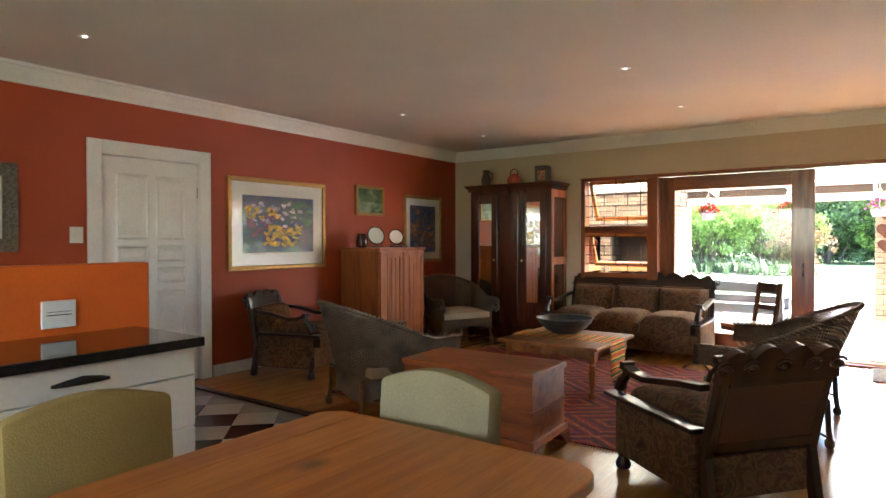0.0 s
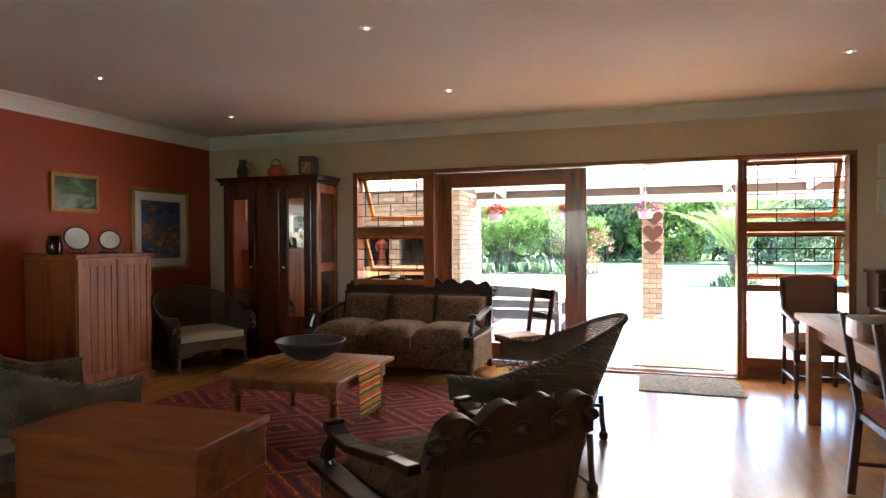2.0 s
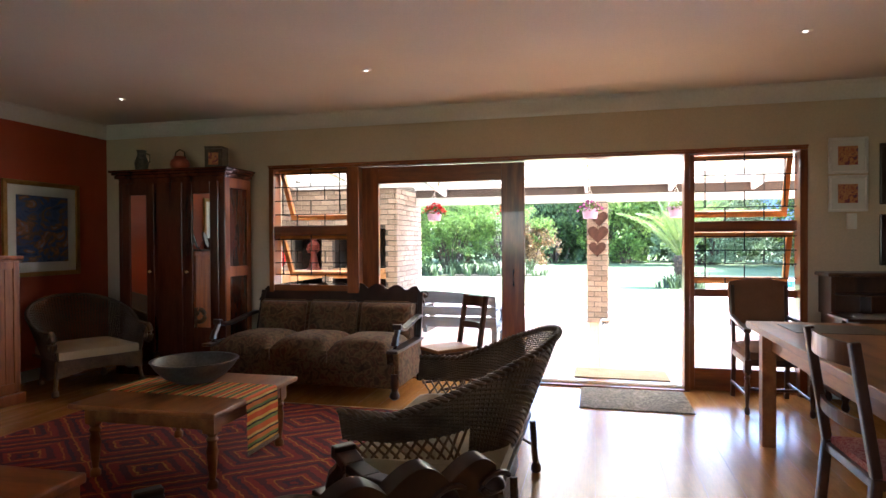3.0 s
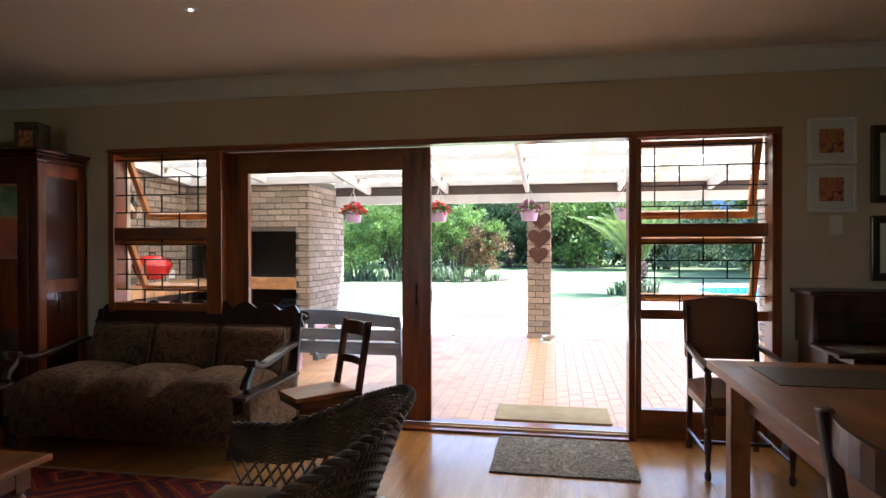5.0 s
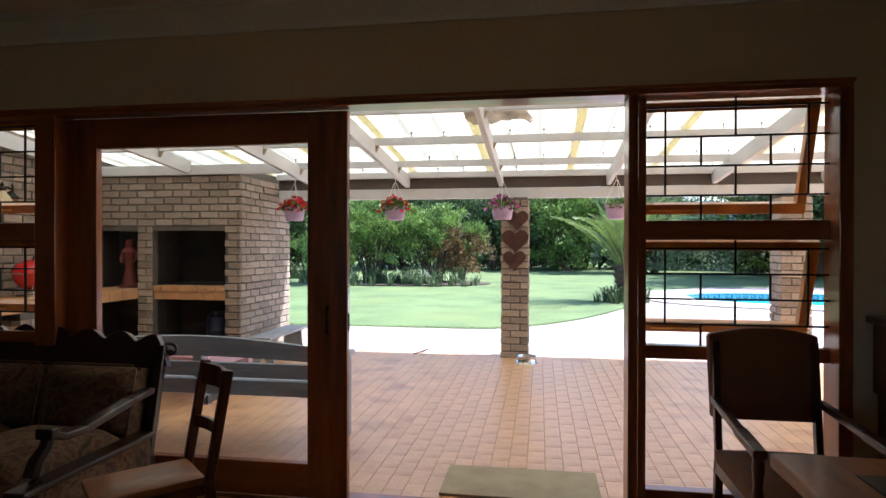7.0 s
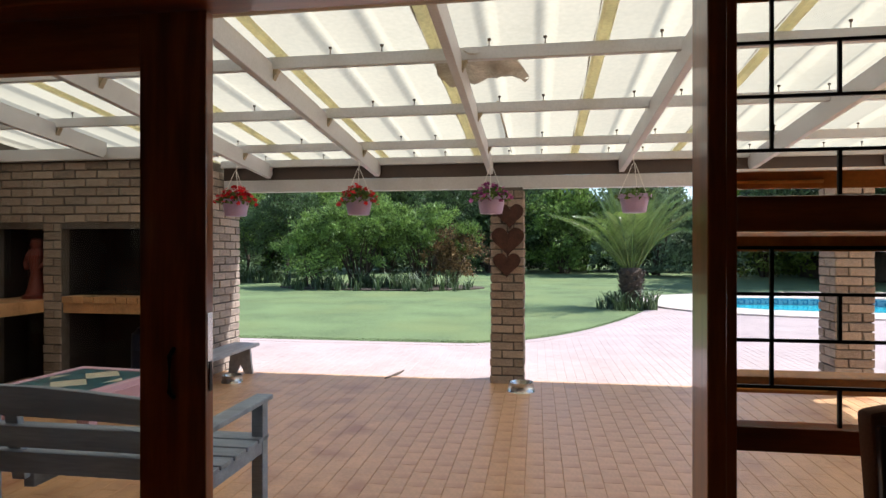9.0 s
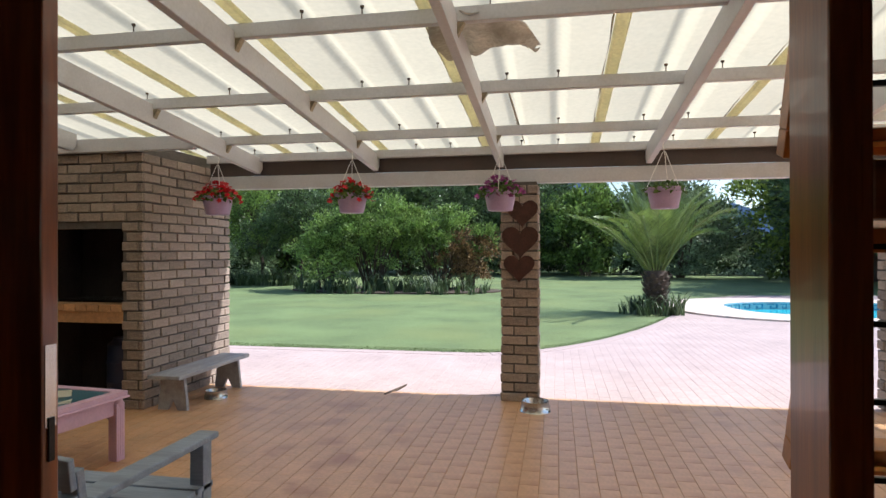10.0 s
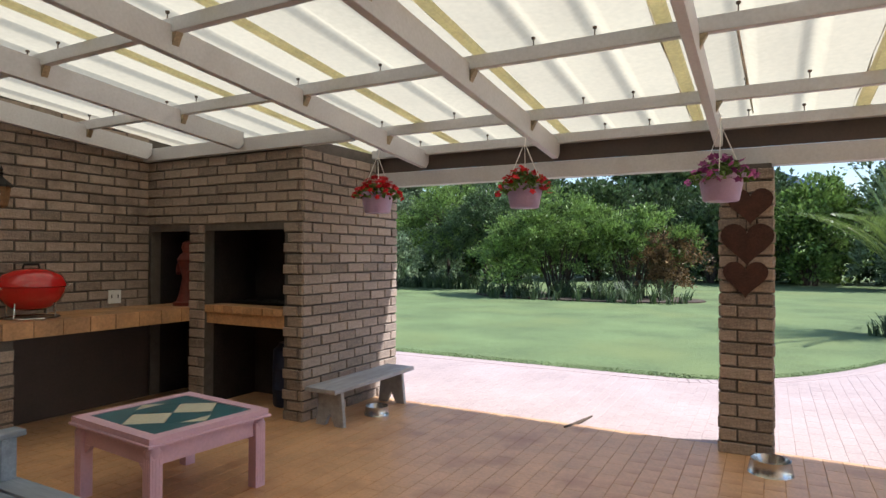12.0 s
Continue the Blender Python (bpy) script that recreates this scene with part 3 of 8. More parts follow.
# ---- the glazed front: window, sliding door, window ----
FY0, FY1 = 7.345, 7.50        # the fixed frame
frame_ob = thing("door_sliding_frame", pose(0, 0, 0), "varnished brown wooden frame round the glazing", "door frame")
tagged(frame_ob, kind="structure")
boxes("head", [(OX0, OX1, FY0, FY1, 2.095, OZ)], M_TRIM_H, frame_ob, bevel=0.004)
boxes("head_lip", [(OX0, OX1, FY0 - 0.018, FY0 - 0.001, 2.115, OZ + 0.003)], M_TRIM_H, frame_ob, bevel=0.004)
for nm, x0, x1, z0 in (("jamb", OX0, OX0 + 0.055, 0.0), ("jamb", OX1 - 0.06, OX1, 0.0), ("mullion", -2.19, -2.06, 0.0), ("mullion", 1.0, 1.046, 0.0)):
    boxes(nm, [(x0, x1, FY0, FY1, z0, 2.094)], M_TRIM, frame_ob, bevel=0.005)
boxes("sub_frame", [(1.0465, 1.095, 7.425, FY1 - 0.002, 0.0, 2.094)], M_TRIM, frame_ob, "window post set back behind the mullion", 0.004)
boxes("door_sill", [(-2.06, 1.0, FY0 - 0.03, FY1 + 0.1, -0.002, 0.018)], M_TRIM_H, frame_ob, bevel=0.004)
boxes("track", [(-2.06, 1.0, FY0 + 0.045, FY0 + 0.055, 0.0181, 0.03), (-2.06, 1.0, FY0 + 0.10, FY0 + 0.11, 0.0181, 0.03)], M_BRASS, frame_ob, "metal sliding track")


def pane(parent, x0, x1, y, z0, z1, m=None):
    """A sheet of glass, its face to the room."""
    bm = bmesh.new()
    bm.faces.new([bm.verts.new(p) for p in ((x0, y, z0), (x1, y, z0), (x1, y, z1), (x0, y, z1))])
    me = bpy.data.meshes.new("pane")
    bm.to_mesh(me)
    bm.free()
    me.materials.append(M_GLASS)
    ob = new("pane", me)
    ob.parent = parent
    if m is not None:
        ob.matrix_basis = m
    ob.visible_shadow = False
    return ob


def side_window(name, x0, x1, label, tilt, sx0):
    """Fixed frame with two outward-opening sashes and a lower pane behind burglar bars."""
    w = thing(name, pose(0, 0, 0), label, "window")
    tagged(w, kind="structure")
    for z0, z1 in ((1.41, 1.503), (0.835, 0.90), (0.0, 0.20)):
        boxes("rail", [(x0, x1, FY0 + (0.004 if sx0 == x0 else 0.085), FY1 - 0.004, z0, z1)], M_TRIM_H, w, bevel=0.004)
    for z0, z1, lean in ((1.508, 2.09, tilt), (0.905, 1.405, tilt)):
        h, wd = z1 - z0 - 0.01, x1 - sx0 - 0.012
        m = pose((sx0 + x1) / 2, FY1 + (-0.045 if sx0 == x0 else 0.004), z1 - 0.006, lean, 0, 0)
        sash = boxes("sash", [(-wd / 2, wd / 2, 0, 0.045, -h, -h + 0.055), (-wd / 2, wd / 2, 0, 0.045, -0.045, 0), (-wd / 2, -wd / 2 + 0.045, 0, 0.045, -h + 0.055, -0.045), (wd / 2 - 0.045, wd / 2, 0, 0.045, -h + 0.055, -0.045)], M_SASH, w, "honey-varnished sash pushed open", 0.003, m)
        pane(w, -wd / 2 + 0.04, wd / 2 - 0.04, 0.02, -h + 0.05, -0.04, m)
        boxes("stay", [(-wd / 2 + 0.1, wd / 2 - 0.5, -0.012, -0.002, -h + 0.02, -h + 0.03)], M_BRASS, w, "brass window stay", 0, m)
    pane(w, x0, x1, FY0 + 0.06 if sx0 == x0 else FY1 - 0.04, 0.2, 0.835)

    def bars(bm, z0, z1):
        y, t = FY0 + (0.035 if sx0 == x0 else 0.10), 0.0045
        lev = [z1] + [z1 - (z1 - z0) * f for f in (0.08, 0.32, 0.56, 0.80)] + [z0]
        wd = x1 - x0
        for z in lev[1:5]:
            box(bm, x0, x1, y - t, y + t, z - t, z + t)
        for k, fs in enumerate(((0.5,), (0.11, 0.5, 0.89), (0.11, 0.31, 0.69, 0.89), (0.11, 0.5, 0.89), (0.31, 0.69))):
            za, zb = lev[k + 1] + t, lev[k] - (t if k else 0)
            for f in fs:
                box(bm, x0 + wd * f - t, x0 + wd * f + t, y - t, y + t, za if k < 4 else z0, zb)
    for z0, z1 in ((1.505, 2.094), (0.902, 1.408)):
        solid("burglar_bars", lambda bm: bars(bm, z0, z1), M_IRON, w, "thin black iron burglar bars")
    return w


side_window("window_1", OX0 + 0.055, -2.19, "brown wooden window with two sashes pushed open", 28.0, OX0 + 0.055)
side_window("window_2", 1.095, OX1 - 0.06, "brown wooden window with sashes open and iron bars", 19.0, 1.05)

slide = thing("door_1", pose(0, 0, 0), "varnished wooden sliding door with one large pane, slid open", "door")
tagged(slide, kind="structure")
SX0, SX1, SY0, SY1 = -2.10, -0.414, 7.446, 7.49
boxes("stile", [(SX0, -1.885, SY0, SY1, 0.035, 2.09)], M_TRIM, slide, bevel=0.004)
boxes("stile", [(-0.635, SX1, SY0, SY1, 0.035, 2.09)], M_TRIM, slide, bevel=0.004)
boxes("top_rail", [(-1.885, -0.635, SY0, SY1, 1.925, 2.09)], M_TRIM_H, slide, bevel=0.004)
boxes("bottom_rail", [(-1.885, -0.635, SY0, SY1, 0.035, 0.215)], M_TRIM_H, slide, bevel=0.004)
pane(slide, -1.89, -0.63, SY0 + 0.02, 0.21, 1.93)
boxes("lock_plate", [(SX1 - 0.001, SX1 + 0.002, SY0 + 0.008, SY1 - 0.008, 1.00, 1.17)], M_CHROME, slide, "steel lock plate on the door's edge")
boxes("latch", [(SX1 + 0.002, SX1 + 0.005, SY0 + 0.015, SY1 - 0.015, 0.93, 1.02)], M_IRON, slide)
solid("pull_handle", lambda bm: tube(bm, [(-0.52, SY0 + 0.002, 1.06), (-0.52, SY0 - 0.022, 1.04), (-0.52, SY0 - 0.022, 0.93), (-0.52, SY0 + 0.002, 0.91)], 0.007), M_IRON, slide, "dark metal pull handle", smooth=True)

# ---- the white panelled door in the red wall ----
door = thing("door_2", pose(XL, 0, 0), "closed white panelled interior door in a white frame", "door")
tagged(door, kind="structure")
DY0, DY1, DZ = 2.18, 3.06, 2.035
boxes("architrave", [(0.0, 0.024, DY0 - 0.12, DY0 - 0.005, 0, 2.16)], M_WHITE, door, bevel=0.006)
boxes("architrave", [(0.0, 0.024, DY1 + 0.005, DY1 + 0.12, 0, 2.16)], M_WHITE, door, bevel=0.006)
boxes("architrave", [(0.0, 0.024, DY0 - 0.005, DY1 + 0.005, DZ + 0.006, 2.16)], M_WHITE, door, bevel=0.006)
# Strip added to close the gap where light came in below the leaf.
boxes("sill", [(-0.198, -0.002, 2.10, 3.13, -0.1, 0.005)], M_DARK, door, "dark strip added under the door against light leaks")
boxes("frame", [(-0.16, -0.002, 2.10, DY0 - 0.004, 0, 2.10), (-0.16, -0.002, DY1 + 0.004, 3.13, 0, 2.10), (-0.16, -0.002, DY0 - 0.004, DY1 + 0.004, DZ + 0.006, 2.10)], M_WHITE, door)
leaf = boxes("leaf", [(-0.06, -0.022, DY0, DY1, 0.008, DZ)], M_WHITE, door, "white panelled door leaf", 0.003)


def door_panel(y0, y1, z0, z1):
    def fill(bm):
        # raised field with a sloping border, and a moulding round it
        a = [bm.verts.new((-0.0218, y, z)) for y, z in ((y0, z0), (y1, z0), (y1, z1), (y0, z1))]
        e = 0.014
        b = [bm.verts.new((-0.008, y, z)) for y, z in ((y0 + e, z0 + e), (y1 - e, z0 + e), (y1 - e, z1 - e), (y0 + e, z1 - e))]
        e2 = 0.028
        c = [bm.verts.new((-0.0205, y, z)) for y, z in ((y0 + e2, z0 + e2), (y1 - e2, z0 + e2), (y1 - e2, z1 - e2), (y0 + e2, z1 - e2))]
        e3 = 0.055
        d = [bm.verts.new((-0.012, y, z)) for y, z in ((y0 + e3, z0 + e3), (y1 - e3, z0 + e3), (y1 - e3, z1 - e3), (y0 + e3, z1 - e3))]
        for p, q in ((a, b), (b, c), (c, d)):
            for i in range(4):
                bm.faces.new((p[i], p[(i + 1) % 4], q[(i + 1) % 4], q[i]))
        bm.faces.new(d)
    solid("raised_panel", fill, M_WHITE, leaf)


for z0, z1 in ((1.32, 1.90), (1.12, 1.28), (0.93, 1.08), (0.12, 0.88)):
    for y0, y1 in ((DY0 + 0.12, DY0 + 0.41), (DY1 - 0.41, DY1 - 0.12)):
        door_panel(y0, y1, z0, z1)
solid("door_handle", lambda bm: (tube(bm, [(-0.02, DY0 + 0.07, 1.02), (0.03, DY0 + 0.07, 1.02)], 0.011), tube(bm, [(0.03, DY0 + 0.06, 1.02), (0.032, DY0 + 0.18, 1.018)], 0.009), box(bm, -0.022, -0.016, DY0 + 0.05, DY0 + 0.09, 0.90, 1.08)), M_BRASS, leaf, "metal lever door handle", smooth=True)
boxes("hinge", [(-0.022, -0.012, DY1 - 0.004, DY1 + 0.006, 1.72, 1.82)], M_CHROME, leaf)

# ---- downlights, switches, sockets ----


def downlight(x, y):
    t = thing("downlight", pose(x, y, ZC), "small round recessed ceiling downlight, switched on", "ceiling light", "ceiling downlights")
    solid("rim", lambda bm: lathe(bm, [(0.036, -0.004), (0.04, -0.006), (0.042, -0.002), (0.04, 0.0)], 20), M_PLASTIC, t, smooth=True)
    solid("lamp", lambda bm: lathe(bm, [(0.010, -0.008), (0.013, -0.0065), (0.013, -0.0062)], 16), M_LAMPGLOW, t, "glowing lamp face")
    return t


downlight(-3.93, 4.70)
for x, y in ((-3.93, 6.30), (-1.455, 4.385), (-1.455, 6.02), (1.52, 5.92), (-4.04, 1.60), (1.52, 4.2)):
    copy_thing(bpy.data.objects["downlight"], pose(x, y, ZC))

_s = boxes("light_switch", [(XL + 0.0, XL + 0.012, 1.93, 2.03, 1.30, 1.43)], M_PLASTIC, None, bevel=0.004)
tagged(_s, "white plastic light switch on the red wall", "light switch")
boxes("rocker", [(XL + 0.012, XL + 0.016, 1.96, 2.0, 1.34, 1.39)], M_PLASTIC, _s, bevel=0.001)
_s = boxes("light_switch", [(2.26, 2.34, YW - 0.012, YW, 1.42, 1.55)], M_PLASTIC, None, bevel=0.004)
tagged(_s, "white plastic light switch on the cream wall", "light switch")
boxes("rocker", [(2.285, 2.315, YW - 0.016, YW - 0.012, 1.46, 1.51)], M_PLASTIC, _s, bevel=0.001)

# ---- outside: terrace, garden ground ----
YT = 12.05      # the terrace's outer edge


def lawn_edge(x):
    """Where the paving gives way to the lawn."""
    if x < -0.6:
        return 14.43
    return 14.43 + 0.46 * (x + 0.6) ** 1.92


ground = solid("ground", lambda bm: slab(bm, [(-400, -400), (400, -400), (400, 900), (-400, 900)], "z", -0.6, -0.20), M_LAWN)
tagged(ground, "grassy ground reaching to the horizon", "ground", kind="structure")


def strip(bm, cols, z):
    """A flat sheet between two edges given for each x, with a skirt below."""
    top = [(bm.verts.new((x, a, z)), bm.verts.new((x, b, z))) for x, a, b in cols]
    for p, q in zip(top, top[1:]):
        bm.faces.new((p[0], q[0], q[1], p[1]))


_xs = [-40.6 + 1.0 * i for i in range(40)] + [-0.6 + 0.1 * i for i in range(0, 40)]
lawn = solid("lawn", lambda bm: strip(bm, [(x, lawn_edge(x), 60) for x in _xs] + [(3.5, 21.6, 60), (3.9, 22.9, 60), (4.7, 24.8, 60), (6, 26.0, 60), (9, 26.6, 60), (50, 26.8, 60)], -0.01), M_LAWN)
tagged(lawn, "sunlit mown green lawn", "lawn", kind="structure")
pave_bed = boxes("pavement", [(-40, 4.4, YT, 27.2, -0.2, -0.0105), (12.2, 50, YT, 27.2, -0.2, -0.0105), (4.4, 12.2, YT, 19.0, -0.2, -0.0105), (4.4, 12.2, 23.8, 27.2, -0.2, -0.0105)], M_PINKJOINT)
tagged(pave_bed, "pale pink brick paving in full sun", "paving", kind="structure")
terrace = solid("floor_terrace", lambda bm: slab(bm, [(-6.5, YO - 0.101), (9, YO - 0.101), (9, YT - 0.001), (-6.5, YT - 0.001)], "z", -0.2, 0.0012), M_PAVEJOINT)
tagged(terrace, "terracotta brick-paved covered terrace", "terrace", kind="structure")
setting("wall_house_outside", [(OX1, 9.0, YO, YO + 0.012, 0, 2.9), (-5.29, OX0, YO, YO + 0.012, 0, 2.9), (OX0, OX1, YO, YO + 0.012, OZ, 2.9)], M_PLASTER, "plain plastered outside face of the house")

# ---- the terrace roof ----


def roof_z(y):
    """Top of the rafters."""
    return 2.337 + (11.316 - y) * 0.094


RAFTERS = (-4.66, -3.48, -2.29, -1.08, 0.11, 1.41, 2.62, 3.82, 4.80)
pergola = thing("terrace_roof", pose(0, 0, 0), "painted timber terrace roof with translucent cream sheeting", "terrace roof")
for x in RAFTERS:
    y1 = 10.93 if x < -2.8 else 11.975
    solid("rafter", lambda bm: slab(bm, [(YO + 0.013, roof_z(YO) - 0.15), (y1 - 0.05, roof_z(y1) - 0.15), (y1, roof_z(y1) - 0.10), (y1, roof_z(y1)), (YO + 0.013, roof_z(YO))], "x", x - 0.025, x + 0.025), M_GREYBEAM, pergola, bevel=0.004)
PURLINS = (8.36, 9.34, 10.33, 11.316, 11.93)
for y in PURLINS:
    x0 = -4.79 if y < 11 else -2.84
    solid("purlin", lambda bm: box(bm, x0, 4.84, y - 0.024, y + 0.024, roof_z(y) - 0.035, roof_z(y) + 0.04), M_GREYBEAM, pergola, bevel=0.004)


def bracket(bm, x, y):
    z = roof_z(y) - 0.036
    for s in (1,):
        a = x + 0.026
        slab(bm, [(a, z), (a + 0.035, z), (a, z - 0.065)], "y", y - 0.02, y + 0.02)


for x in RAFTERS:
    for y in PURLINS[1:4]:
        if not (x < -3 and y > 11):
            solid("bracket", lambda bm: bracket(bm, x, y), M_BRACKET, pergola)

SHEET_W, SHEET_X0 = 0.985, -5.94
for k in range(11):
    xa = SHEET_X0 + k * SHEET_W

    def sheet(bm):
        prof = []
        for r in range(2):
            c = xa + SHEET_W * (r + 1) / 3
            prof += [(c - 0.075 + 0.15 * q / 10, 0.032 * math.sin(math.pi * q / 10) ** 2) for q in range(11)]
        prof = [(xa, 0.0)] + prof + [(xa + SHEET_W, 0.0)]
        ys = (7.62, 9.0, 10.2, 12.66)
        rows = [[bm.verts.new((x, y, roof_z(y) + 0.078 + z)) for x, z in prof] for y in ys]
        for p, q in zip(rows, rows[1:]):
            for i in range(len(prof) - 1):
                bm.faces.new((p[i], p[i + 1], q[i + 1], q[i]))
    solid("roof_sheet", sheet, M_SHEET, pergola, "translucent cream fibreglass roof sheet", smooth=True)

    def lap(bm):
        c = xa
        prof = [(c - 0.04, -0.012), (c - 0.025, -0.032), (c + 0.025, -0.032), (c + 0.04, -0.012), (c + 0.025, -0.006), (c - 0.025, -0.006)]
        rows = [[bm.verts.new((x, y, roof_z(y) + 0.078 + z)) for x, z in prof] for y in (7.63, 12.65)]
        for i in range(6):
            bm.faces.new((rows[0][i], rows[0][(i + 1) % 6], rows[1][(i + 1) % 6], rows[1][i]))
    solid("overlap_strip", lap, M_LAP, pergola, "yellowed overlap strip between sheets")
    solid("dirt_seam", lambda bm: tube(bm, [(xa - 0.047 + 0.004 * math.sin(q * 2.1 + k), 7.64 + 0.25 * q, roof_z(7.64 + 0.25 * q) + 0.074) for q in range(21)], [0.0035 + 0.0025 * math.sin(q * 1.7 + k) for q in range(21)], 4), M_BRACKET, pergola, "line of dirt along the overlap")


def screws(bm):
    for y in PURLINS:
        x = -4.627 if y < 11 else -2.656
        while x < 4.85:
            z = roof_z(y) + 0.041
            rod(bm, (x, y, z), (x, y, z + 0.05), 0.0035, n=5)
            rod(bm, (x, y, z + 0.038), (x, y, z + 0.05), 0.011, n=6)
            x += SHEET_W / 3


# A thin dark tube running just below one sheet.
solid("torn_seam", lambda bm: tube(bm, [(0.28, 10.39, roof_z(10.39) + 0.07), (0.30, 11.1, roof_z(11.1) + 0.066), (0.325, 11.95, roof_z(11.95) + 0.07)], [0.006, 0.009, 0.005], 5), M_BRACKET, pergola, "thin dark line under one sheet")
tagged(solid("roof_screws", screws, M_STEEL, pergola, "row of rusty roofing screws"), kind="stuff")
boxes("gutter_board", [(-2.84, 4.84, 11.977, 11.995, 2.115, 2.25)], M_DARKBROWN, pergola, "dark brown board behind the beam", 0.003)
boxes("front_beam", [(-2.84, 4.84, 11.98, 12.10, 1.985, 2.113)], M_GREYBEAM, pergola, "thick white painted front beam", 0.006)
boxes("hearth_beam", [(-4.78, -2.35, 10.935, 10.995, 2.215, 2.33)], M_GREYBEAM, pergola, "painted beam over the fireplace", 0.005)
solid("cable", lambda bm: tube(bm, [(-4.75, 9.6 - 0.15 * i, 2.42 - 0.03 * math.sin(i * 0.5)) if i < 3 else (-4.75 + (i - 2) * 0.2, 9.3 - (i - 2) * 0.12, 2.40 + 0.004 * i) for i in range(8)], 0.008, 6), M_IRON, pergola, "black cable under the roof", smooth=True)


def bark_scrap(bm):
    """A torn grey scrap: broad at one end, curling down to a hooked tip."""
    n, w = 30, 9
    rnd = random.Random(3)
    rows = []
    for i in range(n + 1):
        u = i / n
        x = 0.47 * u
        c = -0.02 - 0.13 * math.sin(min(1, u / 0.72) * math.pi * 0.5) + 0.52 * max(0, u - 0.66) ** 1.25 * 2.1
        hw = 0.27 - 0.09 * min(1, max(0, (u - 0.3) / 0.25)) + 0.02 * math.sin(u * 17) - 0.14 * max(0, u - 0.72) / 0.28
        hw += rnd.uniform(-0.008, 0.008)
        rows.append([bm.verts.new((x + 0.03 * q * q, c + hw * q, -0.025 - 0.02 * math.cos(q * 3 + u * 6) + 0.012 * math.sin(u * 21 + q * 4) - 0.094 * (c + hw * q))) for q in [-1 + 2 * k / w for k in range(w + 1)]])
    for p, q in zip(rows, rows[1:]):
        for k in range(w):
            bm.faces.new((p[k], p[k + 1], q[k + 1], q[k]))


# Put below the sheet for the shadow of something lying on top of it.
_l = solid("bark_scrap", bark_scrap, M_SCRAP, None, "", smooth=True, m=pose(-0.06, 9.68, roof_z(9.68) + 0.045) @ Matrix.Diagonal((1.18, 1.05, 1, 1)))
tagged(_l, "curled grey scrap standing in for a shadow through the roof sheet", "debris")

# ---- furniture of the room ----


def turned_leg(bm, x, y, z0, z1, r, foot=True):
    h = z1 - z0
    prof = [(r * 0.55, 0), (r * 0.9, h * 0.03), (r * 0.9, h * 0.10), (r * 0.5, h * 0.14), (r * 0.75, h * 0.3), (r * 1.0, h * 0.52), (r * 0.7, h * 0.62), (r * 1.05, h * 0.67), (r * 0.7, h * 0.71), (r * 1.1, h * 0.76)]
    lathe(bm, prof, 12, (x, y, z0))
    box(bm, x - r * 1.1, x + r * 1.1, y - r * 1.1, y + r * 1.1, z0 + h * 0.76, z1)


def ball_foot_leg(bm, x, y, z1):
    """Short bulbous leg on a claw-and-ball foot."""
    lathe(bm, [(0.022, 0), (0.04, 0.012), (0.045, 0.035), (0.034, 0.06), (0.026, 0.075), (0.036, 0.10), (0.042, 0.14), (0.036, 0.18), (0.04, z1)], 12, (x, y, 0))


def crest(bm, w, z0, h, y0, y1, waves):
    """A carved top rail: scalloped outline with scrolls and bosses."""
    n = 60
    top = []
    for i in range(n + 1):
        u = i / n
        x = -w / 2 + w * u
        e = abs(2 * u - 1)
        z = z0 + h * (0.50 + 0.28 * abs(math.sin(u * math.pi * waves)) + 0.24 * (1 - e) ** 0.7 - 0.45 * max(0, e - 0.9) / 0.1)
        top.append((x, z))
    slab(bm, [(-w / 2, z0)] + top[1:-1] + [(w / 2, z0)], "y", y0, y1)
    for k in range(waves + 1):
        x = -w / 2 + w * (k + 0.0) / waves
        x = max(-w / 2 + 0.03, min(w / 2 - 0.03, x))
        lathe(bm, [(0.008, -0.022), (0.022, -0.016), (0.03, 0), (0.022, 0.016), (0.008, 0.022)], 10, (x, y0, z0 + h * 0.42))
        tube(bm, [(x + 0.045 * math.cos(a), y0 - 0.004, z0 + h * 0.45 + 0.03 * math.sin(a)) for a in [0.4 + 0.5 * j for j in range(10)]], 0.008, 6)


def arm_shape(bm, x, seat, front, back):
    """A flat arm that dips in the middle and rises to a blunt front."""
    pts = [(x, back, seat + 0.33), (x, back + 0.16, seat + 0.315), (x, front - 0.26, seat + 0.27), (x, front - 0.14, seat + 0.275), (x, front - 0.06, seat + 0.305)]
    for i in range(len(pts) - 1):
        beam(bm, pts[i], pts[i + 1], 0.055 + 0.008 * i, 0.032)
    box(bm, x - 0.04, x + 0.04, front - 0.085, front - 0.045, seat + 0.285, seat + 0.33)


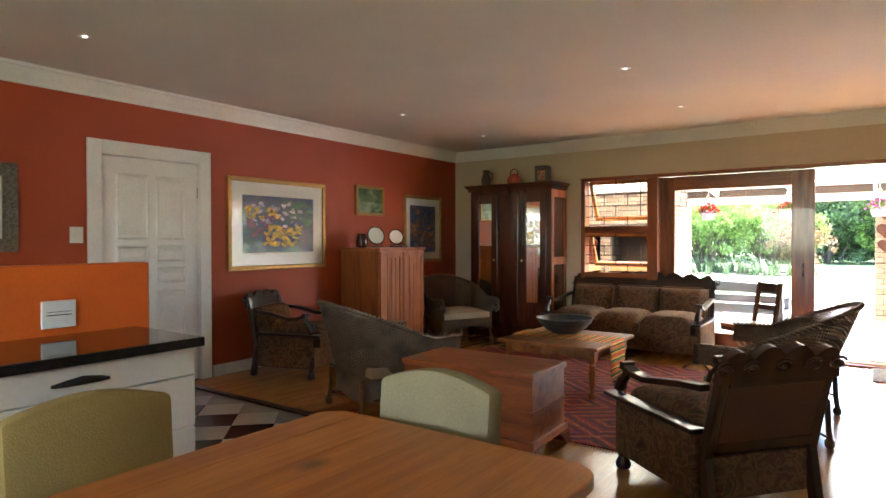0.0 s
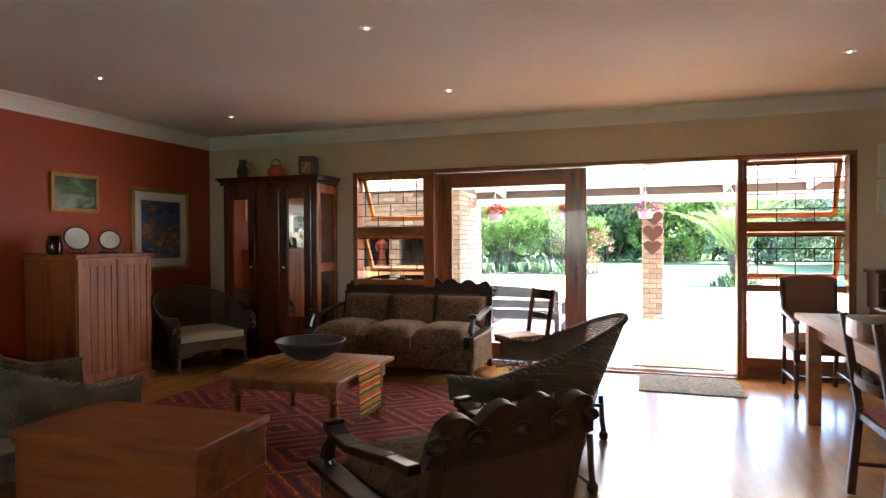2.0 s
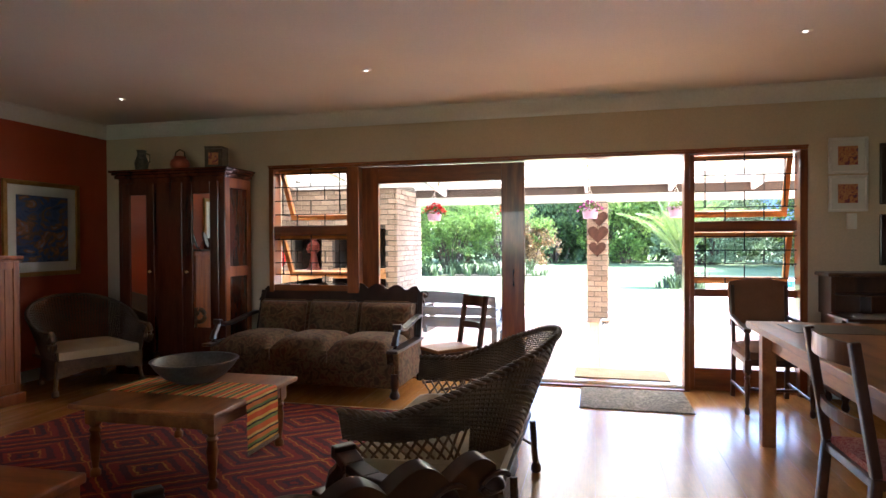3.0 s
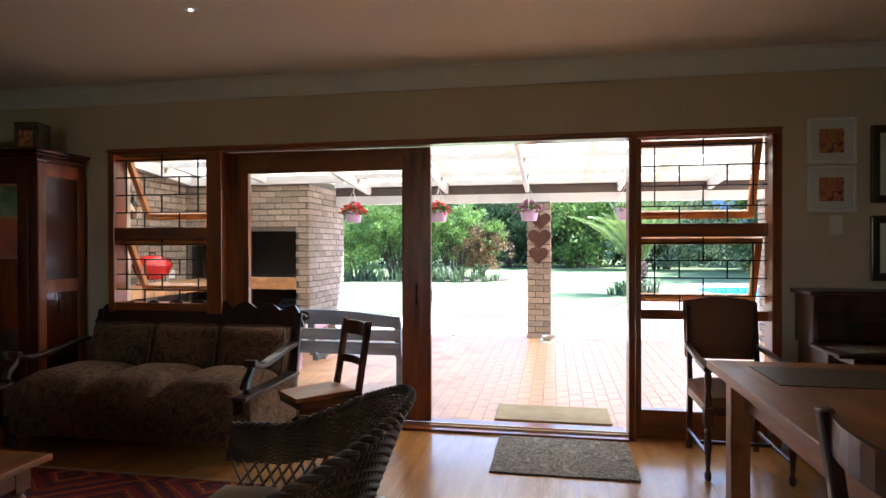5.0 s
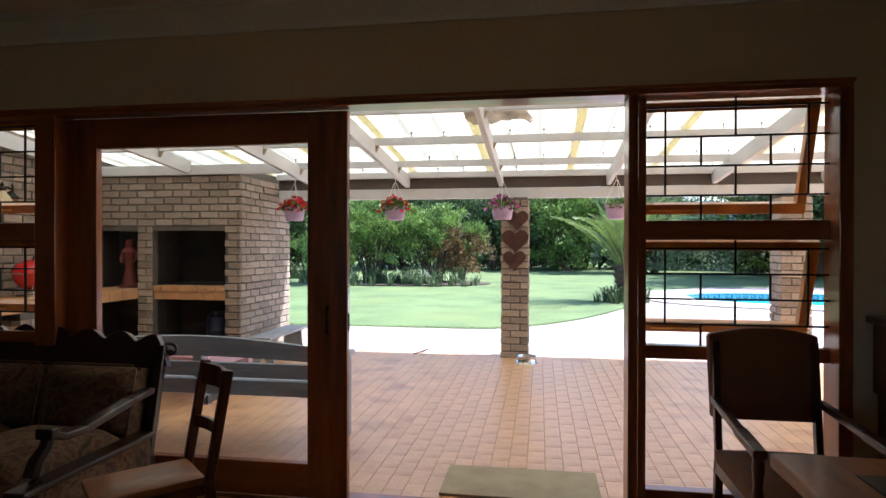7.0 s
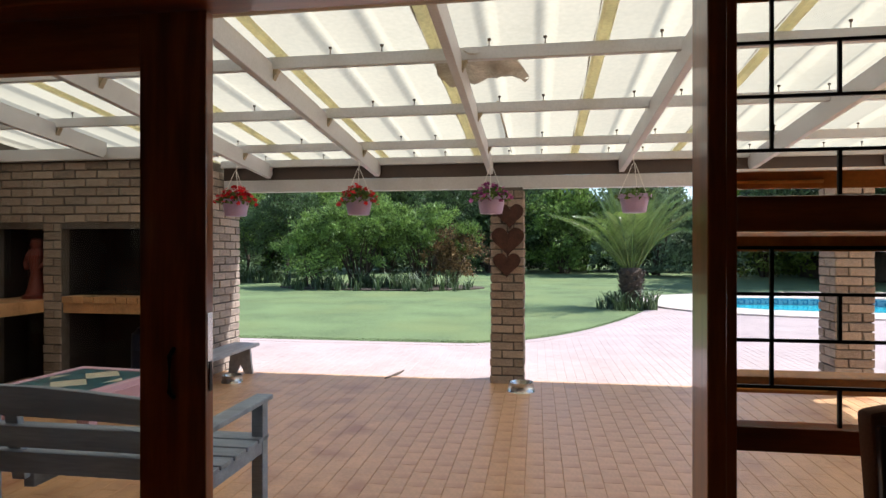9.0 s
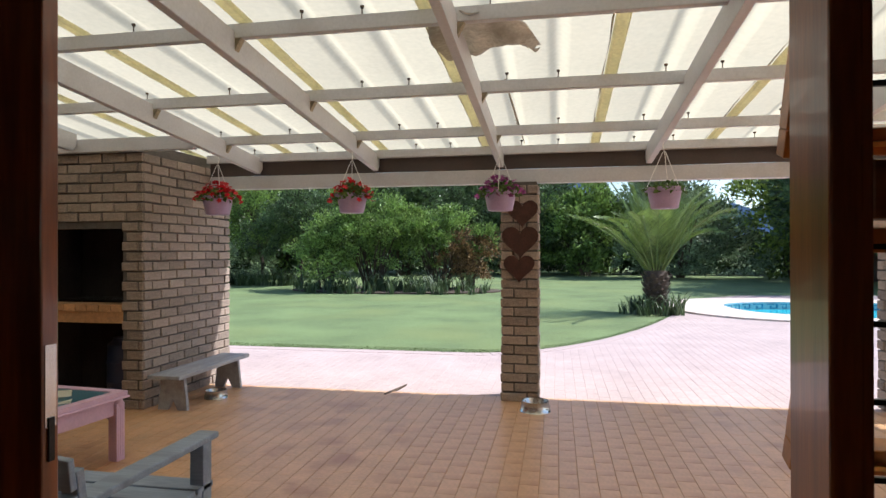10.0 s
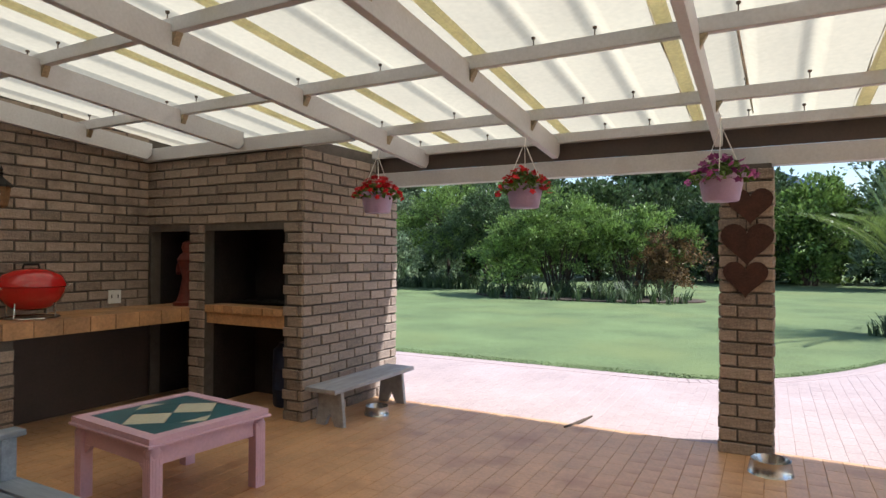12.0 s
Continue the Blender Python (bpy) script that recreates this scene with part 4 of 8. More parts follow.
def carved_seat(name, m, label, category, n_seats, width, depth=0.72, group="", back=1.0):
    """Dark carved armchair or sofa with floral cushions; it looks along +y."""
    t = thing(name, m, label, category, group)
    w, seat, f, bk = width, 0.30, depth / 2, -depth / 2
    boxes("seat_frame", [(-w / 2 + 0.04, w / 2 - 0.04, f - 0.05, f - 0.01, 0.095, seat), (-w / 2 + 0.04, w / 2 - 0.04, bk + 0.02, bk + 0.06, 0.095, seat), (-w / 2 + 0.03, -w / 2 + 0.07, bk + 0.06, f - 0.05, 0.095, seat), (w / 2 - 0.07, w / 2 - 0.03, bk + 0.06, f - 0.05, 0.095, seat), (-w / 2 + 0.07, w / 2 - 0.07, bk + 0.06, f - 0.05, 0.2, 0.24)], M_FLORAL, t, "floral fabric round the seat frame", 0.008)
    for sx in (-1, 1):
        solid("front_leg", lambda bm: ball_foot_leg(bm, sx * (w / 2 - 0.05), f - 0.04, 0.22), M_DARK, t, smooth=True)
        solid("arm_post", lambda bm: (beam(bm, (sx * (w / 2 - 0.04), f - 0.0, 0.2), (sx * (w / 2 - 0.04), f + 0.0, seat + 0.106), 0.066, 0.05), tube(bm, [(sx * (w / 2 - 0.04), f - 0.03, seat + 0.125), (sx * (w / 2 - 0.04), f - 0.02, seat + 0.16), (sx * (w / 2 - 0.04), f - 0.04, seat + 0.21), (sx * (w / 2 - 0.04), f - 0.085, seat + 0.25), (sx * (w / 2 - 0.04), f - 0.10, seat + 0.285)], [0.032, 0.034, 0.03, 0.026, 0.026])), M_DARK, t, smooth=True)
        solid("rear_leg", lambda bm: (beam(bm, (sx * (w / 2 - 0.05), bk - 0.02, 0.0), (sx * (w / 2 - 0.05), bk + 0.03, seat), 0.05, 0.05), beam(bm, (sx * (w / 2 - 0.05), bk + 0.03, seat), (sx * (w / 2 - 0.06), bk + 0.03 - 0.14 * back, 0.3 + 0.54 * back), 0.05, 0.045)), M_DARK, t, bevel=0.006)
        solid("arm", lambda bm: arm_shape(bm, sx * (w / 2 - 0.04), seat, f - 0.03, bk + 0.02), M_DARK, t, "polished dark wooden arm", bevel=0.006)
        boxes("lower_arm", [(sx * (w / 2 - 0.035) - 0.05, sx * (w / 2 - 0.035) + 0.05, bk + 0.05, f + 0.075, seat + 0.105, seat + 0.13)], M_DARK, t, "flat polished lower arm board", bevel=0.008)
        boxes("side_panel", [(sx * (w / 2 - 0.035) - 0.028, sx * (w / 2 - 0.035) + 0.028, bk + 0.06, f - 0.02, 0.10, seat + 0.104)], M_FLORAL, t, "floral upholstered side below the arm", bevel=0.012)
    lean = Matrix.Translation((0, bk + 0.03, seat)) @ Matrix.Rotation(radians(14), 4, "X") @ Matrix.Diagonal((1, 1, back, 1))
    solid("carved_crest", lambda bm: crest(bm, w - 0.02, 0.45, 0.20, -0.035, 0.005, 4 if n_seats == 1 else 9), M_DARK, t, "carved scalloped top rail", bevel=0.0, smooth=True, m=lean)
    for z0, z1 in ((0.04, 0.10), (0.42, 0.449)):
        boxes("back_rail", [(-w / 2 + 0.08, w / 2 - 0.08, -0.03, 0.0, z0, z1)], M_DARK, t, bevel=0.005, m=lean)
    boxes("back_panel", [(-w / 2 + 0.085, w / 2 - 0.085, -0.024, -0.006, 0.10, 0.42)], M_LEATHER, t, "brown panel at the back", m=lean)
    cw = (w - 0.18) / n_seats
    for k in range(n_seats):
        x0 = -w / 2 + 0.09 + k * cw
        c = solid("seat_cushion", lambda bm: pad(bm, x0 + 0.006, x0 + cw - 0.006, bk + 0.14, f + 0.03, seat, seat + 0.155, 0.055, 14, 12), M_FLORAL, t, "plump floral seat cushion", 0.0, True)
        b = solid("back_cushion", lambda bm: pad(bm, x0 + 0.008, x0 + cw - 0.008, -0.03, 0.325, -0.0, 0.13, 0.05, 14, 12), M_FLORAL, t, "floral back cushion with light piping", 0.0, True, m=lean @ Matrix.Translation((0, 0.003, 0.11)) @ Matrix.Rotation(radians(90), 4, "X") @ Matrix.Diagonal((1, 1, -1, 1)))
        solid("piping", lambda bm: tube(bm, [(x0 + 0.02, 0.11, 0.1), (x0 + 0.02, 0.11, 0.42), (x0 + 0.05, 0.11, 0.445), (x0 + cw - 0.05, 0.11, 0.445), (x0 + cw - 0.02, 0.11, 0.42), (x0 + cw - 0.02, 0.11, 0.1)], 0.005, 6), M_CANE, b, smooth=True, m=(lean @ Matrix.Translation((0, 0.003, 0.11)) @ Matrix.Rotation(radians(90), 4, "X") @ Matrix.Diagonal((1, 1, -1, 1))).inverted() @ lean)
    return t


carved_seat("sofa", facing(-2.27, 6.86, 0, -1), "dark carved wooden three-seat sofa with floral cushions", "sofa", 3, 1.82, 0.78)
carved_seat("carved_armchair", facing(-0.59, 3.19, -0.775, 0.63), "dark carved wooden armchair with floral cushion and ball feet", "armchair", 1, 0.70, 0.76, "carved armchairs", 0.87)
carved_seat("carved_armchair", facing(-4.56, 3.82, 0.95, 0.30), "dark carved wooden armchair against the red wall", "armchair", 1, 0.62, 0.66, "carved armchairs", 0.83)


def wicker_shell(w, d, arm, top, u):
    """Point on the rim of a wicker seat's curved back; u from 0 (one arm's front) to 1 (the other's). It looks along +y."""
    a = (u * 2 - 1)
    s = abs(a)
    if s < 0.62:
        ang = a / 0.62 * math.pi / 2
        x, y = math.sin(ang) * w / 2, -math.cos(ang) * d * 0.42
    else:
        x, y = math.copysign(w / 2, a), (s - 0.62) / 0.38 * d * 0.58
    h = arm + (top - arm) * (0.5 + 0.5 * math.cos(min(1, s / 0.80) * math.pi)) ** 0.55
    return x, y, h


def wicker_seat(name, m, label, w, d, material, arm=0.60, top=0.84, cushions=1, lattice=True, curl=False, flare=0.14):
    t = thing(name, m, label, "wicker chair" if cushions == 1 else "wicker settee")

    def pt(u, v):
        x, y, h = wicker_shell(w - 0.16, d, arm, top, u)
        s = abs(u * 2 - 1)
        fl = (flare * (v - 1) + 0.10) * (1 if s < 0.7 else 1 - 0.5 * (s - 0.7) / 0.3)
        return Vector((x + fl * 1.0 * x / (w / 2), y + fl * (min(0, y) / (d * 0.42)) * 1.0, 0.30 + (h - 0.30) * v))

    def outward(u, v):
        p = pt(u, v)
        return Vector((p.x, min(0, p.y), 0)).normalized()

    perimeter = sum((pt((i + 1) / 80, 0.7) - pt(i / 80, 0.7)).length for i in range(80))
    stakes = int(perimeter / 0.027)
    rows = int((top - 0.28) / 0.0135)
    open_v = 0.55

    def is_open(u, v):
        return lattice and abs(u * 2 - 1) > 0.5 and v < open_v

    def weave(bm):
        for i in range(stakes + 1):
            u = i / stakes
            v0 = open_v if is_open(u, 0.1) else 0.0
            tube(bm, [pt(u, v0 + (1 - v0) * q / 8) for q in range(9)], 0.004, 4)
        for j in range(rows + 1):
            v = j / rows
            run = []
            for k in range(2 * stakes + 1):
                u = k / (2 * stakes)
                if is_open(u, v):
                    if len(run) > 1:
                        tube(bm, run, 0.0046, 4)
                    run = []
                    continue
                run.append(pt(u, v) + outward(u, v) * (0.005 * math.cos(math.pi * (k / 2 + j))))
            if len(run) > 1:
                tube(bm, run, 0.0046, 4)
    solid("woven_back", weave, material, t, "woven cane back and arms", smooth=True)

    def rim(bm):
        for ph in (0, math.pi):
            pts = []
            for i in range(301):
                p = pt(i / 300, 1.0)
                a = i * 0.8 + ph
                pts.append(p + Vector((0.008 * math.cos(a), 0.008 * math.cos(a), 0.008 * math.sin(a))))
            tube(bm, pts, 0.011, 6)
    solid("braided_rim", rim, material, t, "thick braided rim", smooth=True)
    if lattice:
        def lat(bm, side):
            if True:
                for k in range(13):
                    for dr in (-1, 1):
                        u0 = 0.003 + k * 0.0205
                        u1 = u0 + dr * 0.055
                        if 0 <= u1 <= 0.262:
                            a, b = (u0, u1) if side == 0 else (1 - u0, 1 - u1)
                            tube(bm, [pt(a, 0.02), pt((a + b) / 2, 0.29), pt(b, 0.57)], 0.006, 5)
        for side in (0, 1):
            solid("diamond_lattice", lambda bm: lat(bm, side), M_CANE, t, "open diamond lattice under the arm", smooth=True)

    def skirt(bm):
        n = 40
        ring = []
        for i in range(n + 1):
            p = pt(i / n, 0.0)
            low = 0.14 + 0.03 * math.cos(i / n * 8 * math.pi)
            ring.append((bm.verts.new((p.x * 1.0, p.y, 0.30)), bm.verts.new((p.x * 1.04, p.y * 1.04, low))))
        for a, b in zip(ring, ring[1:]):
            bm.faces.new((a[0], b[0], b[1], a[1]))
        f = (w - 0.16) / 2
        row = []
        for i in range(13):
            x = -f + 2 * f * i / 12
            row.append((bm.verts.new((x, d * 0.575, 0.31)), bm.verts.new((x, d * 0.58, 0.15 + 0.06 * math.sin(i / 12 * math.pi)))))
        for a, b in zip(row, row[1:]):
            bm.faces.new((a[0], b[0], b[1], a[1]))
    solid("woven_skirt", skirt, material, t, "woven cane skirt below the seat", smooth=True)
    f = (w - 0.18) / 2
    boxes("seat", [(-f, f, -d * 0.30, d * 0.57, 0.285, 0.31)], material, t)
    for x, y in ((-f, d * 0.54), (f, d * 0.54), (-f * 0.75, -d * 0.34), (f * 0.75, -d * 0.34)):
        solid("leg", lambda bm: (tube(bm, [(x * 0.97, y * 0.97, 0.3), (x, y, 0.12), (x * 1.03, y * 1.03, 0.05)], 0.018, 8), lathe(bm, [(0.018, 0), (0.03, 0.012), (0.03, 0.04), (0.018, 0.055)], 10, (x * 1.03, y * 1.03, 0))), M_CANE, t, smooth=True)
    if lattice:
        for x in (-f, f):
            solid("hoop_brace", lambda bm: tube(bm, [(x * (1 - 0.03 * math.sin(q)), -d * 0.34 + (d * 0.88) * q / math.pi, 0.10 + 0.13 * math.sin(q)) for q in [i * math.pi / 12 for i in range(13)]], 0.009, 6), M_CANE, t, "bent cane hoop between the legs", smooth=True)
    cw = 2 * f / cushions
    for k in range(cushions):
        solid("seat_cushion", lambda bm: pad(bm, -f + 0.02 + k * cw, -f - 0.02 + (k + 1) * cw, -d * 0.28, d * 0.56, 0.31, 0.40, 0.02), M_CUSHION, t, "cream seat cushion", smooth=True)
    if curl:
        for sx in (-1, 1):
            solid("arm_scroll", lambda bm: tube(bm, [(sx * (f + 0.05), d * 0.58 + 0.02 + 0.075 * math.sin(q) * (1 - q / 12), arm - 0.09 + 0.085 * math.cos(q) * (1 - q / 12)) for q in [i * 0.4 for i in range(17)]], 0.026, 8), material, t, "rolled scroll at the arm's end", smooth=True)
    return t


wicker_seat("wicker_settee", facing(-0.38, 4.72, -1, 0.0), "brown woven wicker settee with braided rim and cream cushions", 1.34, 0.80, M_WICKER, 0.60, 0.875, 2, flare=0.22)
wicker_seat("wicker_armchair", facing(-4.50, 6.42, 0.86, -0.40), "brown wicker armchair with rolled arms and cream cushion", 0.90, 0.70, M_WICKER, 0.56, 0.83, 1, False, True)
wicker_seat("wicker_tub_chair", facing(-3.08, 3.35, 0.36, 0.93), "grey painted wicker tub chair beside the chest", 0.95, 0.85, M_WICKG, 0.58, 0.85, 1, False)

# ---- coffee table with runner and bowl ----
t = thing("coffee_table", pose(-2.15, 4.87, 0), "low honey-brown wooden coffee table with turned legs", "coffee table")
boxes("tabletop", [(-0.465, 0.465, -0.46, 0.46, 0.412, 0.442)], M_TABLE, t, bevel=0.008)
boxes("apron", [(-0.41, 0.41, -0.385, -0.36, 0.33, 0.411), (-0.41, 0.41, 0.36, 0.385, 0.33, 0.411), (-0.41, -0.385, -0.36, 0.36, 0.33, 0.411), (0.385, 0.41, -0.36, 0.36, 0.33, 0.411)], M_TABLE, t, bevel=0.003)
for x in (-0.38, 0.38):
    for y in (-0.355, 0.355):
        solid("leg", lambda bm: turned_leg(bm, x, y, 0.0, 0.411, 0.032), M_TABLE, t, smooth=True)


def runner(bm):
    n = 30
    xs = [-0.46 + 1.0 * i / n for i in range(n + 1)]
    path = [(-0.40 + 0.94 * i / 20, 0.447) for i in range(21)] + [(0.548, 0.44), (0.552, 0.40), (0.556, 0.34), (0.551, 0.28), (0.556, 0.20), (0.553, 0.15)]
    rows = [[[bm.verts.new((x + (0.004 * math.sin(y * 40) if z < 0.43 else 0), y + 0.02 * (0.447 - z), z + off)) for y in [-0.20 + 0.34 * j / 10 for j in range(11)]] for x, z in path] for off in (0.0, 0.003)]
    for g in rows:
        for a, b in zip(g, g[1:]):
            for j in range(10):
                bm.faces.new((a[j], a[j + 1], b[j + 1], b[j]))


_r = solid("table_runner", runner, M_RUNNER, None, smooth=True, m=pose(-2.226, 4.90, 0))
tagged(_r, "orange and green striped woven runner hanging over the table", "table runner")
solid("tassels", lambda bm: [rod(bm, (0.553, -0.194 + 0.34 * j / 39, 0.15), (0.555, -0.193 + 0.34 * j / 39, 0.125), 0.0018, n=4) for j in range(40)], M_CUSHION, _r, "row of short tassels")


def bowl(bm):
    lathe(bm, [(0.07, 0.0), (0.10, 0.006), (0.16, 0.04), (0.205, 0.085), (0.225, 0.118), (0.232, 0.122), (0.232, 0.128), (0.216, 0.126), (0.195, 0.09), (0.15, 0.05), (0.09, 0.022), (0.02, 0.018)], 36)


tagged(solid("bowl", bowl, M_BOWL, None, smooth=True, m=pose(-2.23, 5.0, 0.4505) @ Matrix.Scale(1.15, 4)), "wide dark pewter bowl on the coffee table", "bowl")

_r = boxes("rug", [(-3.72, -1.12, 3.42, 6.18, 0.0005, 0.011)], M_KILIM, None, bevel=0.003)
tagged(_r, "red and purple kilim rug with diamond pattern", "rug")
for y, s in ((3.42, -1), (6.18, 1)):
    solid("fringe", lambda bm: [rod(bm, (-3.72 + 0.02 * i, y, 0.005), (-3.72 + 0.02 * i + 0.008, y + s * 0.05, 0.002), 0.002, n=4) for i in range(130)], M_CUSHION, _r, "short cream fringe")

# ---- chest ----
t = thing("chest", facing(-1.975, 3.145, 0.03, -1), "reddish wooden blanket chest on bracket feet", "chest")
CW, CD = 0.94, 0.48
boxes("body", [(-CW / 2, CW / 2, -CD / 2, CD / 2, 0.09, 0.49)], M_CHEST, t, bevel=0.004)
boxes("lid", [(-CW / 2 - 0.015, CW / 2 + 0.015, -CD / 2 - 0.015, CD / 2 + 0.015, 0.492, 0.53)], M_CHEST, t, bevel=0.008)
boxes("mid_moulding", [(-CW / 2 - 0.006, CW / 2 + 0.006, -CD / 2 - 0.006, CD / 2 + 0.006, 0.30, 0.308)], M_CHEST, t, bevel=0.002)
boxes("base_moulding", [(-CW / 2 - 0.02, CW / 2 + 0.02, -CD / 2 - 0.02, CD / 2 + 0.02, 0.085, 0.13)], M_CHEST, t, bevel=0.008)
for sx in (-1, 1):
    for sy in (-1, 1):
        solid("bracket_foot", lambda bm: (slab(bm, [(sx * (CW / 2 + 0.02), 0.085), (sx * (CW / 2 - 0.13), 0.085), (sx * (CW / 2 - 0.08), 0.05), (sx * (CW / 2 - 0.04), 0.0), (sx * (CW / 2 + 0.02), 0.0)], "y", sy * (CD / 2 + 0.02) - 0.012, sy * (CD / 2 + 0.02) + 0.0), slab(bm, [(sy * (CD / 2 + 0.005), 0.085), (sy * (CD / 2 - 0.12), 0.085), (sy * (CD / 2 - 0.06), 0.04), (sy * (CD / 2 - 0.03), 0.0), (sy * (CD / 2 + 0.005), 0.0)], "x", sx * (CW / 2 + 0.02) - 0.012, sx * (CW / 2 + 0.02))), M_CHEST, t)

# ---- cherry cabinet with its plates ----
t = thing("cabinet", pose(0, 0, 0), "cherry-wood cabinet with two panelled doors", "cabinet")
CX, CY0, CY1, CZ = -4.44, 4.90, 5.73, 1.235
boxes("body", [(XL + 0.03, CX - 0.022, CY0, CY1, 0.0, CZ - 0.035)], M_CHERRY, t, bevel=0.003)
boxes("top", [(XL + 0.02, CX + 0.015, CY0 - 0.02, CY1 + 0.02, CZ - 0.034, CZ)], M_CHERRY, t, bevel=0.008)
boxes("plinth", [(XL + 0.03, CX + 0.02, CY0 - 0.015, CY1 + 0.015, 0.0005, 0.09)], M_CHERRY, t, bevel=0.008)
for y0, y1 in ((CY0 + 0.012, (CY0 + CY1) / 2 - 0.003), ((CY0 + CY1) / 2 + 0.003, CY1 - 0.012)):
    d = boxes("door", [(CX - 0.021, CX, y0, y0 + 0.055, 0.11, CZ - 0.05), (CX - 0.021, CX, y1 - 0.055, y1, 0.11, CZ - 0.05), (CX - 0.021, CX, y0 + 0.055, y1 - 0.055, CZ - 0.11, CZ - 0.05), (CX - 0.021, CX, y0 + 0.055, y1 - 0.055, 0.11, 0.18)], M_CHERRY, t, "framed cabinet door with beaded boards", 0.003)
    n = 4
    for k in range(n):
        a = y0 + 0.055 + (y1 - y0 - 0.11) * k / n
        b = y0 + 0.055 + (y1 - y0 - 0.11) * (k + 1) / n
        boxes("board", [(CX - 0.02, CX - 0.008, a + 0.0015, b - 0.0015, 0.18, CZ - 0.11)], M_CHERRY, d, "", 0.003)

for x, y, rr, rz in ((-4.72, 5.14, 0.105, -22), (-4.66, 5.44, 0.09, -32)):
    p = thing("display_plate", pose(x, y, CZ, 0, 0, rz), "round cream plate on a small stand", "plate", "plates on the cabinet")
    solid("plate", lambda bm: lathe(bm, [(rr * 0.1, -0.004), (rr * 0.65, -0.004), (rr * 0.75, 0.004), (rr, 0.010), (rr, 0.015), (rr * 0.74, 0.009), (rr * 0.62, 0.003), (rr * 0.1, 0.003)], 32), M_PLASTIC, p, "glazed cream plate", smooth=True, m=pose(0, 0, rr + 0.035, 75, 0, 90))
    solid("dark_rim", lambda bm: tube(bm, [(rr * math.cos(a), rr * math.sin(a), 0.012) for a in [i * math.pi / 16 for i in range(33)]], 0.007, 6), M_IRON, p, "dark patterned rim", smooth=True, m=pose(0, 0, rr + 0.035, 75, 0, 90))
    solid("stand", lambda bm: [tube(bm, [(0.05, s * 0.05, 0.05), (0.055, s * 0.05, 0.006), (-0.07, s * 0.05, 0.006), (-0.02, s * 0.04, 0.12)], 0.005, 6) for s in (-1, 1)] + [rod(bm, (0, -0.05, 0.006), (0, 0.05, 0.006), 0.005, n=6)], M_IRON, p, smooth=True)
p = thing("vase", pose(-4.78, 4.97, CZ), "small dark red glass vase on the cabinet", "vase")
solid("body", lambda bm: lathe(bm, [(0.045, 0), (0.06, 0.01), (0.068, 0.06), (0.06, 0.12), (0.05, 0.15), (0.058, 0.165), (0.05, 0.165), (0.04, 0.15)], 24), M_MAHOG, p, smooth=True)
p = boxes("book", [(-0.09, 0.09, -0.07, 0.07, 0, 0.022)], M_TIN, None, "", 0.002, pose(-4.60, 5.42, CZ, 0, 0, 12))
tagged(p, "dark closed book on the cabinet top", "book")

# ---- armoire ----
t = thing("armoire", pose(0, 0, 0), "tall dark red-brown armoire with two mirrored doors", "wardrobe")
AX0, AX1, AY0, AY1, AZ = -4.50, -3.27, 6.88, 7.33, 2.02
boxes("body", [(AX0, AX1, AY0, AY1, 0.10, AZ)], M_MAHOG, t, bevel=0.004)
boxes("plinth", [(AX0 - 0.03, AX1 + 0.03, AY0 - 0.03, AY1, 0.0, 0.16)], M_MAHOG, t, bevel=0.012)
boxes("cornice", [(AX0 - 0.03, AX1 + 0.03, AY0 - 0.03, AY1 + 0.0, AZ - 0.03, AZ + 0.005), (AX0 - 0.05, AX1 + 0.05, AY0 - 0.05, AY1 + 0.0, AZ + 0.006, AZ + 0.03), (AX0 - 0.07, AX1 + 0.07, AY0 - 0.07, AY1 + 0.0, AZ + 0.031, AZ + 0.055)], M_MAHOG, t, bevel=0.008)
for x0, x1 in ((AX0 + 0.06, AX0 + 0.44), (AX1 - 0.44, AX1 - 0.06)):
    d = boxes("door", [(x0, x0 + 0.09, AY0 - 0.024, AY0 - 0.001, 0.24, 1.94), (x1 - 0.09, x1, AY0 - 0.024, AY0 - 0.001, 0.24, 1.94), (x0 + 0.09, x1 - 0.09, AY0 - 0.024, AY0 - 0.001, 1.82, 1.94), (x0 + 0.09, x1 - 0.09, AY0 - 0.024, AY0 - 0.001, 0.24, 0.50)], M_MAHOG, t, "panelled door with a long mirror", 0.004)
    boxes("mirror", [(x0 + 0.089, x1 - 0.089, AY0 - 0.012, AY0 - 0.006, 0.50, 1.82)], M_MIRROR, d, "long bevelled mirror")
    solid("knob", lambda bm: lathe(bm, [(0.006, 0), (0.008, 0.015), (0.014, 0.022), (0.012, 0.03)], 12), M_BRASS, d, smooth=True, m=pose(x1 - 0.04 if x0 < -4 else x0 + 0.04, AY0 - 0.024, 1.05, 90, 0, 0))
boxes("centre_panel", [(AX0 + 0.47, AX1 - 0.47, AY0 - 0.018, AY0 - 0.001, 0.24, 1.94)], M_MAHOG, t, "plain centre panel", 0.006)
boxes("side_panel", [(AX1, AX1 + 0.012, AY0 + 0.0, AY0 + 0.07, 0.165, 1.98), (AX1, AX1 + 0.012, AY1 - 0.07, AY1, 0.165, 1.98), (AX1, AX1 + 0.012, AY0 + 0.07, AY1 - 0.07, 1.88, 1.98), (AX1, AX1 + 0.012, AY0 + 0.07, AY1 - 0.07, 0.165, 0.3), (AX1, AX1 + 0.012, AY0 + 0.07, AY1 - 0.07, 1.0, 1.1)], M_CHERRY, t, "lighter framed side panel", 0.004)
ZA = AZ + 0.0555
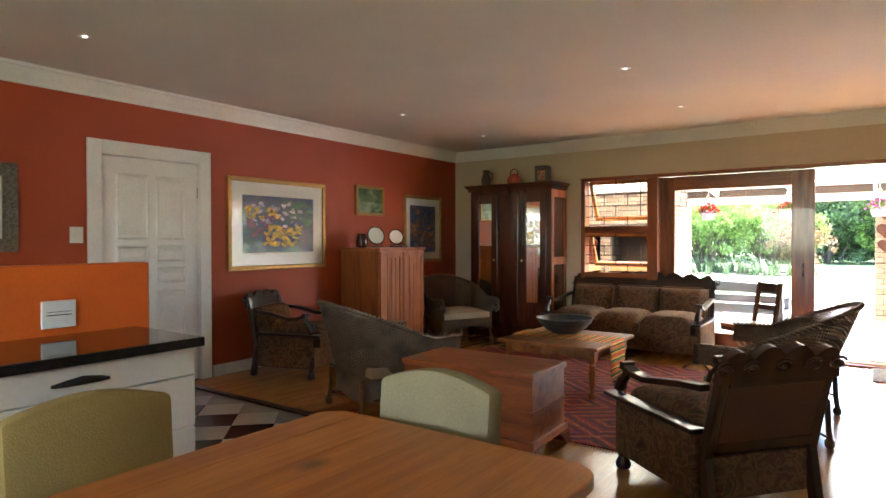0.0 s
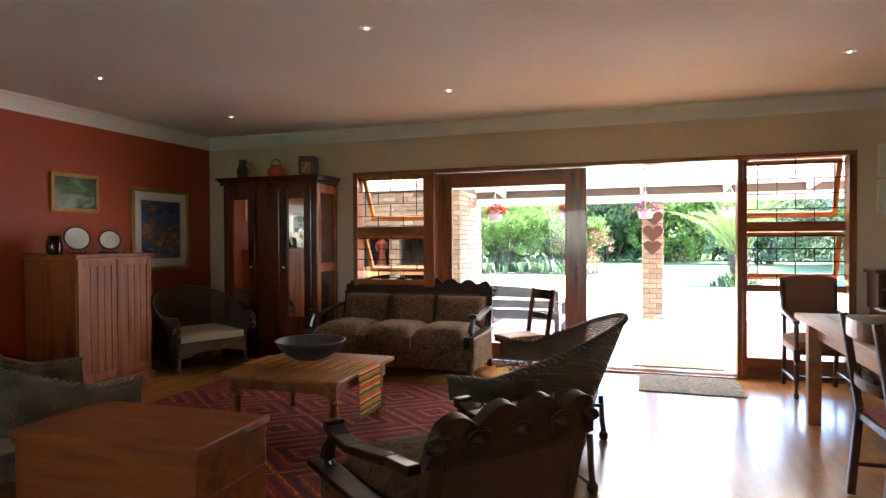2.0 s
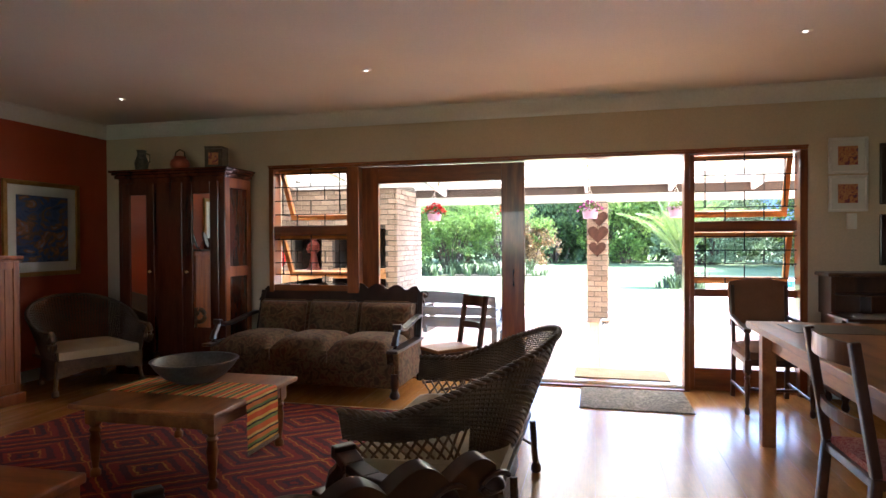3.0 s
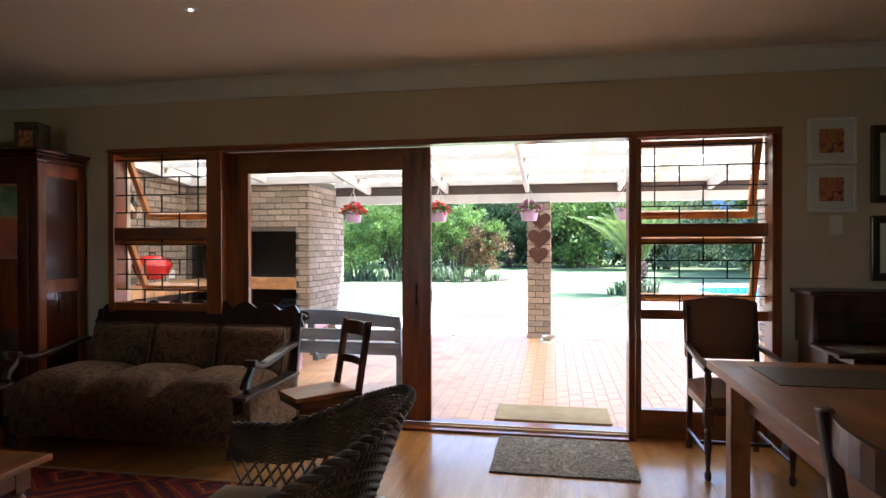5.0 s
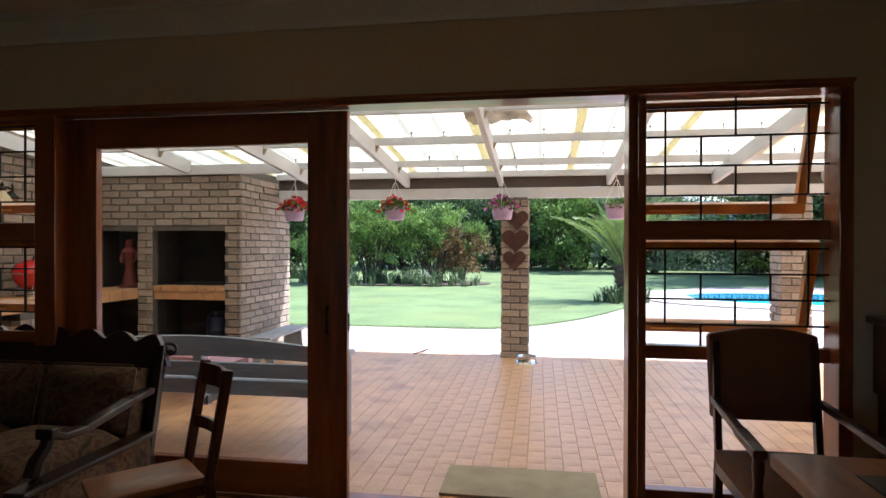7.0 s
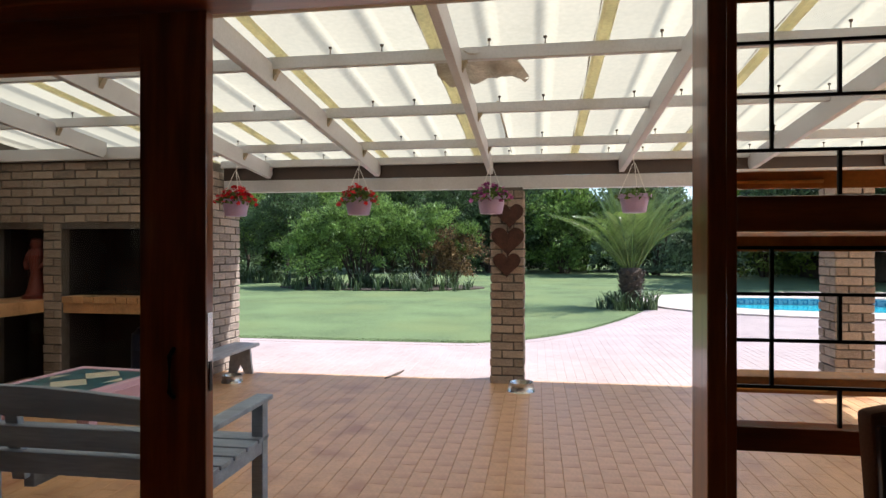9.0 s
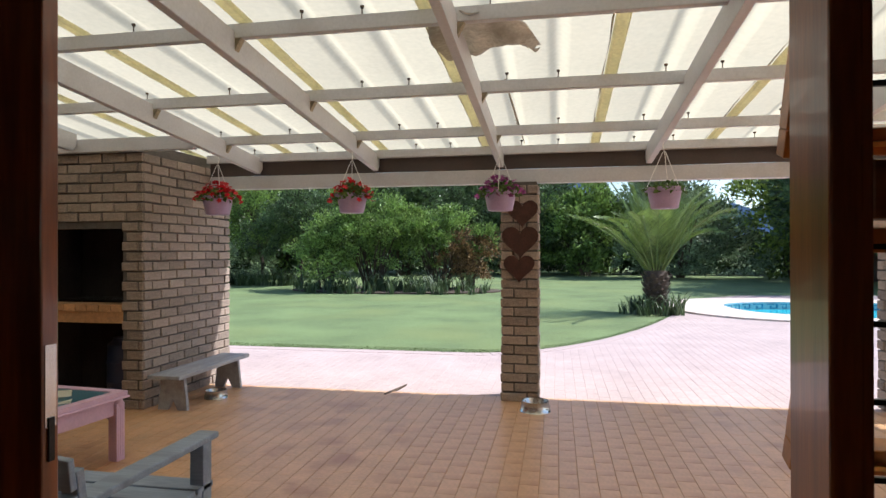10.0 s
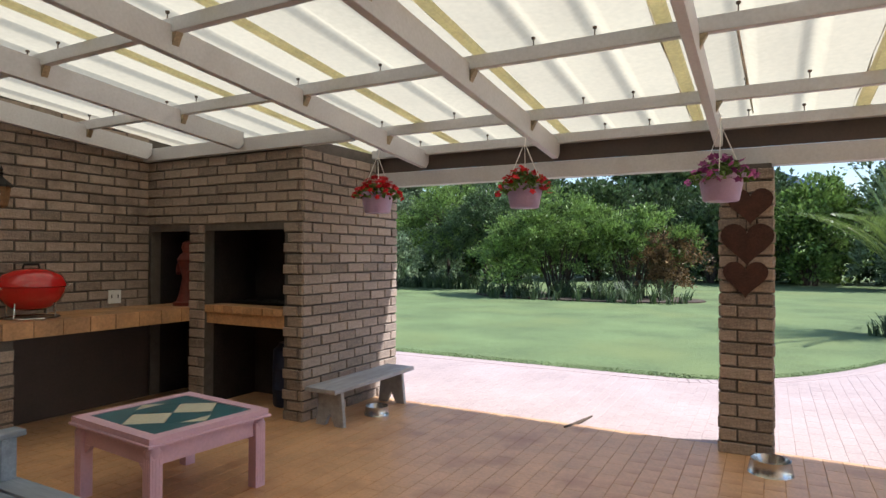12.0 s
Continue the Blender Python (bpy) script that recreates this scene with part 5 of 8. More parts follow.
p = thing("copper_pot", pose(-3.92, 7.08, ZA), "round red copper pot on top of the armoire", "pot")
solid("body", lambda bm: lathe(bm, [(0.05, 0), (0.085, 0.02), (0.10, 0.065), (0.09, 0.11), (0.06, 0.135), (0.065, 0.15), (0.05, 0.15)], 24), M_COPPER, p, smooth=True)
solid("handle", lambda bm: tube(bm, [(-0.06, 0, 0.14), (-0.05, 0, 0.20), (0, 0, 0.225), (0.05, 0, 0.20), (0.06, 0, 0.14)], 0.006, 6), M_IRON, p, smooth=True)
p = thing("tin_box", pose(-3.47, 7.05, ZA, 0, 0, 12), "dark printed tin box on top of the armoire", "tin")
boxes("body", [(-0.09, 0.09, -0.08, 0.08, 0, 0.20)], M_TIN, p, bevel=0.006)
boxes("picture", [(-0.05, 0.05, -0.083, -0.0805, 0.04, 0.16)], M_ART4, p, "small printed picture")
boxes("lid", [(-0.093, 0.093, -0.083, 0.083, 0.2005, 0.225)], M_TIN, p, bevel=0.006)
p = thing("jug", pose(-4.32, 7.0, ZA), "dark pottery jug on top of the armoire", "jug")
solid("body", lambda bm: lathe(bm, [(0.04, 0), (0.06, 0.02), (0.07, 0.09), (0.045, 0.16), (0.04, 0.19), (0.05, 0.22), (0.04, 0.22)], 20), M_TIN, p, smooth=True)
solid("handle", lambda bm: tube(bm, [(0.045, 0, 0.19), (0.10, 0, 0.17), (0.10, 0, 0.10), (0.065, 0, 0.08)], 0.008, 6), M_TIN, p, smooth=True)

# ---- pictures ----


def picture(name, m, w, h, fw, fmat, art, label, mat_w=0.0, thick=0.03, group=""):
    """A framed picture; local x across, z up, its face towards -y."""
    t = thing(name, m, label, "picture", group)
    bars = [[(-w / 2, -h / 2), (w / 2, -h / 2), (w / 2 - fw, -h / 2 + fw), (-w / 2 + fw, -h / 2 + fw)], [(w / 2, -h / 2), (w / 2, h / 2), (w / 2 - fw, h / 2 - fw), (w / 2 - fw, -h / 2 + fw)], [(w / 2, h / 2), (-w / 2, h / 2), (-w / 2 + fw, h / 2 - fw), (w / 2 - fw, h / 2 - fw)], [(-w / 2, h / 2), (-w / 2, -h / 2), (-w / 2 + fw, -h / 2 + fw), (-w / 2 + fw, h / 2 - fw)]]
    for b in bars:
        solid("frame_bar", lambda bm: slab(bm, b, "y", -thick, -0.002), fmat, t, bevel=0.006)
    boxes("backing", [(-w / 2 + fw, w / 2 - fw, -0.012, -0.003, -h / 2 + fw, h / 2 - fw)], M_MATBOARD, t, "white mat board under glass")
    g = fw + mat_w
    boxes("painting", [(-w / 2 + g, w / 2 - g, -0.0145, -0.0125, -h / 2 + g, h / 2 - g)], art, t, "painting")
    return t


WALL_W = 90.0
_pic = picture("framed_painting", pose(XL, 4.01, 1.49, 0, 0, WALL_W), 1.30, 0.95, 0.045, M_GOLD, M_ART1, "large gilt-framed painting of yellow flowers", 0.135)
_canvas = [c for c in _pic.children if c.name.startswith("painting")][0]


def dabs(name, material, n, x0, x1, z0, z1, size, seed, label):
    """Overlapping flat strokes of paint in one part of the canvas."""
    def fill(bm):
        rnd = random.Random(seed)
        for q in range(n):
            x, z, a = rnd.uniform(x0, x1), rnd.uniform(z0, z1), rnd.uniform(-0.7, 0.7)
            l, h = size * rnd.uniform(0.6, 1.7), size * rnd.uniform(0.35, 0.8)
            pts = [(x + l * math.cos(b) * math.cos(a) - h * math.sin(b) * math.sin(a), z + l * math.cos(b) * math.sin(a) + h * math.sin(b) * math.cos(a)) for b in [k * math.pi / 5 + rnd.uniform(-0.2, 0.2) for k in range(10)]]
            y = -0.0150 - 0.00004 * q
            bm.faces.new([bm.verts.new((px, y, pz)) for px, pz in pts])
    tagged(solid(name, fill, material, _canvas, label), kind="stuff")


dabs("green_paint", M_DAB_G, 40, 0.08, 0.42, 0.02, 0.26, 0.035, 1, "strokes of dark green paint")
dabs("pale_paint", M_DAB_W, 46, -0.40, 0.34, -0.02, 0.24, 0.026, 2, "strokes of pale pink and white paint")
dabs("plum_paint", M_DAB_R, 30, -0.42, -0.05, -0.16, 0.10, 0.03, 3, "strokes of plum paint")
dabs("yellow_paint", M_DAB_Y, 34, -0.42, -0.02, 0.06, 0.17, 0.024, 4, "strokes of yellow paint")
dabs("flower_paint", M_DAB_Y, 70, -0.20, 0.26, -0.22, -0.02, 0.03, 5, "heap of yellow flowers")
picture("framed_painting", pose(XL, 5.43, 1.82, 0, 0, WALL_W), 0.52, 0.37, 0.035, M_GOLD, M_ART3, "small gilt-framed green landscape painting", 0.0)
picture("framed_painting", pose(XL, 6.53, 1.48, 0, 0, WALL_W), 0.86, 0.93, 0.045, M_GOLD, M_ART2, "gilt-framed blue landscape painting with white mount", 0.095)
picture("framed_picture", pose(XL, 1.17, 1.565, 0, 0, WALL_W), 0.80, 0.66, 0.10, M_SILVERF, M_MATBOARD, "picture in a broad carved silver frame", 0.05)
for z in (2.03, 1.715):
    picture("framed_print", pose(2.27, YW, z), 0.29, 0.30, 0.022, M_WHITE, M_ART4, "small warm print in a white frame", 0.05, 0.03, "white framed prints")
picture("framed_print", pose(2.76, YW, 1.87), 0.52, 0.50, 0.05, M_DARK, M_ART4, "print in a dark wooden frame", 0.07)
picture("framed_print", pose(2.76, YW, 1.33), 0.52, 0.42, 0.05, M_DARK, M_ART4, "print in a dark wooden frame", 0.07)

# ---- kitchen corner ----
t = thing("kitchen_counter", pose(0, 0, 0), "cream kitchen base unit with drawers", "kitchen unit")
KX0, KX1, KY0, KY1 = -2.78, -2.24, -1.9, 1.24
boxes("carcass", [(KX0, KX1 - 0.022, KY0, KY1, 0.08, 0.862)], M_CREAMCAB, t)
boxes("kickboard", [(KX0 + 0.03, KX1 - 0.06, KY0, KY1 - 0.03, 0.0, 0.079)], M_IRON, t)
for y0, y1 in ((0.32, 1.236), (-0.60, 0.314), (-1.52, -0.606)):
    for z0, z1 in ((0.745, 0.858), (0.525, 0.739), (0.30, 0.519), (0.085, 0.294)):
        d = boxes("drawer", [(KX1 - 0.021, KX1, y0, y1, z0, z1)], M_CREAMCAB, t, "cream drawer front", 0.004)
        zc = (z0 + z1) / 2
        solid("handle", lambda bm: (tube(bm, [(KX1 + 0.002, (y0 + y1) / 2 - 0.10, zc - 0.006), (KX1 + 0.018, (y0 + y1) / 2 - 0.06, zc), (KX1 + 0.024, (y0 + y1) / 2, zc + 0.005), (KX1 + 0.018, (y0 + y1) / 2 + 0.06, zc), (KX1 + 0.002, (y0 + y1) / 2 + 0.10, zc - 0.006)], [0.006, 0.012, 0.017, 0.012, 0.006], 8)), M_IRON, d, "dark iron cup handle", smooth=True)
_w = boxes("worktop", [(KX0 - 0.0, KX1 + 0.03, KY0 - 0.02, KY1 + 0.025, 0.863, 0.903)], M_GRANITE, None, bevel=0.004)
tagged(_w, "polished black granite worktop", "worktop")
_u = setting("wall_upstand", [(KX0 - 0.13, KX0 - 0.001, KY0, KY1 + 0.09, 0.0, 1.21), ], M_ORANGE, "low orange painted wall behind the worktop", 0.006)
p = boxes("power_socket", [(KX0, KX0 + 0.012, 0.85, 0.99, 0.935, 1.055)], M_PLASTIC, None, bevel=0.005)
tagged(p, "white double power socket on the orange wall", "power socket")
boxes("socket_slots", [(KX0 + 0.012, KX0 + 0.0125, 0.87, 0.97, 0.99, 0.994), (KX0 + 0.012, KX0 + 0.0125, 0.87, 0.97, 1.005, 1.007)], M_IRON, p)

t = thing("pine_table", pose(0, 0, 0), "orange knotty pine kitchen table", "table")


def pine_top(bm):
    out = []
    for cx, cy, a0 in ((-0.40 - 0.08, 1.17 - 0.08, 0), (-1.33 + 0.08, 1.17 - 0.08, 90), (-1.33 + 0.08, -0.75 + 0.08, 180), (-0.40 - 0.08, -0.75 + 0.08, 270)):
        out += [(cx + 0.08 * math.cos(radians(a0 + k * 15)), cy + 0.08 * math.sin(radians(a0 + k * 15))) for k in range(7)]
    slab(bm, out, "z", 0.725, 0.76)


solid("tabletop", pine_top, M_PINE, t, "knotty pine top with rounded corners", 0.006)
for _x in (-1.20, -1.045, -0.90, -0.73, -0.57):
    boxes("board_joint", [(_x, _x + 0.0014, -0.74, 1.16, 0.7602, 0.7606)], M_TABLE, t, "fine joint between pine boards")
boxes("apron", [(-1.25, -0.51, 1.06, 1.085, 0.63, 0.724), (-1.25, -0.51, -0.645, -0.62, 0.63, 0.724), (-1.25, -1.225, -0.62, 1.06, 0.63, 0.724), (-0.535, -0.51, -0.62, 1.06, 0.63, 0.724)], M_PINE, t)
for x in (-1.22, -0.54):
    for y in (-0.61, 1.05):
        solid("leg", lambda bm: turned_leg(bm, x, y, 0, 0.724, 0.042), M_PINE, t, smooth=True)


def covered_chair(m, material, label):
    """Slip-covered dining chair that looks along +y."""
    t = thing("dining_chair", m, label, "dining chair", "chairs at the pine table")

    def back(bm):
        out = [(-0.22, 0.42)] + [(-0.225 + 0.45 * i / 12, 0.835 + 0.045 * math.sin(i / 12 * math.pi)) for i in range(13)] + [(0.22, 0.42)]
        slab(bm, out, "y", -0.045, 0.045)
    solid("backrest", back, material, t, "padded fabric-covered back", 0.018, True, m=pose(0, -0.20, 0, 6, 0, 0))
    solid("seat", lambda bm: pad(bm, -0.225, 0.225, -0.2, 0.23, 0.36, 0.47, 0.012), material, t, smooth=True)
    for x in (-0.19, 0.19):
        for y in (-0.19, 0.2):
            solid("leg", lambda bm: beam(bm, (x, y, 0), (x, y, 0.37), 0.04, 0.04), M_OAKD, t, bevel=0.004)
    return t


covered_chair(facing(-0.965, 1.0, 0.05, -1) @ Matrix.Diagonal((0.91, 1, 1.04, 1)), M_COVER_G, "dining chair with a grey-green fabric cover")
covered_chair(facing(-1.44, 0.55, 1, -0.1), M_COVER_O, "dining chair with an olive fabric cover")

# ---- dining table on the other side and its chairs ----
t = thing("dining_table", pose(0, 0, 0), "long brown wooden dining table with square legs", "dining table")
boxes("tabletop", [(1.262, 2.25, 3.7, 6.31, 0.722, 0.765)], M_TABLE, t, bevel=0.006)
boxes("apron", [(1.33, 1.355, 4.0, 6.0, 0.62, 0.721), (2.145, 2.17, 4.0, 6.0, 0.62, 0.721), (1.355, 2.145, 5.975, 6.0, 0.62, 0.721), (1.355, 2.145, 4.0, 4.025, 0.62, 0.721)], M_TABLE, t)
for x in (1.315, 2.185):
    for y in (4.0, 5.96):
        boxes("leg", [(x - 0.042, x + 0.042, y - 0.042, y + 0.042, 0, 0.7215)], M_TABLE, t, bevel=0.006)
_p = boxes("place_mat", [(1.42, 1.95, 5.75, 6.15, 0.7655, 0.769)], M_TIN, None, m=None)
tagged(_p, "dark woven place mat on the dining table", "place mat")

t = thing("carver_chair", facing(1.585, 6.99, 0.0, -1) @ Matrix.Diagonal((0.83, 1, 1, 1)), "upright brown upholstered armchair with turned wooden legs", "armchair")
solid("backrest", lambda bm: slab(bm, [(-0.27, 0.60)] + [(-0.28 + 0.56 * i / 12, 0.98 + 0.035 * math.sin(i / 12 * math.pi)) for i in range(13)] + [(0.27, 0.60)], "y", -0.035, 0.035), M_BROWNCLOTH, t, "padded brown back", 0.014, True, m=pose(0, -0.25, 0, 6, 0, 0))
solid("seat", lambda bm: pad(bm, -0.27, 0.27, -0.24, 0.28, 0.42, 0.49, 0.015), M_BROWNCLOTH, t, smooth=True)
boxes("seat_rail", [(-0.27, 0.27, 0.25, 0.275, 0.37, 0.419), (-0.27, 0.27, -0.26, -0.235, 0.37, 0.419), (-0.27, -0.245, -0.235, 0.25, 0.37, 0.419), (0.245, 0.27, -0.235, 0.25, 0.37, 0.419)], M_OAKD, t)
for sx in (-1, 1):
    solid("front_leg", lambda bm: (turned_leg(bm, sx * 0.27, 0.29, 0, 0.42, 0.026), lathe(bm, [(0.02, 0), (0.026, 0.05), (0.018, 0.1), (0.026, 0.16), (0.02, 0.21)], 12, (sx * 0.27, 0.29, 0.42))), M_OAKD, t, smooth=True)
    solid("rear_leg", lambda bm: (beam(bm, (sx * 0.25, -0.29, 0), (sx * 0.25, -0.25, 0.42), 0.04, 0.04), beam(bm, (sx * 0.25, -0.25, 0.42), (sx * 0.25, -0.315, 0.95), 0.036, 0.036)), M_OAKD, t, bevel=0.004)
    solid("arm", lambda bm: (beam(bm, (sx * 0.265, -0.28, 0.69), (sx * 0.275, 0.1, 0.66), 0.045, 0.028), beam(bm, (sx * 0.275, 0.1, 0.66), (sx * 0.28, 0.34, 0.645), 0.06, 0.03)), M_OAKD, t, bevel=0.006)
    solid("side_stretcher", lambda bm: rod(bm, (sx * 0.26, -0.27, 0.13), (sx * 0.26, 0.28, 0.13), 0.013), M_OAKD, t)
solid("cross_stretcher", lambda bm: rod(bm, (-0.26, 0.0, 0.13), (0.26, 0.0, 0.13), 0.013), M_OAKD, t)


def ladder_chair(name, m, label, top=0.95, wd=0.42, seat_mat=M_PINKSEAT, category="chair"):
    """Plain wooden chair with curved back rails; it looks along +y."""
    t = thing(name, m, label, category)
    k = wd / 2 - 0.02
    for sx in (-1, 1):
        solid("rear_post", lambda bm: (beam(bm, (sx * k, -0.23, 0), (sx * k, -0.19, 0.45), 0.036, 0.04), beam(bm, (sx * k, -0.19, 0.45), (sx * k, -0.265, top), 0.034, 0.038)), M_OAKD, t, bevel=0.006)
        solid("front_leg", lambda bm: beam(bm, (sx * k, 0.18, 0), (sx * k, 0.18, 0.42), 0.036, 0.036), M_OAKD, t, bevel=0.004)
        solid("side_stretcher", lambda bm: rod(bm, (sx * k, -0.2, 0.16), (sx * k, 0.18, 0.16), 0.011), M_OAKD, t)

    def rail(bm, z, h):
        n = 8
        a = []
        for i in range(n + 1):
            u = i / n * 2 - 1
            y = -0.19 - 0.075 * (z - 0.45) / (top - 0.45) - 0.035 * (1 - u * u)
            a.append((u * (k - 0.012), y))
        slab(bm, [(x, y - 0.008) for x, y in a] + [(x, y + 0.008) for x, y in a[::-1]], "z", z, z + h)
    solid("top_rail", lambda bm: rail(bm, top - 0.10, 0.09), M_OAKD, t)
    solid("lower_rail", lambda bm: rail(bm, 0.60, 0.05), M_OAKD, t)
    boxes("seat_frame", [(-k, k, -0.2, 0.2, 0.40, 0.44)], M_OAKD, t, bevel=0.006)
    solid("seat_pad", lambda bm: pad(bm, -k + 0.01, k - 0.01, -0.18, 0.21, 0.44, 0.475, 0.008), seat_mat, t, "woven seat", smooth=True)
    return t


ladder_chair("dining_chair", facing(1.42, 4.44, 1, 0.02), "dark wooden dining chair with a woven red seat", 0.95, 0.50, M_PINKSEAT, "dining chair")
ladder_chair("small_chair", facing(-0.93, 6.54, -0.68, -0.73), "small plain wooden chair with a pale seat", 0.88, 0.33, M_TABLE)

# writing bureau beyond the dining table
BX0, BX1, BZ = 2.05, 3.25, 0.73
t = thing("writing_bureau", pose(0, 0, 0), "dark wooden writing bureau with its flap open", "bureau")
boxes("lower_case", [(BX0 + 0.02, BX1 - 0.02, 6.90, YW - 0.02, 0.10, BZ - 0.001)], M_OAKD, t, bevel=0.005)
boxes("flap", [(BX0 - 0.03, BX1 + 0.03, 6.64, 7.05, BZ, BZ + 0.024)], M_OAKD, t, "open writing flap", 0.006)
boxes("upper_case", [(BX0, BX0 + 0.03, 7.06, YW - 0.02, BZ + 0.0005, 1.04), (BX1 - 0.03, BX1, 7.06, YW - 0.02, BZ + 0.0005, 1.04), (BX0 + 0.03, BX1 - 0.03, YW - 0.045, YW - 0.02, BZ + 0.0005, 1.04)], M_OAKD, t, bevel=0.004)
boxes("top_board", [(BX0 - 0.03, BX1 + 0.03, 7.02, YW - 0.015, 1.0405, 1.072)], M_OAKD, t, bevel=0.008)
boxes("pigeon_shelf", [(BX0 + 0.031, BX1 - 0.031, 7.10, YW - 0.046, 0.88, 0.892)], M_OAKD, t)
for x in (BX0 + 0.30, BX0 + 0.60, BX0 + 0.90):
    boxes("divider", [(x, x + 0.01, 7.11, YW - 0.046, BZ + 0.001, 0.879)], M_OAKD, t)
for x0, x1 in ((BX0 + 0.04, BX0 + 0.59), (BX0 + 0.61, BX1 - 0.04)):
    for z0, z1 in ((0.14, 0.40), (0.42, 0.68)):
        d = boxes("drawer", [(x0, x1, 6.885, 6.899, z0, z1)], M_OAKD, t, bevel=0.004)
        solid("knob", lambda bm: lathe(bm, [(0.006, 0), (0.008, 0.012), (0.014, 0.02), (0.01, 0.028)], 12), M_BRASS, d, smooth=True, m=pose((x0 + x1) / 2, 6.885, (z0 + z1) / 2, 90, 0, 0))
for x in (BX0 + 0.06, BX1 - 0.06):
    for y in (6.94, YW - 0.07):
        solid("leg", lambda bm: lathe(bm, [(0.02, 0), (0.03, 0.03), (0.02, 0.07), (0.03, 0.101)], 12, (x, y, 0)), M_OAKD, t, smooth=True)
    solid("flap_support", lambda bm: beam(bm, (x, 6.90, BZ - 0.02), (x, 6.66, BZ - 0.02), 0.02, 0.036), M_OAKD, t)
p = boxes("paper_sheet", [(-0.15, 0.15, -0.105, 0.105, 0, 0.0015)], M_MATBOARD, None, "", 0, pose(2.24, 6.84, BZ + 0.0245, 0, 0, 14))
tagged(p, "white sheet of paper on the open bureau flap", "paper")
p = thing("box_on_bureau", pose(2.62, 6.90, BZ + 0.0245, 0, 0, 8), "flat dark wooden box on the bureau flap", "box")
boxes("body", [(-0.14, 0.14, -0.11, 0.11, 0, 0.05)], M_MAHOG, p, bevel=0.004)
boxes("lid", [(-0.145, 0.145, -0.115, 0.115, 0.0505, 0.068)], M_MAHOG, p, bevel=0.004)

_m = boxes("door_mat", [(0.11, 0.98, 6.60, 7.29, 0.0005, 0.011)], M_MATGREY, None, bevel=0.003)
tagged(_m, "grey patterned door mat on the laminate floor", "door mat")

# ---- terrace: fireplace, counter, pillars (their bricks come last) ----
HX0, HX1, HY0, HY1, HZ = -4.78, -2.87, 11.0, 12.38, 2.30       # fireplace block
BR_L, BR_H, BR_D, JO = 0.222, 0.073, 0.10, 0.012              # brick and joint
CO = BR_H + JO
hearth = thing("fireplace", pose(0, 0, 0), "built-in brick barbecue fireplace with dark openings", "fireplace")
FX0, FX1, FZ0, FZ1 = -4.01, -3.07, 0.90, 1.56
NX0, NX1, NZ0, NZ1 = -4.75, -4.20, 0.86, 1.56


_e, _y = 0.012, HY0 + 0.012
# wall pieces round the openings, then the side and the back
for _b in [(HX0, HX1 - _e, _y, _y + 0.1, FZ1, HZ), (FX1, HX1 - _e, _y, _y + 0.1, 0, FZ1), (NX1, FX0, _y, _y + 0.1, 0, FZ1), (HX0, NX0, _y, _y + 0.1, 0, FZ1), (HX1 - 0.1, HX1 - _e, _y + 0.1, HY1, 0, HZ), (HX0, HX1 - 0.1, HY1 - 0.1, HY1, 0, HZ)]:
    boxes("masonry_core", [_b], M_MORTAR, hearth, "grey mortar core")
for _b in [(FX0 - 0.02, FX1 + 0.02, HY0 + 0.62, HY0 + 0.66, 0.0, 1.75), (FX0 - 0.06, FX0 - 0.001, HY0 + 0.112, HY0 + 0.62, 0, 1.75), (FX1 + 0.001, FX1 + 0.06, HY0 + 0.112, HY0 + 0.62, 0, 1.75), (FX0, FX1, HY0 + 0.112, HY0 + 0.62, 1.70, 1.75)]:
    boxes("fire_chamber", [_b], M_BLACKBRICK, hearth, "soot-blackened chamber")
# The niche is lined in the same near-black as the fire chamber.
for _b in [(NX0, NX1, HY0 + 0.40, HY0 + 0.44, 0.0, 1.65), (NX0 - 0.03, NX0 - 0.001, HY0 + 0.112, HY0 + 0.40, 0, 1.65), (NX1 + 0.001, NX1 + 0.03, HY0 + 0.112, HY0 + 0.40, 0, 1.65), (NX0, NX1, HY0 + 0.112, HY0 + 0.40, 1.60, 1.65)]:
    boxes("niche_lining", [_b], M_BLACKBRICK, hearth, "dark niche lining")
boxes("hearth_slab", [(FX0 + 0.001, FX1 - 0.001, HY0 + 0.03, HY0 + 0.62, 0.735, 0.835)], M_CREAMTILE, hearth, "clay-tiled hearth slab", 0.004)
for k in range(8):
    a = FX0 + 0.004 + k * (FX1 - FX0 - 0.006) / 8
    boxes("edge_brick", [(a, a + (FX1 - FX0) / 8 - 0.008, HY0 + 0.004, HY0 + 0.22, 0.836, FZ0)], M_CREAMTILE, hearth, "pale clay edge brick", 0.004)
solid("grate", lambda bm: [rod(bm, (FX0 + 0.08, HY0 + 0.24 + 0.05 * k, FZ0 + 0.02), (FX1 - 0.1, HY0 + 0.24 + 0.05 * k, FZ0 + 0.02), 0.006, n=6) for k in range(7)] + [rod(bm, (x, HY0 + 0.22, FZ0 + 0.013), (x, HY0 + 0.58, FZ0 + 0.013), 0.008, n=6) for x in (FX0 + 0.12, FX1 - 0.14)] + [rod(bm, (x, y, 0.836), (x, y, FZ0 + 0.013), 0.008, n=6) for x in (FX0 + 0.12, FX1 - 0.14) for y in (HY0 + 0.23, HY0 + 0.57)], M_IRON, hearth, "black iron cooking grate", smooth=True)

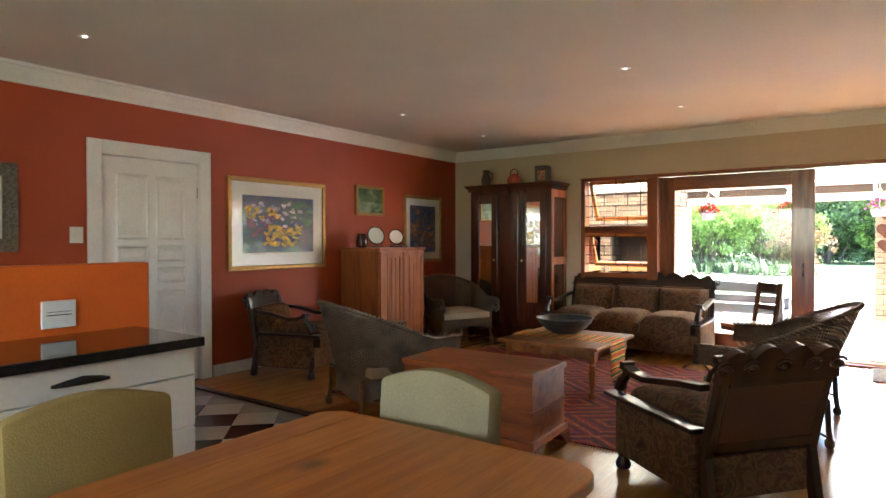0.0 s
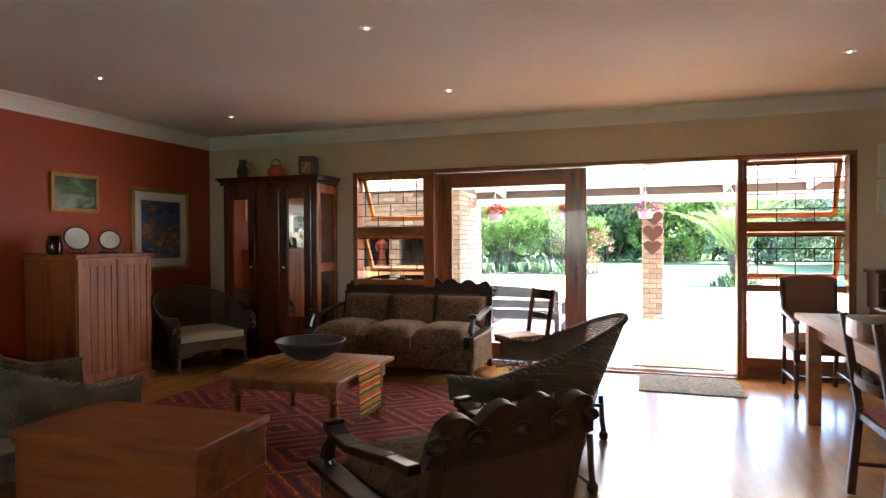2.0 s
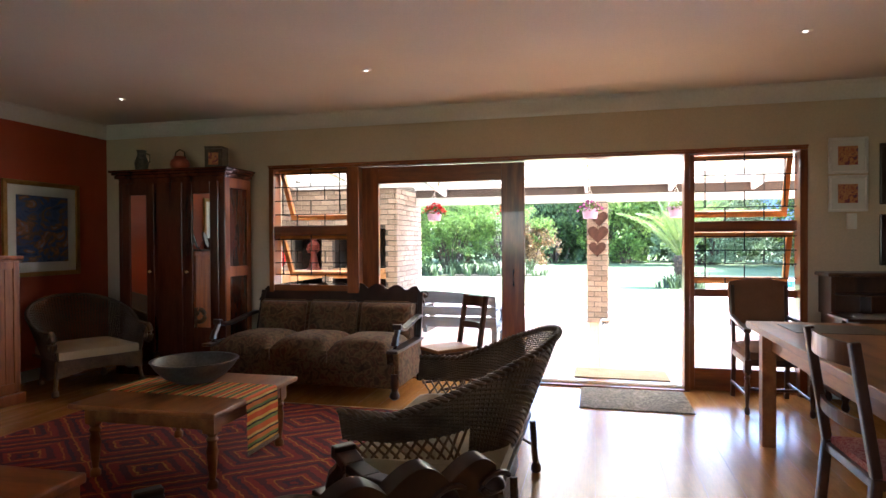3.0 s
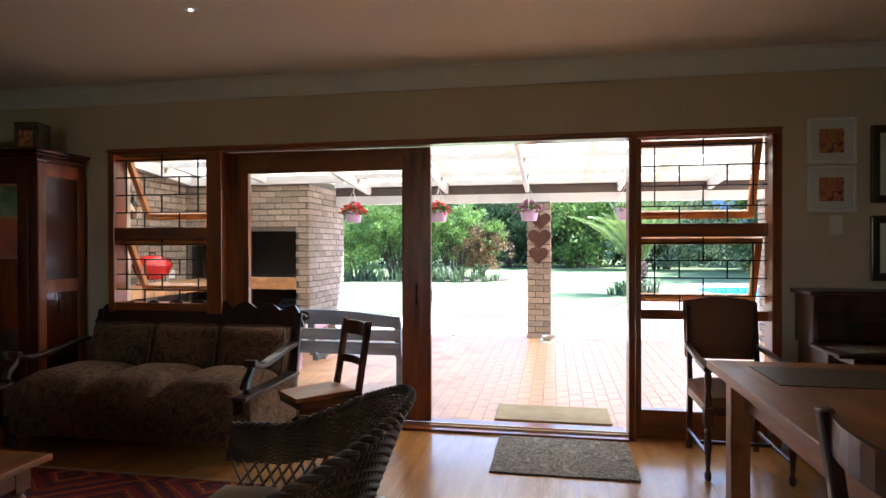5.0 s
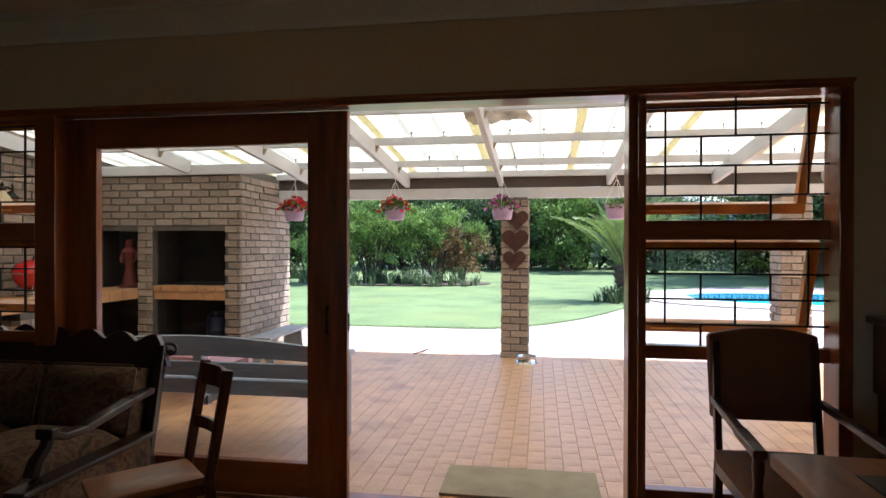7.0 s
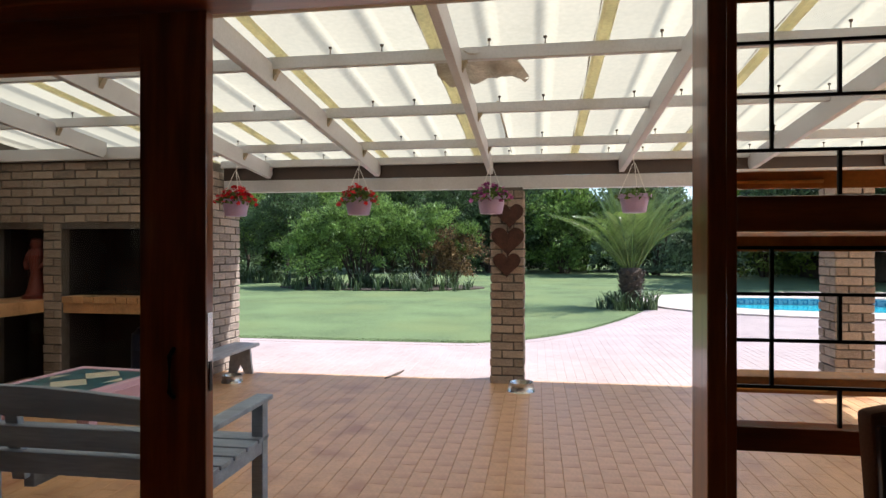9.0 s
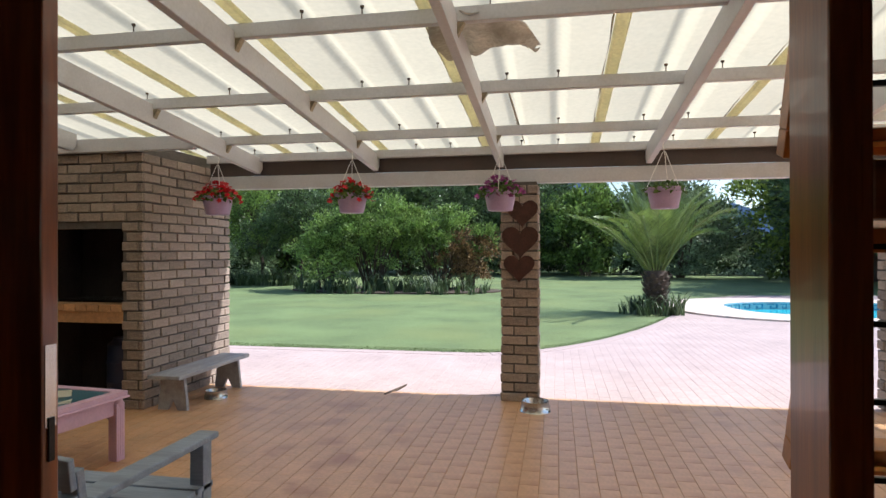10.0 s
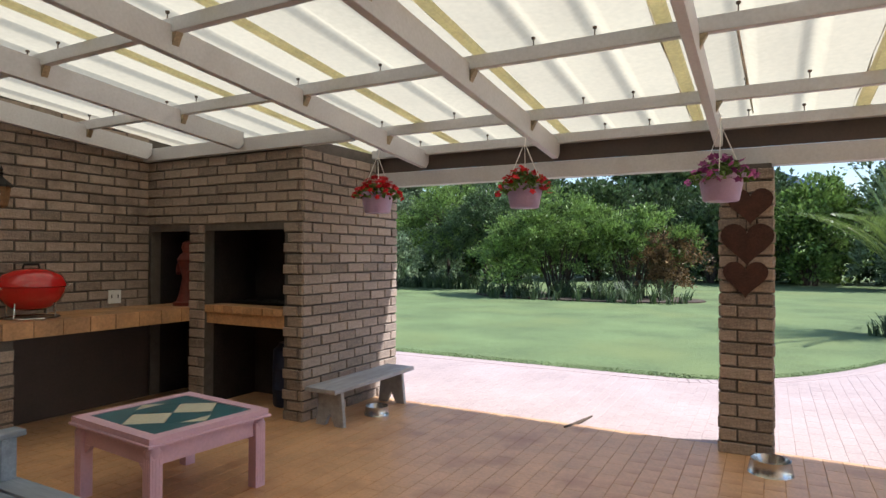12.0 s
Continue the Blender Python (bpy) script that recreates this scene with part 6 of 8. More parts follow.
p = thing("plastic_drum", pose(-3.36, 11.42, 0), "dark blue plastic drum under the fireplace", "drum")
solid("body", lambda bm: lathe(bm, [(0.15, 0), (0.16, 0.02), (0.165, 0.15), (0.17, 0.16), (0.165, 0.17), (0.165, 0.33), (0.17, 0.34), (0.165, 0.35), (0.16, 0.50), (0.12, 0.53), (0.11, 0.56), (0.1, 0.56)], 24), M_DARKBLUE, p, smooth=True)

# side wall and tiled counter
sidewall = setting("wall_terrace_west", [(-4.98, -4.792, YO + 0.013, HY1, 0, 2.62)], M_MORTAR, "brick side wall of the terrace")
counter = thing("terrace_counter", pose(0, 0, 0), "built-in brick counter topped with orange clay tiles", "counter")
KCX, KCZ = -4.19, 0.865
boxes("slab", [(-4.788, KCX - 0.014, 8.25, HY0 + 0.39, 0.75, KCZ - 0.014)], M_MORTAR, counter, "concrete slab")
for k in range(14):
    y0 = 8.25 + k * 0.205
    y1 = min(y0 + 0.20, HY0 - 0.004)
    if y1 - y0 > 0.03:
        boxes("edge_tile", [(KCX - 0.012, KCX, y0, y1, 0.745, KCZ)], M_CREAMTILE, counter, "", 0.003)
        for x0, x1 in ((-4.785, -4.49), (-4.485, KCX - 0.0125)):
            boxes("top_tile", [(x0, x1, y0, y1, KCZ - 0.0135, KCZ)], M_CREAMTILE, counter, "", 0.003)
# Dark panel added to paint the deep shade under the counter.
boxes("under_board", [(-4.768, -4.752, 8.27, HY0 - 0.01, 0.003, 0.748)], M_DARKBROWN, counter, "dark panel painting in the shade under the counter")
boxes("niche_tile", [(NX0 + 0.002, NX1 - 0.002, HY0 + 0.002, HY0 + 0.38, KCZ - 0.0135, KCZ)], M_CREAMTILE, counter, "", 0.003)

p = thing("power_socket", pose(-4.776, 10.66, 0.96), "white weatherproof power socket on the brick wall", "power socket")
boxes("plate", [(0, 0.014, -0.06, 0.06, -0.06, 0.06)], M_PLASTIC, p, bevel=0.004)
boxes("slots", [(0.0141, 0.0146, -0.035, -0.025, -0.01, 0.02), (0.0141, 0.0146, 0.025, 0.035, -0.01, 0.02)], M_IRON, p)

# red kettle grill on the counter
p = thing("kettle_grill", pose(-4.44, 9.79, KCZ) @ Matrix.Diagonal((1, 1, 1.2, 1)), "round red enamel table-top kettle grill on wire legs", "grill")
solid("base_bowl", lambda bm: lathe(bm, [(0.10, 0.055), (0.15, 0.075), (0.205, 0.13), (0.225, 0.185), (0.228, 0.195), (0.215, 0.195), (0.19, 0.14), (0.12, 0.09)], 32), M_REDENAMEL, p, smooth=True)
solid("lid", lambda bm: lathe(bm, [(0.225, 0.197), (0.234, 0.20), (0.23, 0.215), (0.20, 0.265), (0.13, 0.30), (0.05, 0.312), (0.01, 0.314)], 32), M_REDENAMEL, p, "domed red lid", smooth=True)
solid("lid_handle", lambda bm: tube(bm, [(0, -0.06, 0.305), (0, -0.05, 0.335), (0, 0.05, 0.335), (0, 0.06, 0.305)], 0.008, 8), M_IRON, p, smooth=True)
for s in (-1, 1):
    solid("side_handle", lambda bm: tube(bm, [(-0.05, s * 0.22, 0.19), (-0.05, s * 0.26, 0.20), (0.05, s * 0.26, 0.20), (0.05, s * 0.22, 0.19)], 0.006, 6), M_CHROME, p, smooth=True)
solid("wire_stand", lambda bm: [tube(bm, [(0.17 * math.cos(a), 0.17 * math.sin(a), 0.10), (0.185 * math.cos(a), 0.185 * math.sin(a), 0.004)], 0.005, 6) for a in (0.5, 2.1, 3.7, 5.2)] + [tube(bm, [(0.185 * math.cos(a), 0.185 * math.sin(a), 0.006) for a in [i * math.pi / 12 for i in range(25)]], 0.005, 6)], M_CHROME, p, "thin wire legs and ring", smooth=True)

# carved red wooden ornament in the niche, one plain shape
p = solid("wooden_figure", lambda bm: (lathe(bm, [(0.13, 0), (0.13, 0.03), (0.10, 0.04), (0.075, 0.12), (0.05, 0.26), (0.07, 0.36), (0.10, 0.43), (0.075, 0.47), (0.045, 0.50), (0.06, 0.54), (0.05, 0.59), (0.02, 0.61)], 16), [tube(bm, [(s * 0.09, 0, 0.44), (s * 0.11, -0.02, 0.36), (s * 0.07, -0.05, 0.30)], 0.022, 8) for s in (-1, 1)]), M_REDPAINT, None, smooth=True, m=pose(-4.42, HY0 + 0.16, KCZ))
tagged(p, "red painted carved wooden figure in the niche", "ornament")

# wall lamp
p = thing("wall_lamp", pose(-4.774, 9.55, 1.86), "black iron wall lantern on the brick wall", "wall lamp")
solid("bracket", lambda bm: (box(bm, 0, 0.015, -0.04, 0.04, -0.09, 0.09), tube(bm, [(0.01, 0, -0.03), (0.09, 0, -0.05), (0.15, 0, 0.0), (0.16, 0, 0.06)], 0.009, 8)), M_IRON, p, smooth=True)
solid("finial", lambda bm: lathe(bm, [(0.03, 0), (0.034, 0.02), (0.012, 0.04), (0.018, 0.06), (0.004, 0.085)], 14, (0.16, 0, 0.06)), M_IRON, p, smooth=True)
solid("shade", lambda bm: lathe(bm, [(0.095, -0.14), (0.10, -0.13), (0.06, -0.05), (0.02, 0.0), (0.015, 0.0), (0.05, -0.05), (0.088, -0.13)], 24, (0.16, 0, 0.055)), M_CUSHION, p, "pale glass shade", smooth=True)

# pink table with tiled top
PT = pose(-2.57, 9.58, 0, 0, 0, -5)
t = thing("tiled_table", PT, "low pink wooden table with teal and ivory tiled top", "coffee table")
PW, PD, PZ = 0.76, 0.73, 0.45
for _b in [(-PW / 2, PW / 2, -PD / 2, -PD / 2 + 0.065, PZ - 0.03, PZ), (-PW / 2, PW / 2, PD / 2 - 0.065, PD / 2, PZ - 0.03, PZ), (-PW / 2, -PW / 2 + 0.065, -PD / 2 + 0.065, PD / 2 - 0.065, PZ - 0.03, PZ), (PW / 2 - 0.065, PW / 2, -PD / 2 + 0.065, PD / 2 - 0.065, PZ - 0.03, PZ)]:
    boxes("top_border", [_b], M_PINK, t, "pink painted border")
boxes("top_edge", [(-PW / 2 - 0.012, PW / 2 + 0.012, -PD / 2 - 0.012, PD / 2 + 0.012, PZ - 0.046, PZ - 0.031)], M_PINK, t, bevel=0.005)
IX, IY = PW / 2 - 0.07, PD / 2 - 0.07


def tile_piece(pts, material):
    c = (sum(q[0] for q in pts) / len(pts), sum(q[1] for q in pts) / len(pts))
    out = [(c[0] + (q[0] - c[0]) * 0.975, c[1] + (q[1] - c[1]) * 0.975) for q in pts]
    solid("tile", lambda bm: slab(bm, out, "z", PZ - 0.03, PZ - 0.003), material, t)


for a, b, c, e in (((-IX, -IY), (0, -IY), (-IX, 0), 0), ((IX, -IY), (IX, 0), (0, -IY), 0), ((IX, IY), (0, IY), (IX, 0), 0), ((-IX, IY), (-IX, 0), (0, IY), 0)):
    tile_piece([a, b, c], M_TEAL)
tile_piece([(0, -IY), (IX * 0.5, -IY * 0.5), (0, 0), (-IX * 0.5, -IY * 0.5)], M_IVORY)
tile_piece([(0, IY), (-IX * 0.5, IY * 0.5), (0, 0), (IX * 0.5, IY * 0.5)], M_IVORY)
tile_piece([(IX, 0), (IX * 0.5, IY * 0.5), (0, 0), (IX * 0.5, -IY * 0.5)], M_TEAL)
tile_piece([(-IX, 0), (-IX * 0.5, -IY * 0.5), (0, 0), (-IX * 0.5, IY * 0.5)], M_TEAL)
for sx, sy in ((-1, 0), (1, 0)):
    pts = [(sx * IX * 0.98, sy), (sx * IX * 0.72, 0.09), (sx * IX * 0.72, -0.09)]
    solid("tile", lambda bm: slab(bm, pts if sx < 0 else pts[::-1], "z", PZ - 0.0029, PZ - 0.001), M_IVORY, t)
boxes("tile_bed", [(-IX - 0.004, IX + 0.004, -IY - 0.004, IY + 0.004, PZ - 0.0308, PZ - 0.008)], M_GROUT, t)
for _b in [(-PW / 2 + 0.05, PW / 2 - 0.05, -PD / 2 + 0.035, -PD / 2 + 0.06, 0.30, PZ - 0.047), (-PW / 2 + 0.05, PW / 2 - 0.05, PD / 2 - 0.06, PD / 2 - 0.035, 0.30, PZ - 0.047), (-PW / 2 + 0.035, -PW / 2 + 0.06, -PD / 2 + 0.06, PD / 2 - 0.06, 0.30, PZ - 0.047), (PW / 2 - 0.06, PW / 2 - 0.035, -PD / 2 + 0.06, PD / 2 - 0.06, 0.30, PZ - 0.047)]:
    boxes("apron", [_b], M_PINK, t, bevel=0.003)
for sx in (-1, 1):
    for sy in (-1, 1):
        x, y = sx * (PW / 2 - 0.045), sy * (PD / 2 - 0.045)
        l = boxes("leg", [(x - 0.034, x + 0.034, y - 0.034, y + 0.034, 0, PZ - 0.075)], M_PINK, t, "fluted square pink leg", 0.004)
        for d in (-0.018, 0, 0.018):
            boxes("flute", [(x + d - 0.004, x + d + 0.004, y + sy * 0.034 - 0.002, y + sy * 0.034 + 0.002, 0.03, 0.34)], M_PINK, l)
            boxes("flute", [(x + sx * 0.034 - 0.002, x + sx * 0.034 + 0.002, y + d - 0.004, y + d + 0.004, 0.03, 0.34)], M_PINK, l)
        solid("corner_ball", lambda bm: lathe(bm, [(0.01, -0.036), (0.03, -0.026), (0.04, 0), (0.03, 0.026), (0.012, 0.034)], 16, (x + sx * 0.004, y + sy * 0.004, PZ - 0.082)), M_PINK, t, "round pink corner knob", smooth=True)
        solid("corner_bracket", lambda bm: slab(bm, [(x - sx * 0.034, 0.30), (x - sx * 0.10, 0.30), (x - sx * 0.075, 0.275), (x - sx * 0.034, 0.25)], "y", y - 0.012, y + 0.012), M_PINK, t)

# low plank bench against the fireplace's side
t = thing("plank_bench", pose(-2.62, 11.50, 0), "low weathered grey wooden plank bench", "bench")
boxes("plank", [(-0.15, 0.15, -0.58, 0.58, 0.285, 0.32)], M_BENCHG, t, bevel=0.006)
for s in (-1, 1):
    solid("trestle_leg", lambda bm: slab(bm, [(-0.11, 0.284), (-0.14, 0.0), (-0.05, 0.0), (0.0, 0.10), (0.05, 0.0), (0.14, 0.0), (0.11, 0.284)], "y", s * 0.44 - 0.018, s * 0.44 + 0.018), M_BENCHG, t, bevel=0.004)


def dog_bowl(m, r, h):
    p = thing("steel_bowl", m, "round stainless steel pet bowl on the paving", "pet bowl", "pet bowls")
    solid("dish", lambda bm: lathe(bm, [(r, 0), (r * 0.97, 0.004), (r * 0.84, h), (r * 0.86, h + 0.006), (r * 0.80, h + 0.004), (r * 0.66, h * 0.35), (r * 0.2, h * 0.25)], 32), M_CHROME, p, smooth=True)
    return p


dog_bowl(pose(-2.50, 11.52, 0), 0.11, 0.07)
dog_bowl(pose(0.43, 11.58, 0), 0.135, 0.085)

# slatted garden bench with its back to the house
t = thing("garden_bench", pose(-1.57, 8.0, 0), "blue-grey painted slatted garden bench", "bench")
BW = 0.80


def arched(bm, z0, z1, rise):
    n = 16
    lo = [(-BW + 2 * BW * i / n, z0 + rise * math.sin(i / n * math.pi) * 0.4) for i in range(n + 1)]
    hi = [(-BW + 2 * BW * i / n, z1 + rise * math.sin(i / n * math.pi)) for i in range(n, -1, -1)]
    slab(bm, lo + hi, "y", -0.012, 0.012)


lean = pose(0, 0.02, 0, 8, 0, 0)
solid("top_slat", lambda bm: arched(bm, 0.668, 0.765, 0.055), M_BLUEGREY, t, bevel=0.004, m=lean)
for z in (0.556, 0.444):
    boxes("back_slat", [(-BW, BW, -0.012, 0.012, z, z + 0.094)], M_BLUEGREY, t, bevel=0.004, m=lean)
for k in range(5):
    boxes("seat_slat", [(-BW, BW, 0.06 + k * 0.121, 0.06 + k * 0.121 + 0.106, 0.405, 0.427)], M_BLUEGREY, t, bevel=0.004)
for x in (-BW + 0.03, 0.0, BW - 0.03):
    boxes("back_post", [(x - 0.03, x + 0.03, 0.0125, 0.045, 0.40, 0.72)], M_BLUEGREY, t, bevel=0.004, m=lean)
    boxes("seat_bearer", [(x - 0.025, x + 0.025, 0.03, 0.64, 0.345, 0.404)], M_BLUEGREY, t, bevel=0.004)
for x in (-BW + 0.03, BW - 0.03):
    boxes("rear_leg", [(x - 0.03, x + 0.03, 0.0, 0.05, 0, 0.41)], M_BLUEGREY, t, bevel=0.004)
    boxes("front_leg", [(x - 0.03, x + 0.03, 0.58, 0.64, 0, 0.595)], M_BLUEGREY, t, bevel=0.004)
    boxes("armrest", [(x - 0.045, x + 0.045, -0.02, 0.67, 0.596, 0.622)], M_BLUEGREY, t, bevel=0.006)

_m = boxes("coir_mat", [(0.04, 0.92, 7.66, 8.10, 0.0045, 0.022)], M_COIR, None, bevel=0.004)
tagged(_m, "pale coir mat on the paving outside the door", "door mat")

# wall lantern on the brick side wall
t = thing("wall_lantern", pose(-4.772, 9.66, 1.93), "black iron wall lantern on the brick wall", "wall lamp")
boxes("back_plate", [(0.0, 0.014, -0.045, 0.045, -0.11, 0.06)], M_IRON, t, bevel=0.005)
solid("arm", lambda bm: (tube(bm, [(0.012, 0, -0.02), (0.06, 0, 0.03), (0.12, 0, 0.028), (0.165, 0, 0.0)], 0.009, 8), tube(bm, [(0.012, 0, -0.08), (0.07, 0, -0.05), (0.165, 0, 0.0)], 0.007, 8)), M_IRON, t, smooth=True)
solid("finial", lambda bm: lathe(bm, [(0.012, -0.03), (0.012, 0.0), (0.02, 0.008), (0.008, 0.018), (0.015, 0.032), (0.004, 0.055), (0.001, 0.065)], 12, (0.165, 0, 0.01)), M_IRON, t, smooth=True)
solid("lantern_cap", lambda bm: lathe(bm, [(0.012, 0.0), (0.03, -0.02), (0.075, -0.06), (0.08, -0.075), (0.07, -0.078)], 6, (0.165, 0, -0.01)), M_IRON, t)
solid("lantern_glass", lambda bm: lathe(bm, [(0.062, -0.08), (0.045, -0.22), (0.02, -0.235), (0.002, -0.24)], 6, (0.165, 0, -0.008)), M_CANE, t, "smoky brown lantern glass")

TWA, TWB = (-0.99, 11.91, 0.004), (-0.89, 12.35, 0.004)
_t = solid("twig", lambda bm: tube(bm, [TWA, ((TWA[0] + TWB[0]) / 2 + 0.015, (TWA[1] + TWB[1]) / 2, 0.006), TWB], [0.012, 0.014, 0.008], 6), M_BARK, None, smooth=True)
tagged(_t, "short dry brown twig lying on the pink paving", "twig")

# ---- hanging pots ----


def petals(bm, n, r, h, size, seed, droop=0.0):
    rnd = random.Random(seed)
    for _ in range(n):
        a, q = rnd.uniform(0, 2 * math.pi), rnd.random() ** 0.6 * r
        z = h * (1 - (q / r) ** 2) * rnd.uniform(0.5, 1.0) - droop * (q / r) ** 3 * rnd.random()
        c = Vector((q * math.cos(a), q * math.sin(a), z))
        rot = Euler((rnd.uniform(-1, 1), rnd.uniform(-1, 1), rnd.uniform(0, 6.3)))
        k = 5
        mid = bm.verts.new(c + rot.to_matrix() @ Vector((0, 0, -size * 0.2)))
        ring = [bm.verts.new(c + rot.to_matrix() @ Vector((size * (0.6 + 0.4 * (j % 2)) * math.cos(j * math.pi / k), size * (0.6 + 0.4 * (j % 2)) * math.sin(j * math.pi / k), 0))) for j in range(2 * k)]
        for j in range(2 * k):
            bm.faces.new((mid, ring[j], ring[(j + 1) % (2 * k)]))


def blades(bm, n, r, h, size, seed):
    rnd = random.Random(seed)
    for _ in range(n):
        a, q = rnd.uniform(0, 2 * math.pi), rnd.random() ** 0.5 * r
        c = Vector((q * math.cos(a), q * math.sin(a), h * (1 - (q / r) ** 2) * rnd.random()))
        rot = Euler((rnd.uniform(-1.2, 1.2), rnd.uniform(-1.2, 1.2), rnd.uniform(0, 6.3))).to_matrix()
        v = [bm.verts.new(c + rot @ Vector(p)) for p in ((-size * 0.1, 0, 0), (-size * 0.4, size * 0.5, 0.01), (0, size, 0), (size * 0.4, size * 0.5, 0.01))]
        bm.faces.new(v)


def hanging_pot(x, y, z, label, flower, n, seed, droop=0.0):
    t = thing("hanging_pot", pose(x, y, z, 0, 0, seed * 40), label, "hanging pot", "hanging flower pots")
    solid("pot", lambda bm: lathe(bm, [(0.092, 0), (0.10, 0.006), (0.124, 0.128), (0.143, 0.131), (0.146, 0.158), (0.132, 0.158), (0.118, 0.11), (0.02, 0.11)], 28), M_LILAC, t, "lilac plastic pot", smooth=True)
    top = roof_z(y) - 0.16 - z
    solid("hanger", lambda bm: [tube(bm, [(0.138 * math.cos(a), 0.138 * math.sin(a), 0.15), (0.01 * math.cos(a), 0.01 * math.sin(a), 0.14 + (top - 0.14) * 0.8)], 0.003, 5) for a in (0.5, 2.6, 4.7)] + [tube(bm, [(0, 0, 0.14 + (top - 0.14) * 0.79), (0.012, 0, top - 0.02), (0, 0, top + 0.012)], 0.004, 5)], M_PLASTIC, t, "thin white plastic hanger")
    solid("foliage", lambda bm: blades(bm, 380 if flower else 120, 0.155, 0.12 if flower else 0.07, 0.045, seed), M_POTLEAF, t, "green foliage", m=pose(0, 0, 0.13))
    if flower:
        solid("blossom", lambda bm: petals(bm, n, 0.20, 0.15, 0.027, seed + 5, droop), flower, t, "cluster of small flowers", m=pose(0, 0, 0.15))
    return t


hanging_pot(-2.30, 11.22, 1.68, "lilac hanging pot with bright red flowers", M_REDPETAL, 90, 1, 0.05)
hanging_pot(-1.07, 11.22, 1.68, "lilac hanging pot with trailing red flowers", M_REDPETAL, 80, 2, 0.12)
hanging_pot(0.17, 11.22, 1.68, "lilac hanging pot with purple flowers", M_PURPLEPETAL, 80, 3, 0.05)
hanging_pot(1.42, 11.22, 1.68, "lilac hanging pot with sparse green leaves", None, 0, 4)

# ---- pillars ----
PILLARS = []
for x0 in (0.12, 3.33):
    pl = thing("brick_pillar", pose(0, 0, 0), "square brick pillar holding up the terrace roof", "pillar", "terrace pillars")
    boxes("mortar_core", [(x0 + 0.012, x0 + 0.318, 11.882, 12.188, 0, 1.984)], M_MORTAR, pl)
    PILLARS.append((pl, x0))


def heart(bm, w, z):
    out = []
    for k in range(36):
        a = k / 36 * 2 * math.pi
        out.append((w * 0.031 * 16 * math.sin(a) ** 3, z + w * 0.031 * (13 * math.cos(a) - 5 * math.cos(2 * a) - 2 * math.cos(3 * a) - math.cos(4 * a))))
    slab(bm, out, "y", -0.022, 0.0)


t = thing("heart_hanging", pose(0.285, 11.868, 0), "three rusty hearts hung in a row on the pillar", "wall ornament")
for z, w, dx in ((1.71, 0.28, 0.025), (1.455, 0.33, 0.005), (1.215, 0.28, -0.005)):
    solid("heart", lambda bm: heart(bm, w, z), M_RUST, t, "rusty heart", 0.004, m=pose(dx, 0, 0))
solid("wire", lambda bm: rod(bm, (0, -0.012, 1.12), (0, -0.012, 1.95), 0.003, n=5), M_IRON, t)

# ---- garden ----


def leaves(bm, n, shape, size, seed, aspect=0.55):
    """Small folded leaves scattered by shape(rnd) -> place, outward direction."""
    rnd = random.Random(seed)
    for _ in range(n):
        c, d = shape(rnd)
        s = size * rnd.uniform(0.6, 1.35)
        d = (d + Vector((rnd.uniform(-1, 1), rnd.uniform(-1, 1), rnd.uniform(-0.6, 1.1))) * 0.9).normalized()
        side = d.cross(Vector((rnd.uniform(-1, 1), rnd.uniform(-1, 1), rnd.uniform(-1, 1)))).normalized()
        up = side.cross(d) * 0.18
        v = [bm.verts.new(c), bm.verts.new(c + d * s * 0.5 + side * s * aspect * 0.5 + up * s), bm.verts.new(c + d * s), bm.verts.new(c + d * s * 0.5 - side * s * aspect * 0.5 + up * s)]
        bm.faces.new(v)


def crown_shape(w, d, h, z0, seed, lumps=14):
    """Leaf places on sprays that cover the skins of a heap of uneven clumps."""
    rnd = random.Random(seed)
    sprays = []
    for _ in range(lumps):
        a, q = rnd.uniform(0, 2 * math.pi), rnd.random() ** 0.5
        z = rnd.uniform(0.15, 0.92)
        k = math.sqrt(max(0.08, 1 - (z * 1.0) ** 2))
        c, rad = Vector((w / 2 * q * math.cos(a) * k, d / 2 * q * math.sin(a) * k, z0 + h * z * 0.88)), rnd.uniform(0.16, 0.32) * min(w, h * 1.3)
        for _ in range(11):
            v = Vector((rnd.gauss(0, 1), rnd.gauss(0, 1), rnd.gauss(0.25, 0.9))).normalized()
            sprays.append((c + v * rad * rnd.uniform(0.72, 1.05), v, rad * rnd.uniform(0.22, 0.42)))

    def f(r):
        c, o, rad = r.choice(sprays)
        v = Vector((r.gauss(0, 1), r.gauss(0, 1), r.gauss(0, 0.75)))
        p = c + v * rad * 0.55 + o * rad * 0.3
        if p.z < z0 * 0.8:
            p.z = z0 * 0.8 + r.random() * 0.2
        return p, (o + v * 0.5 + Vector((0, 0, 0.3))).normalized()
    return f


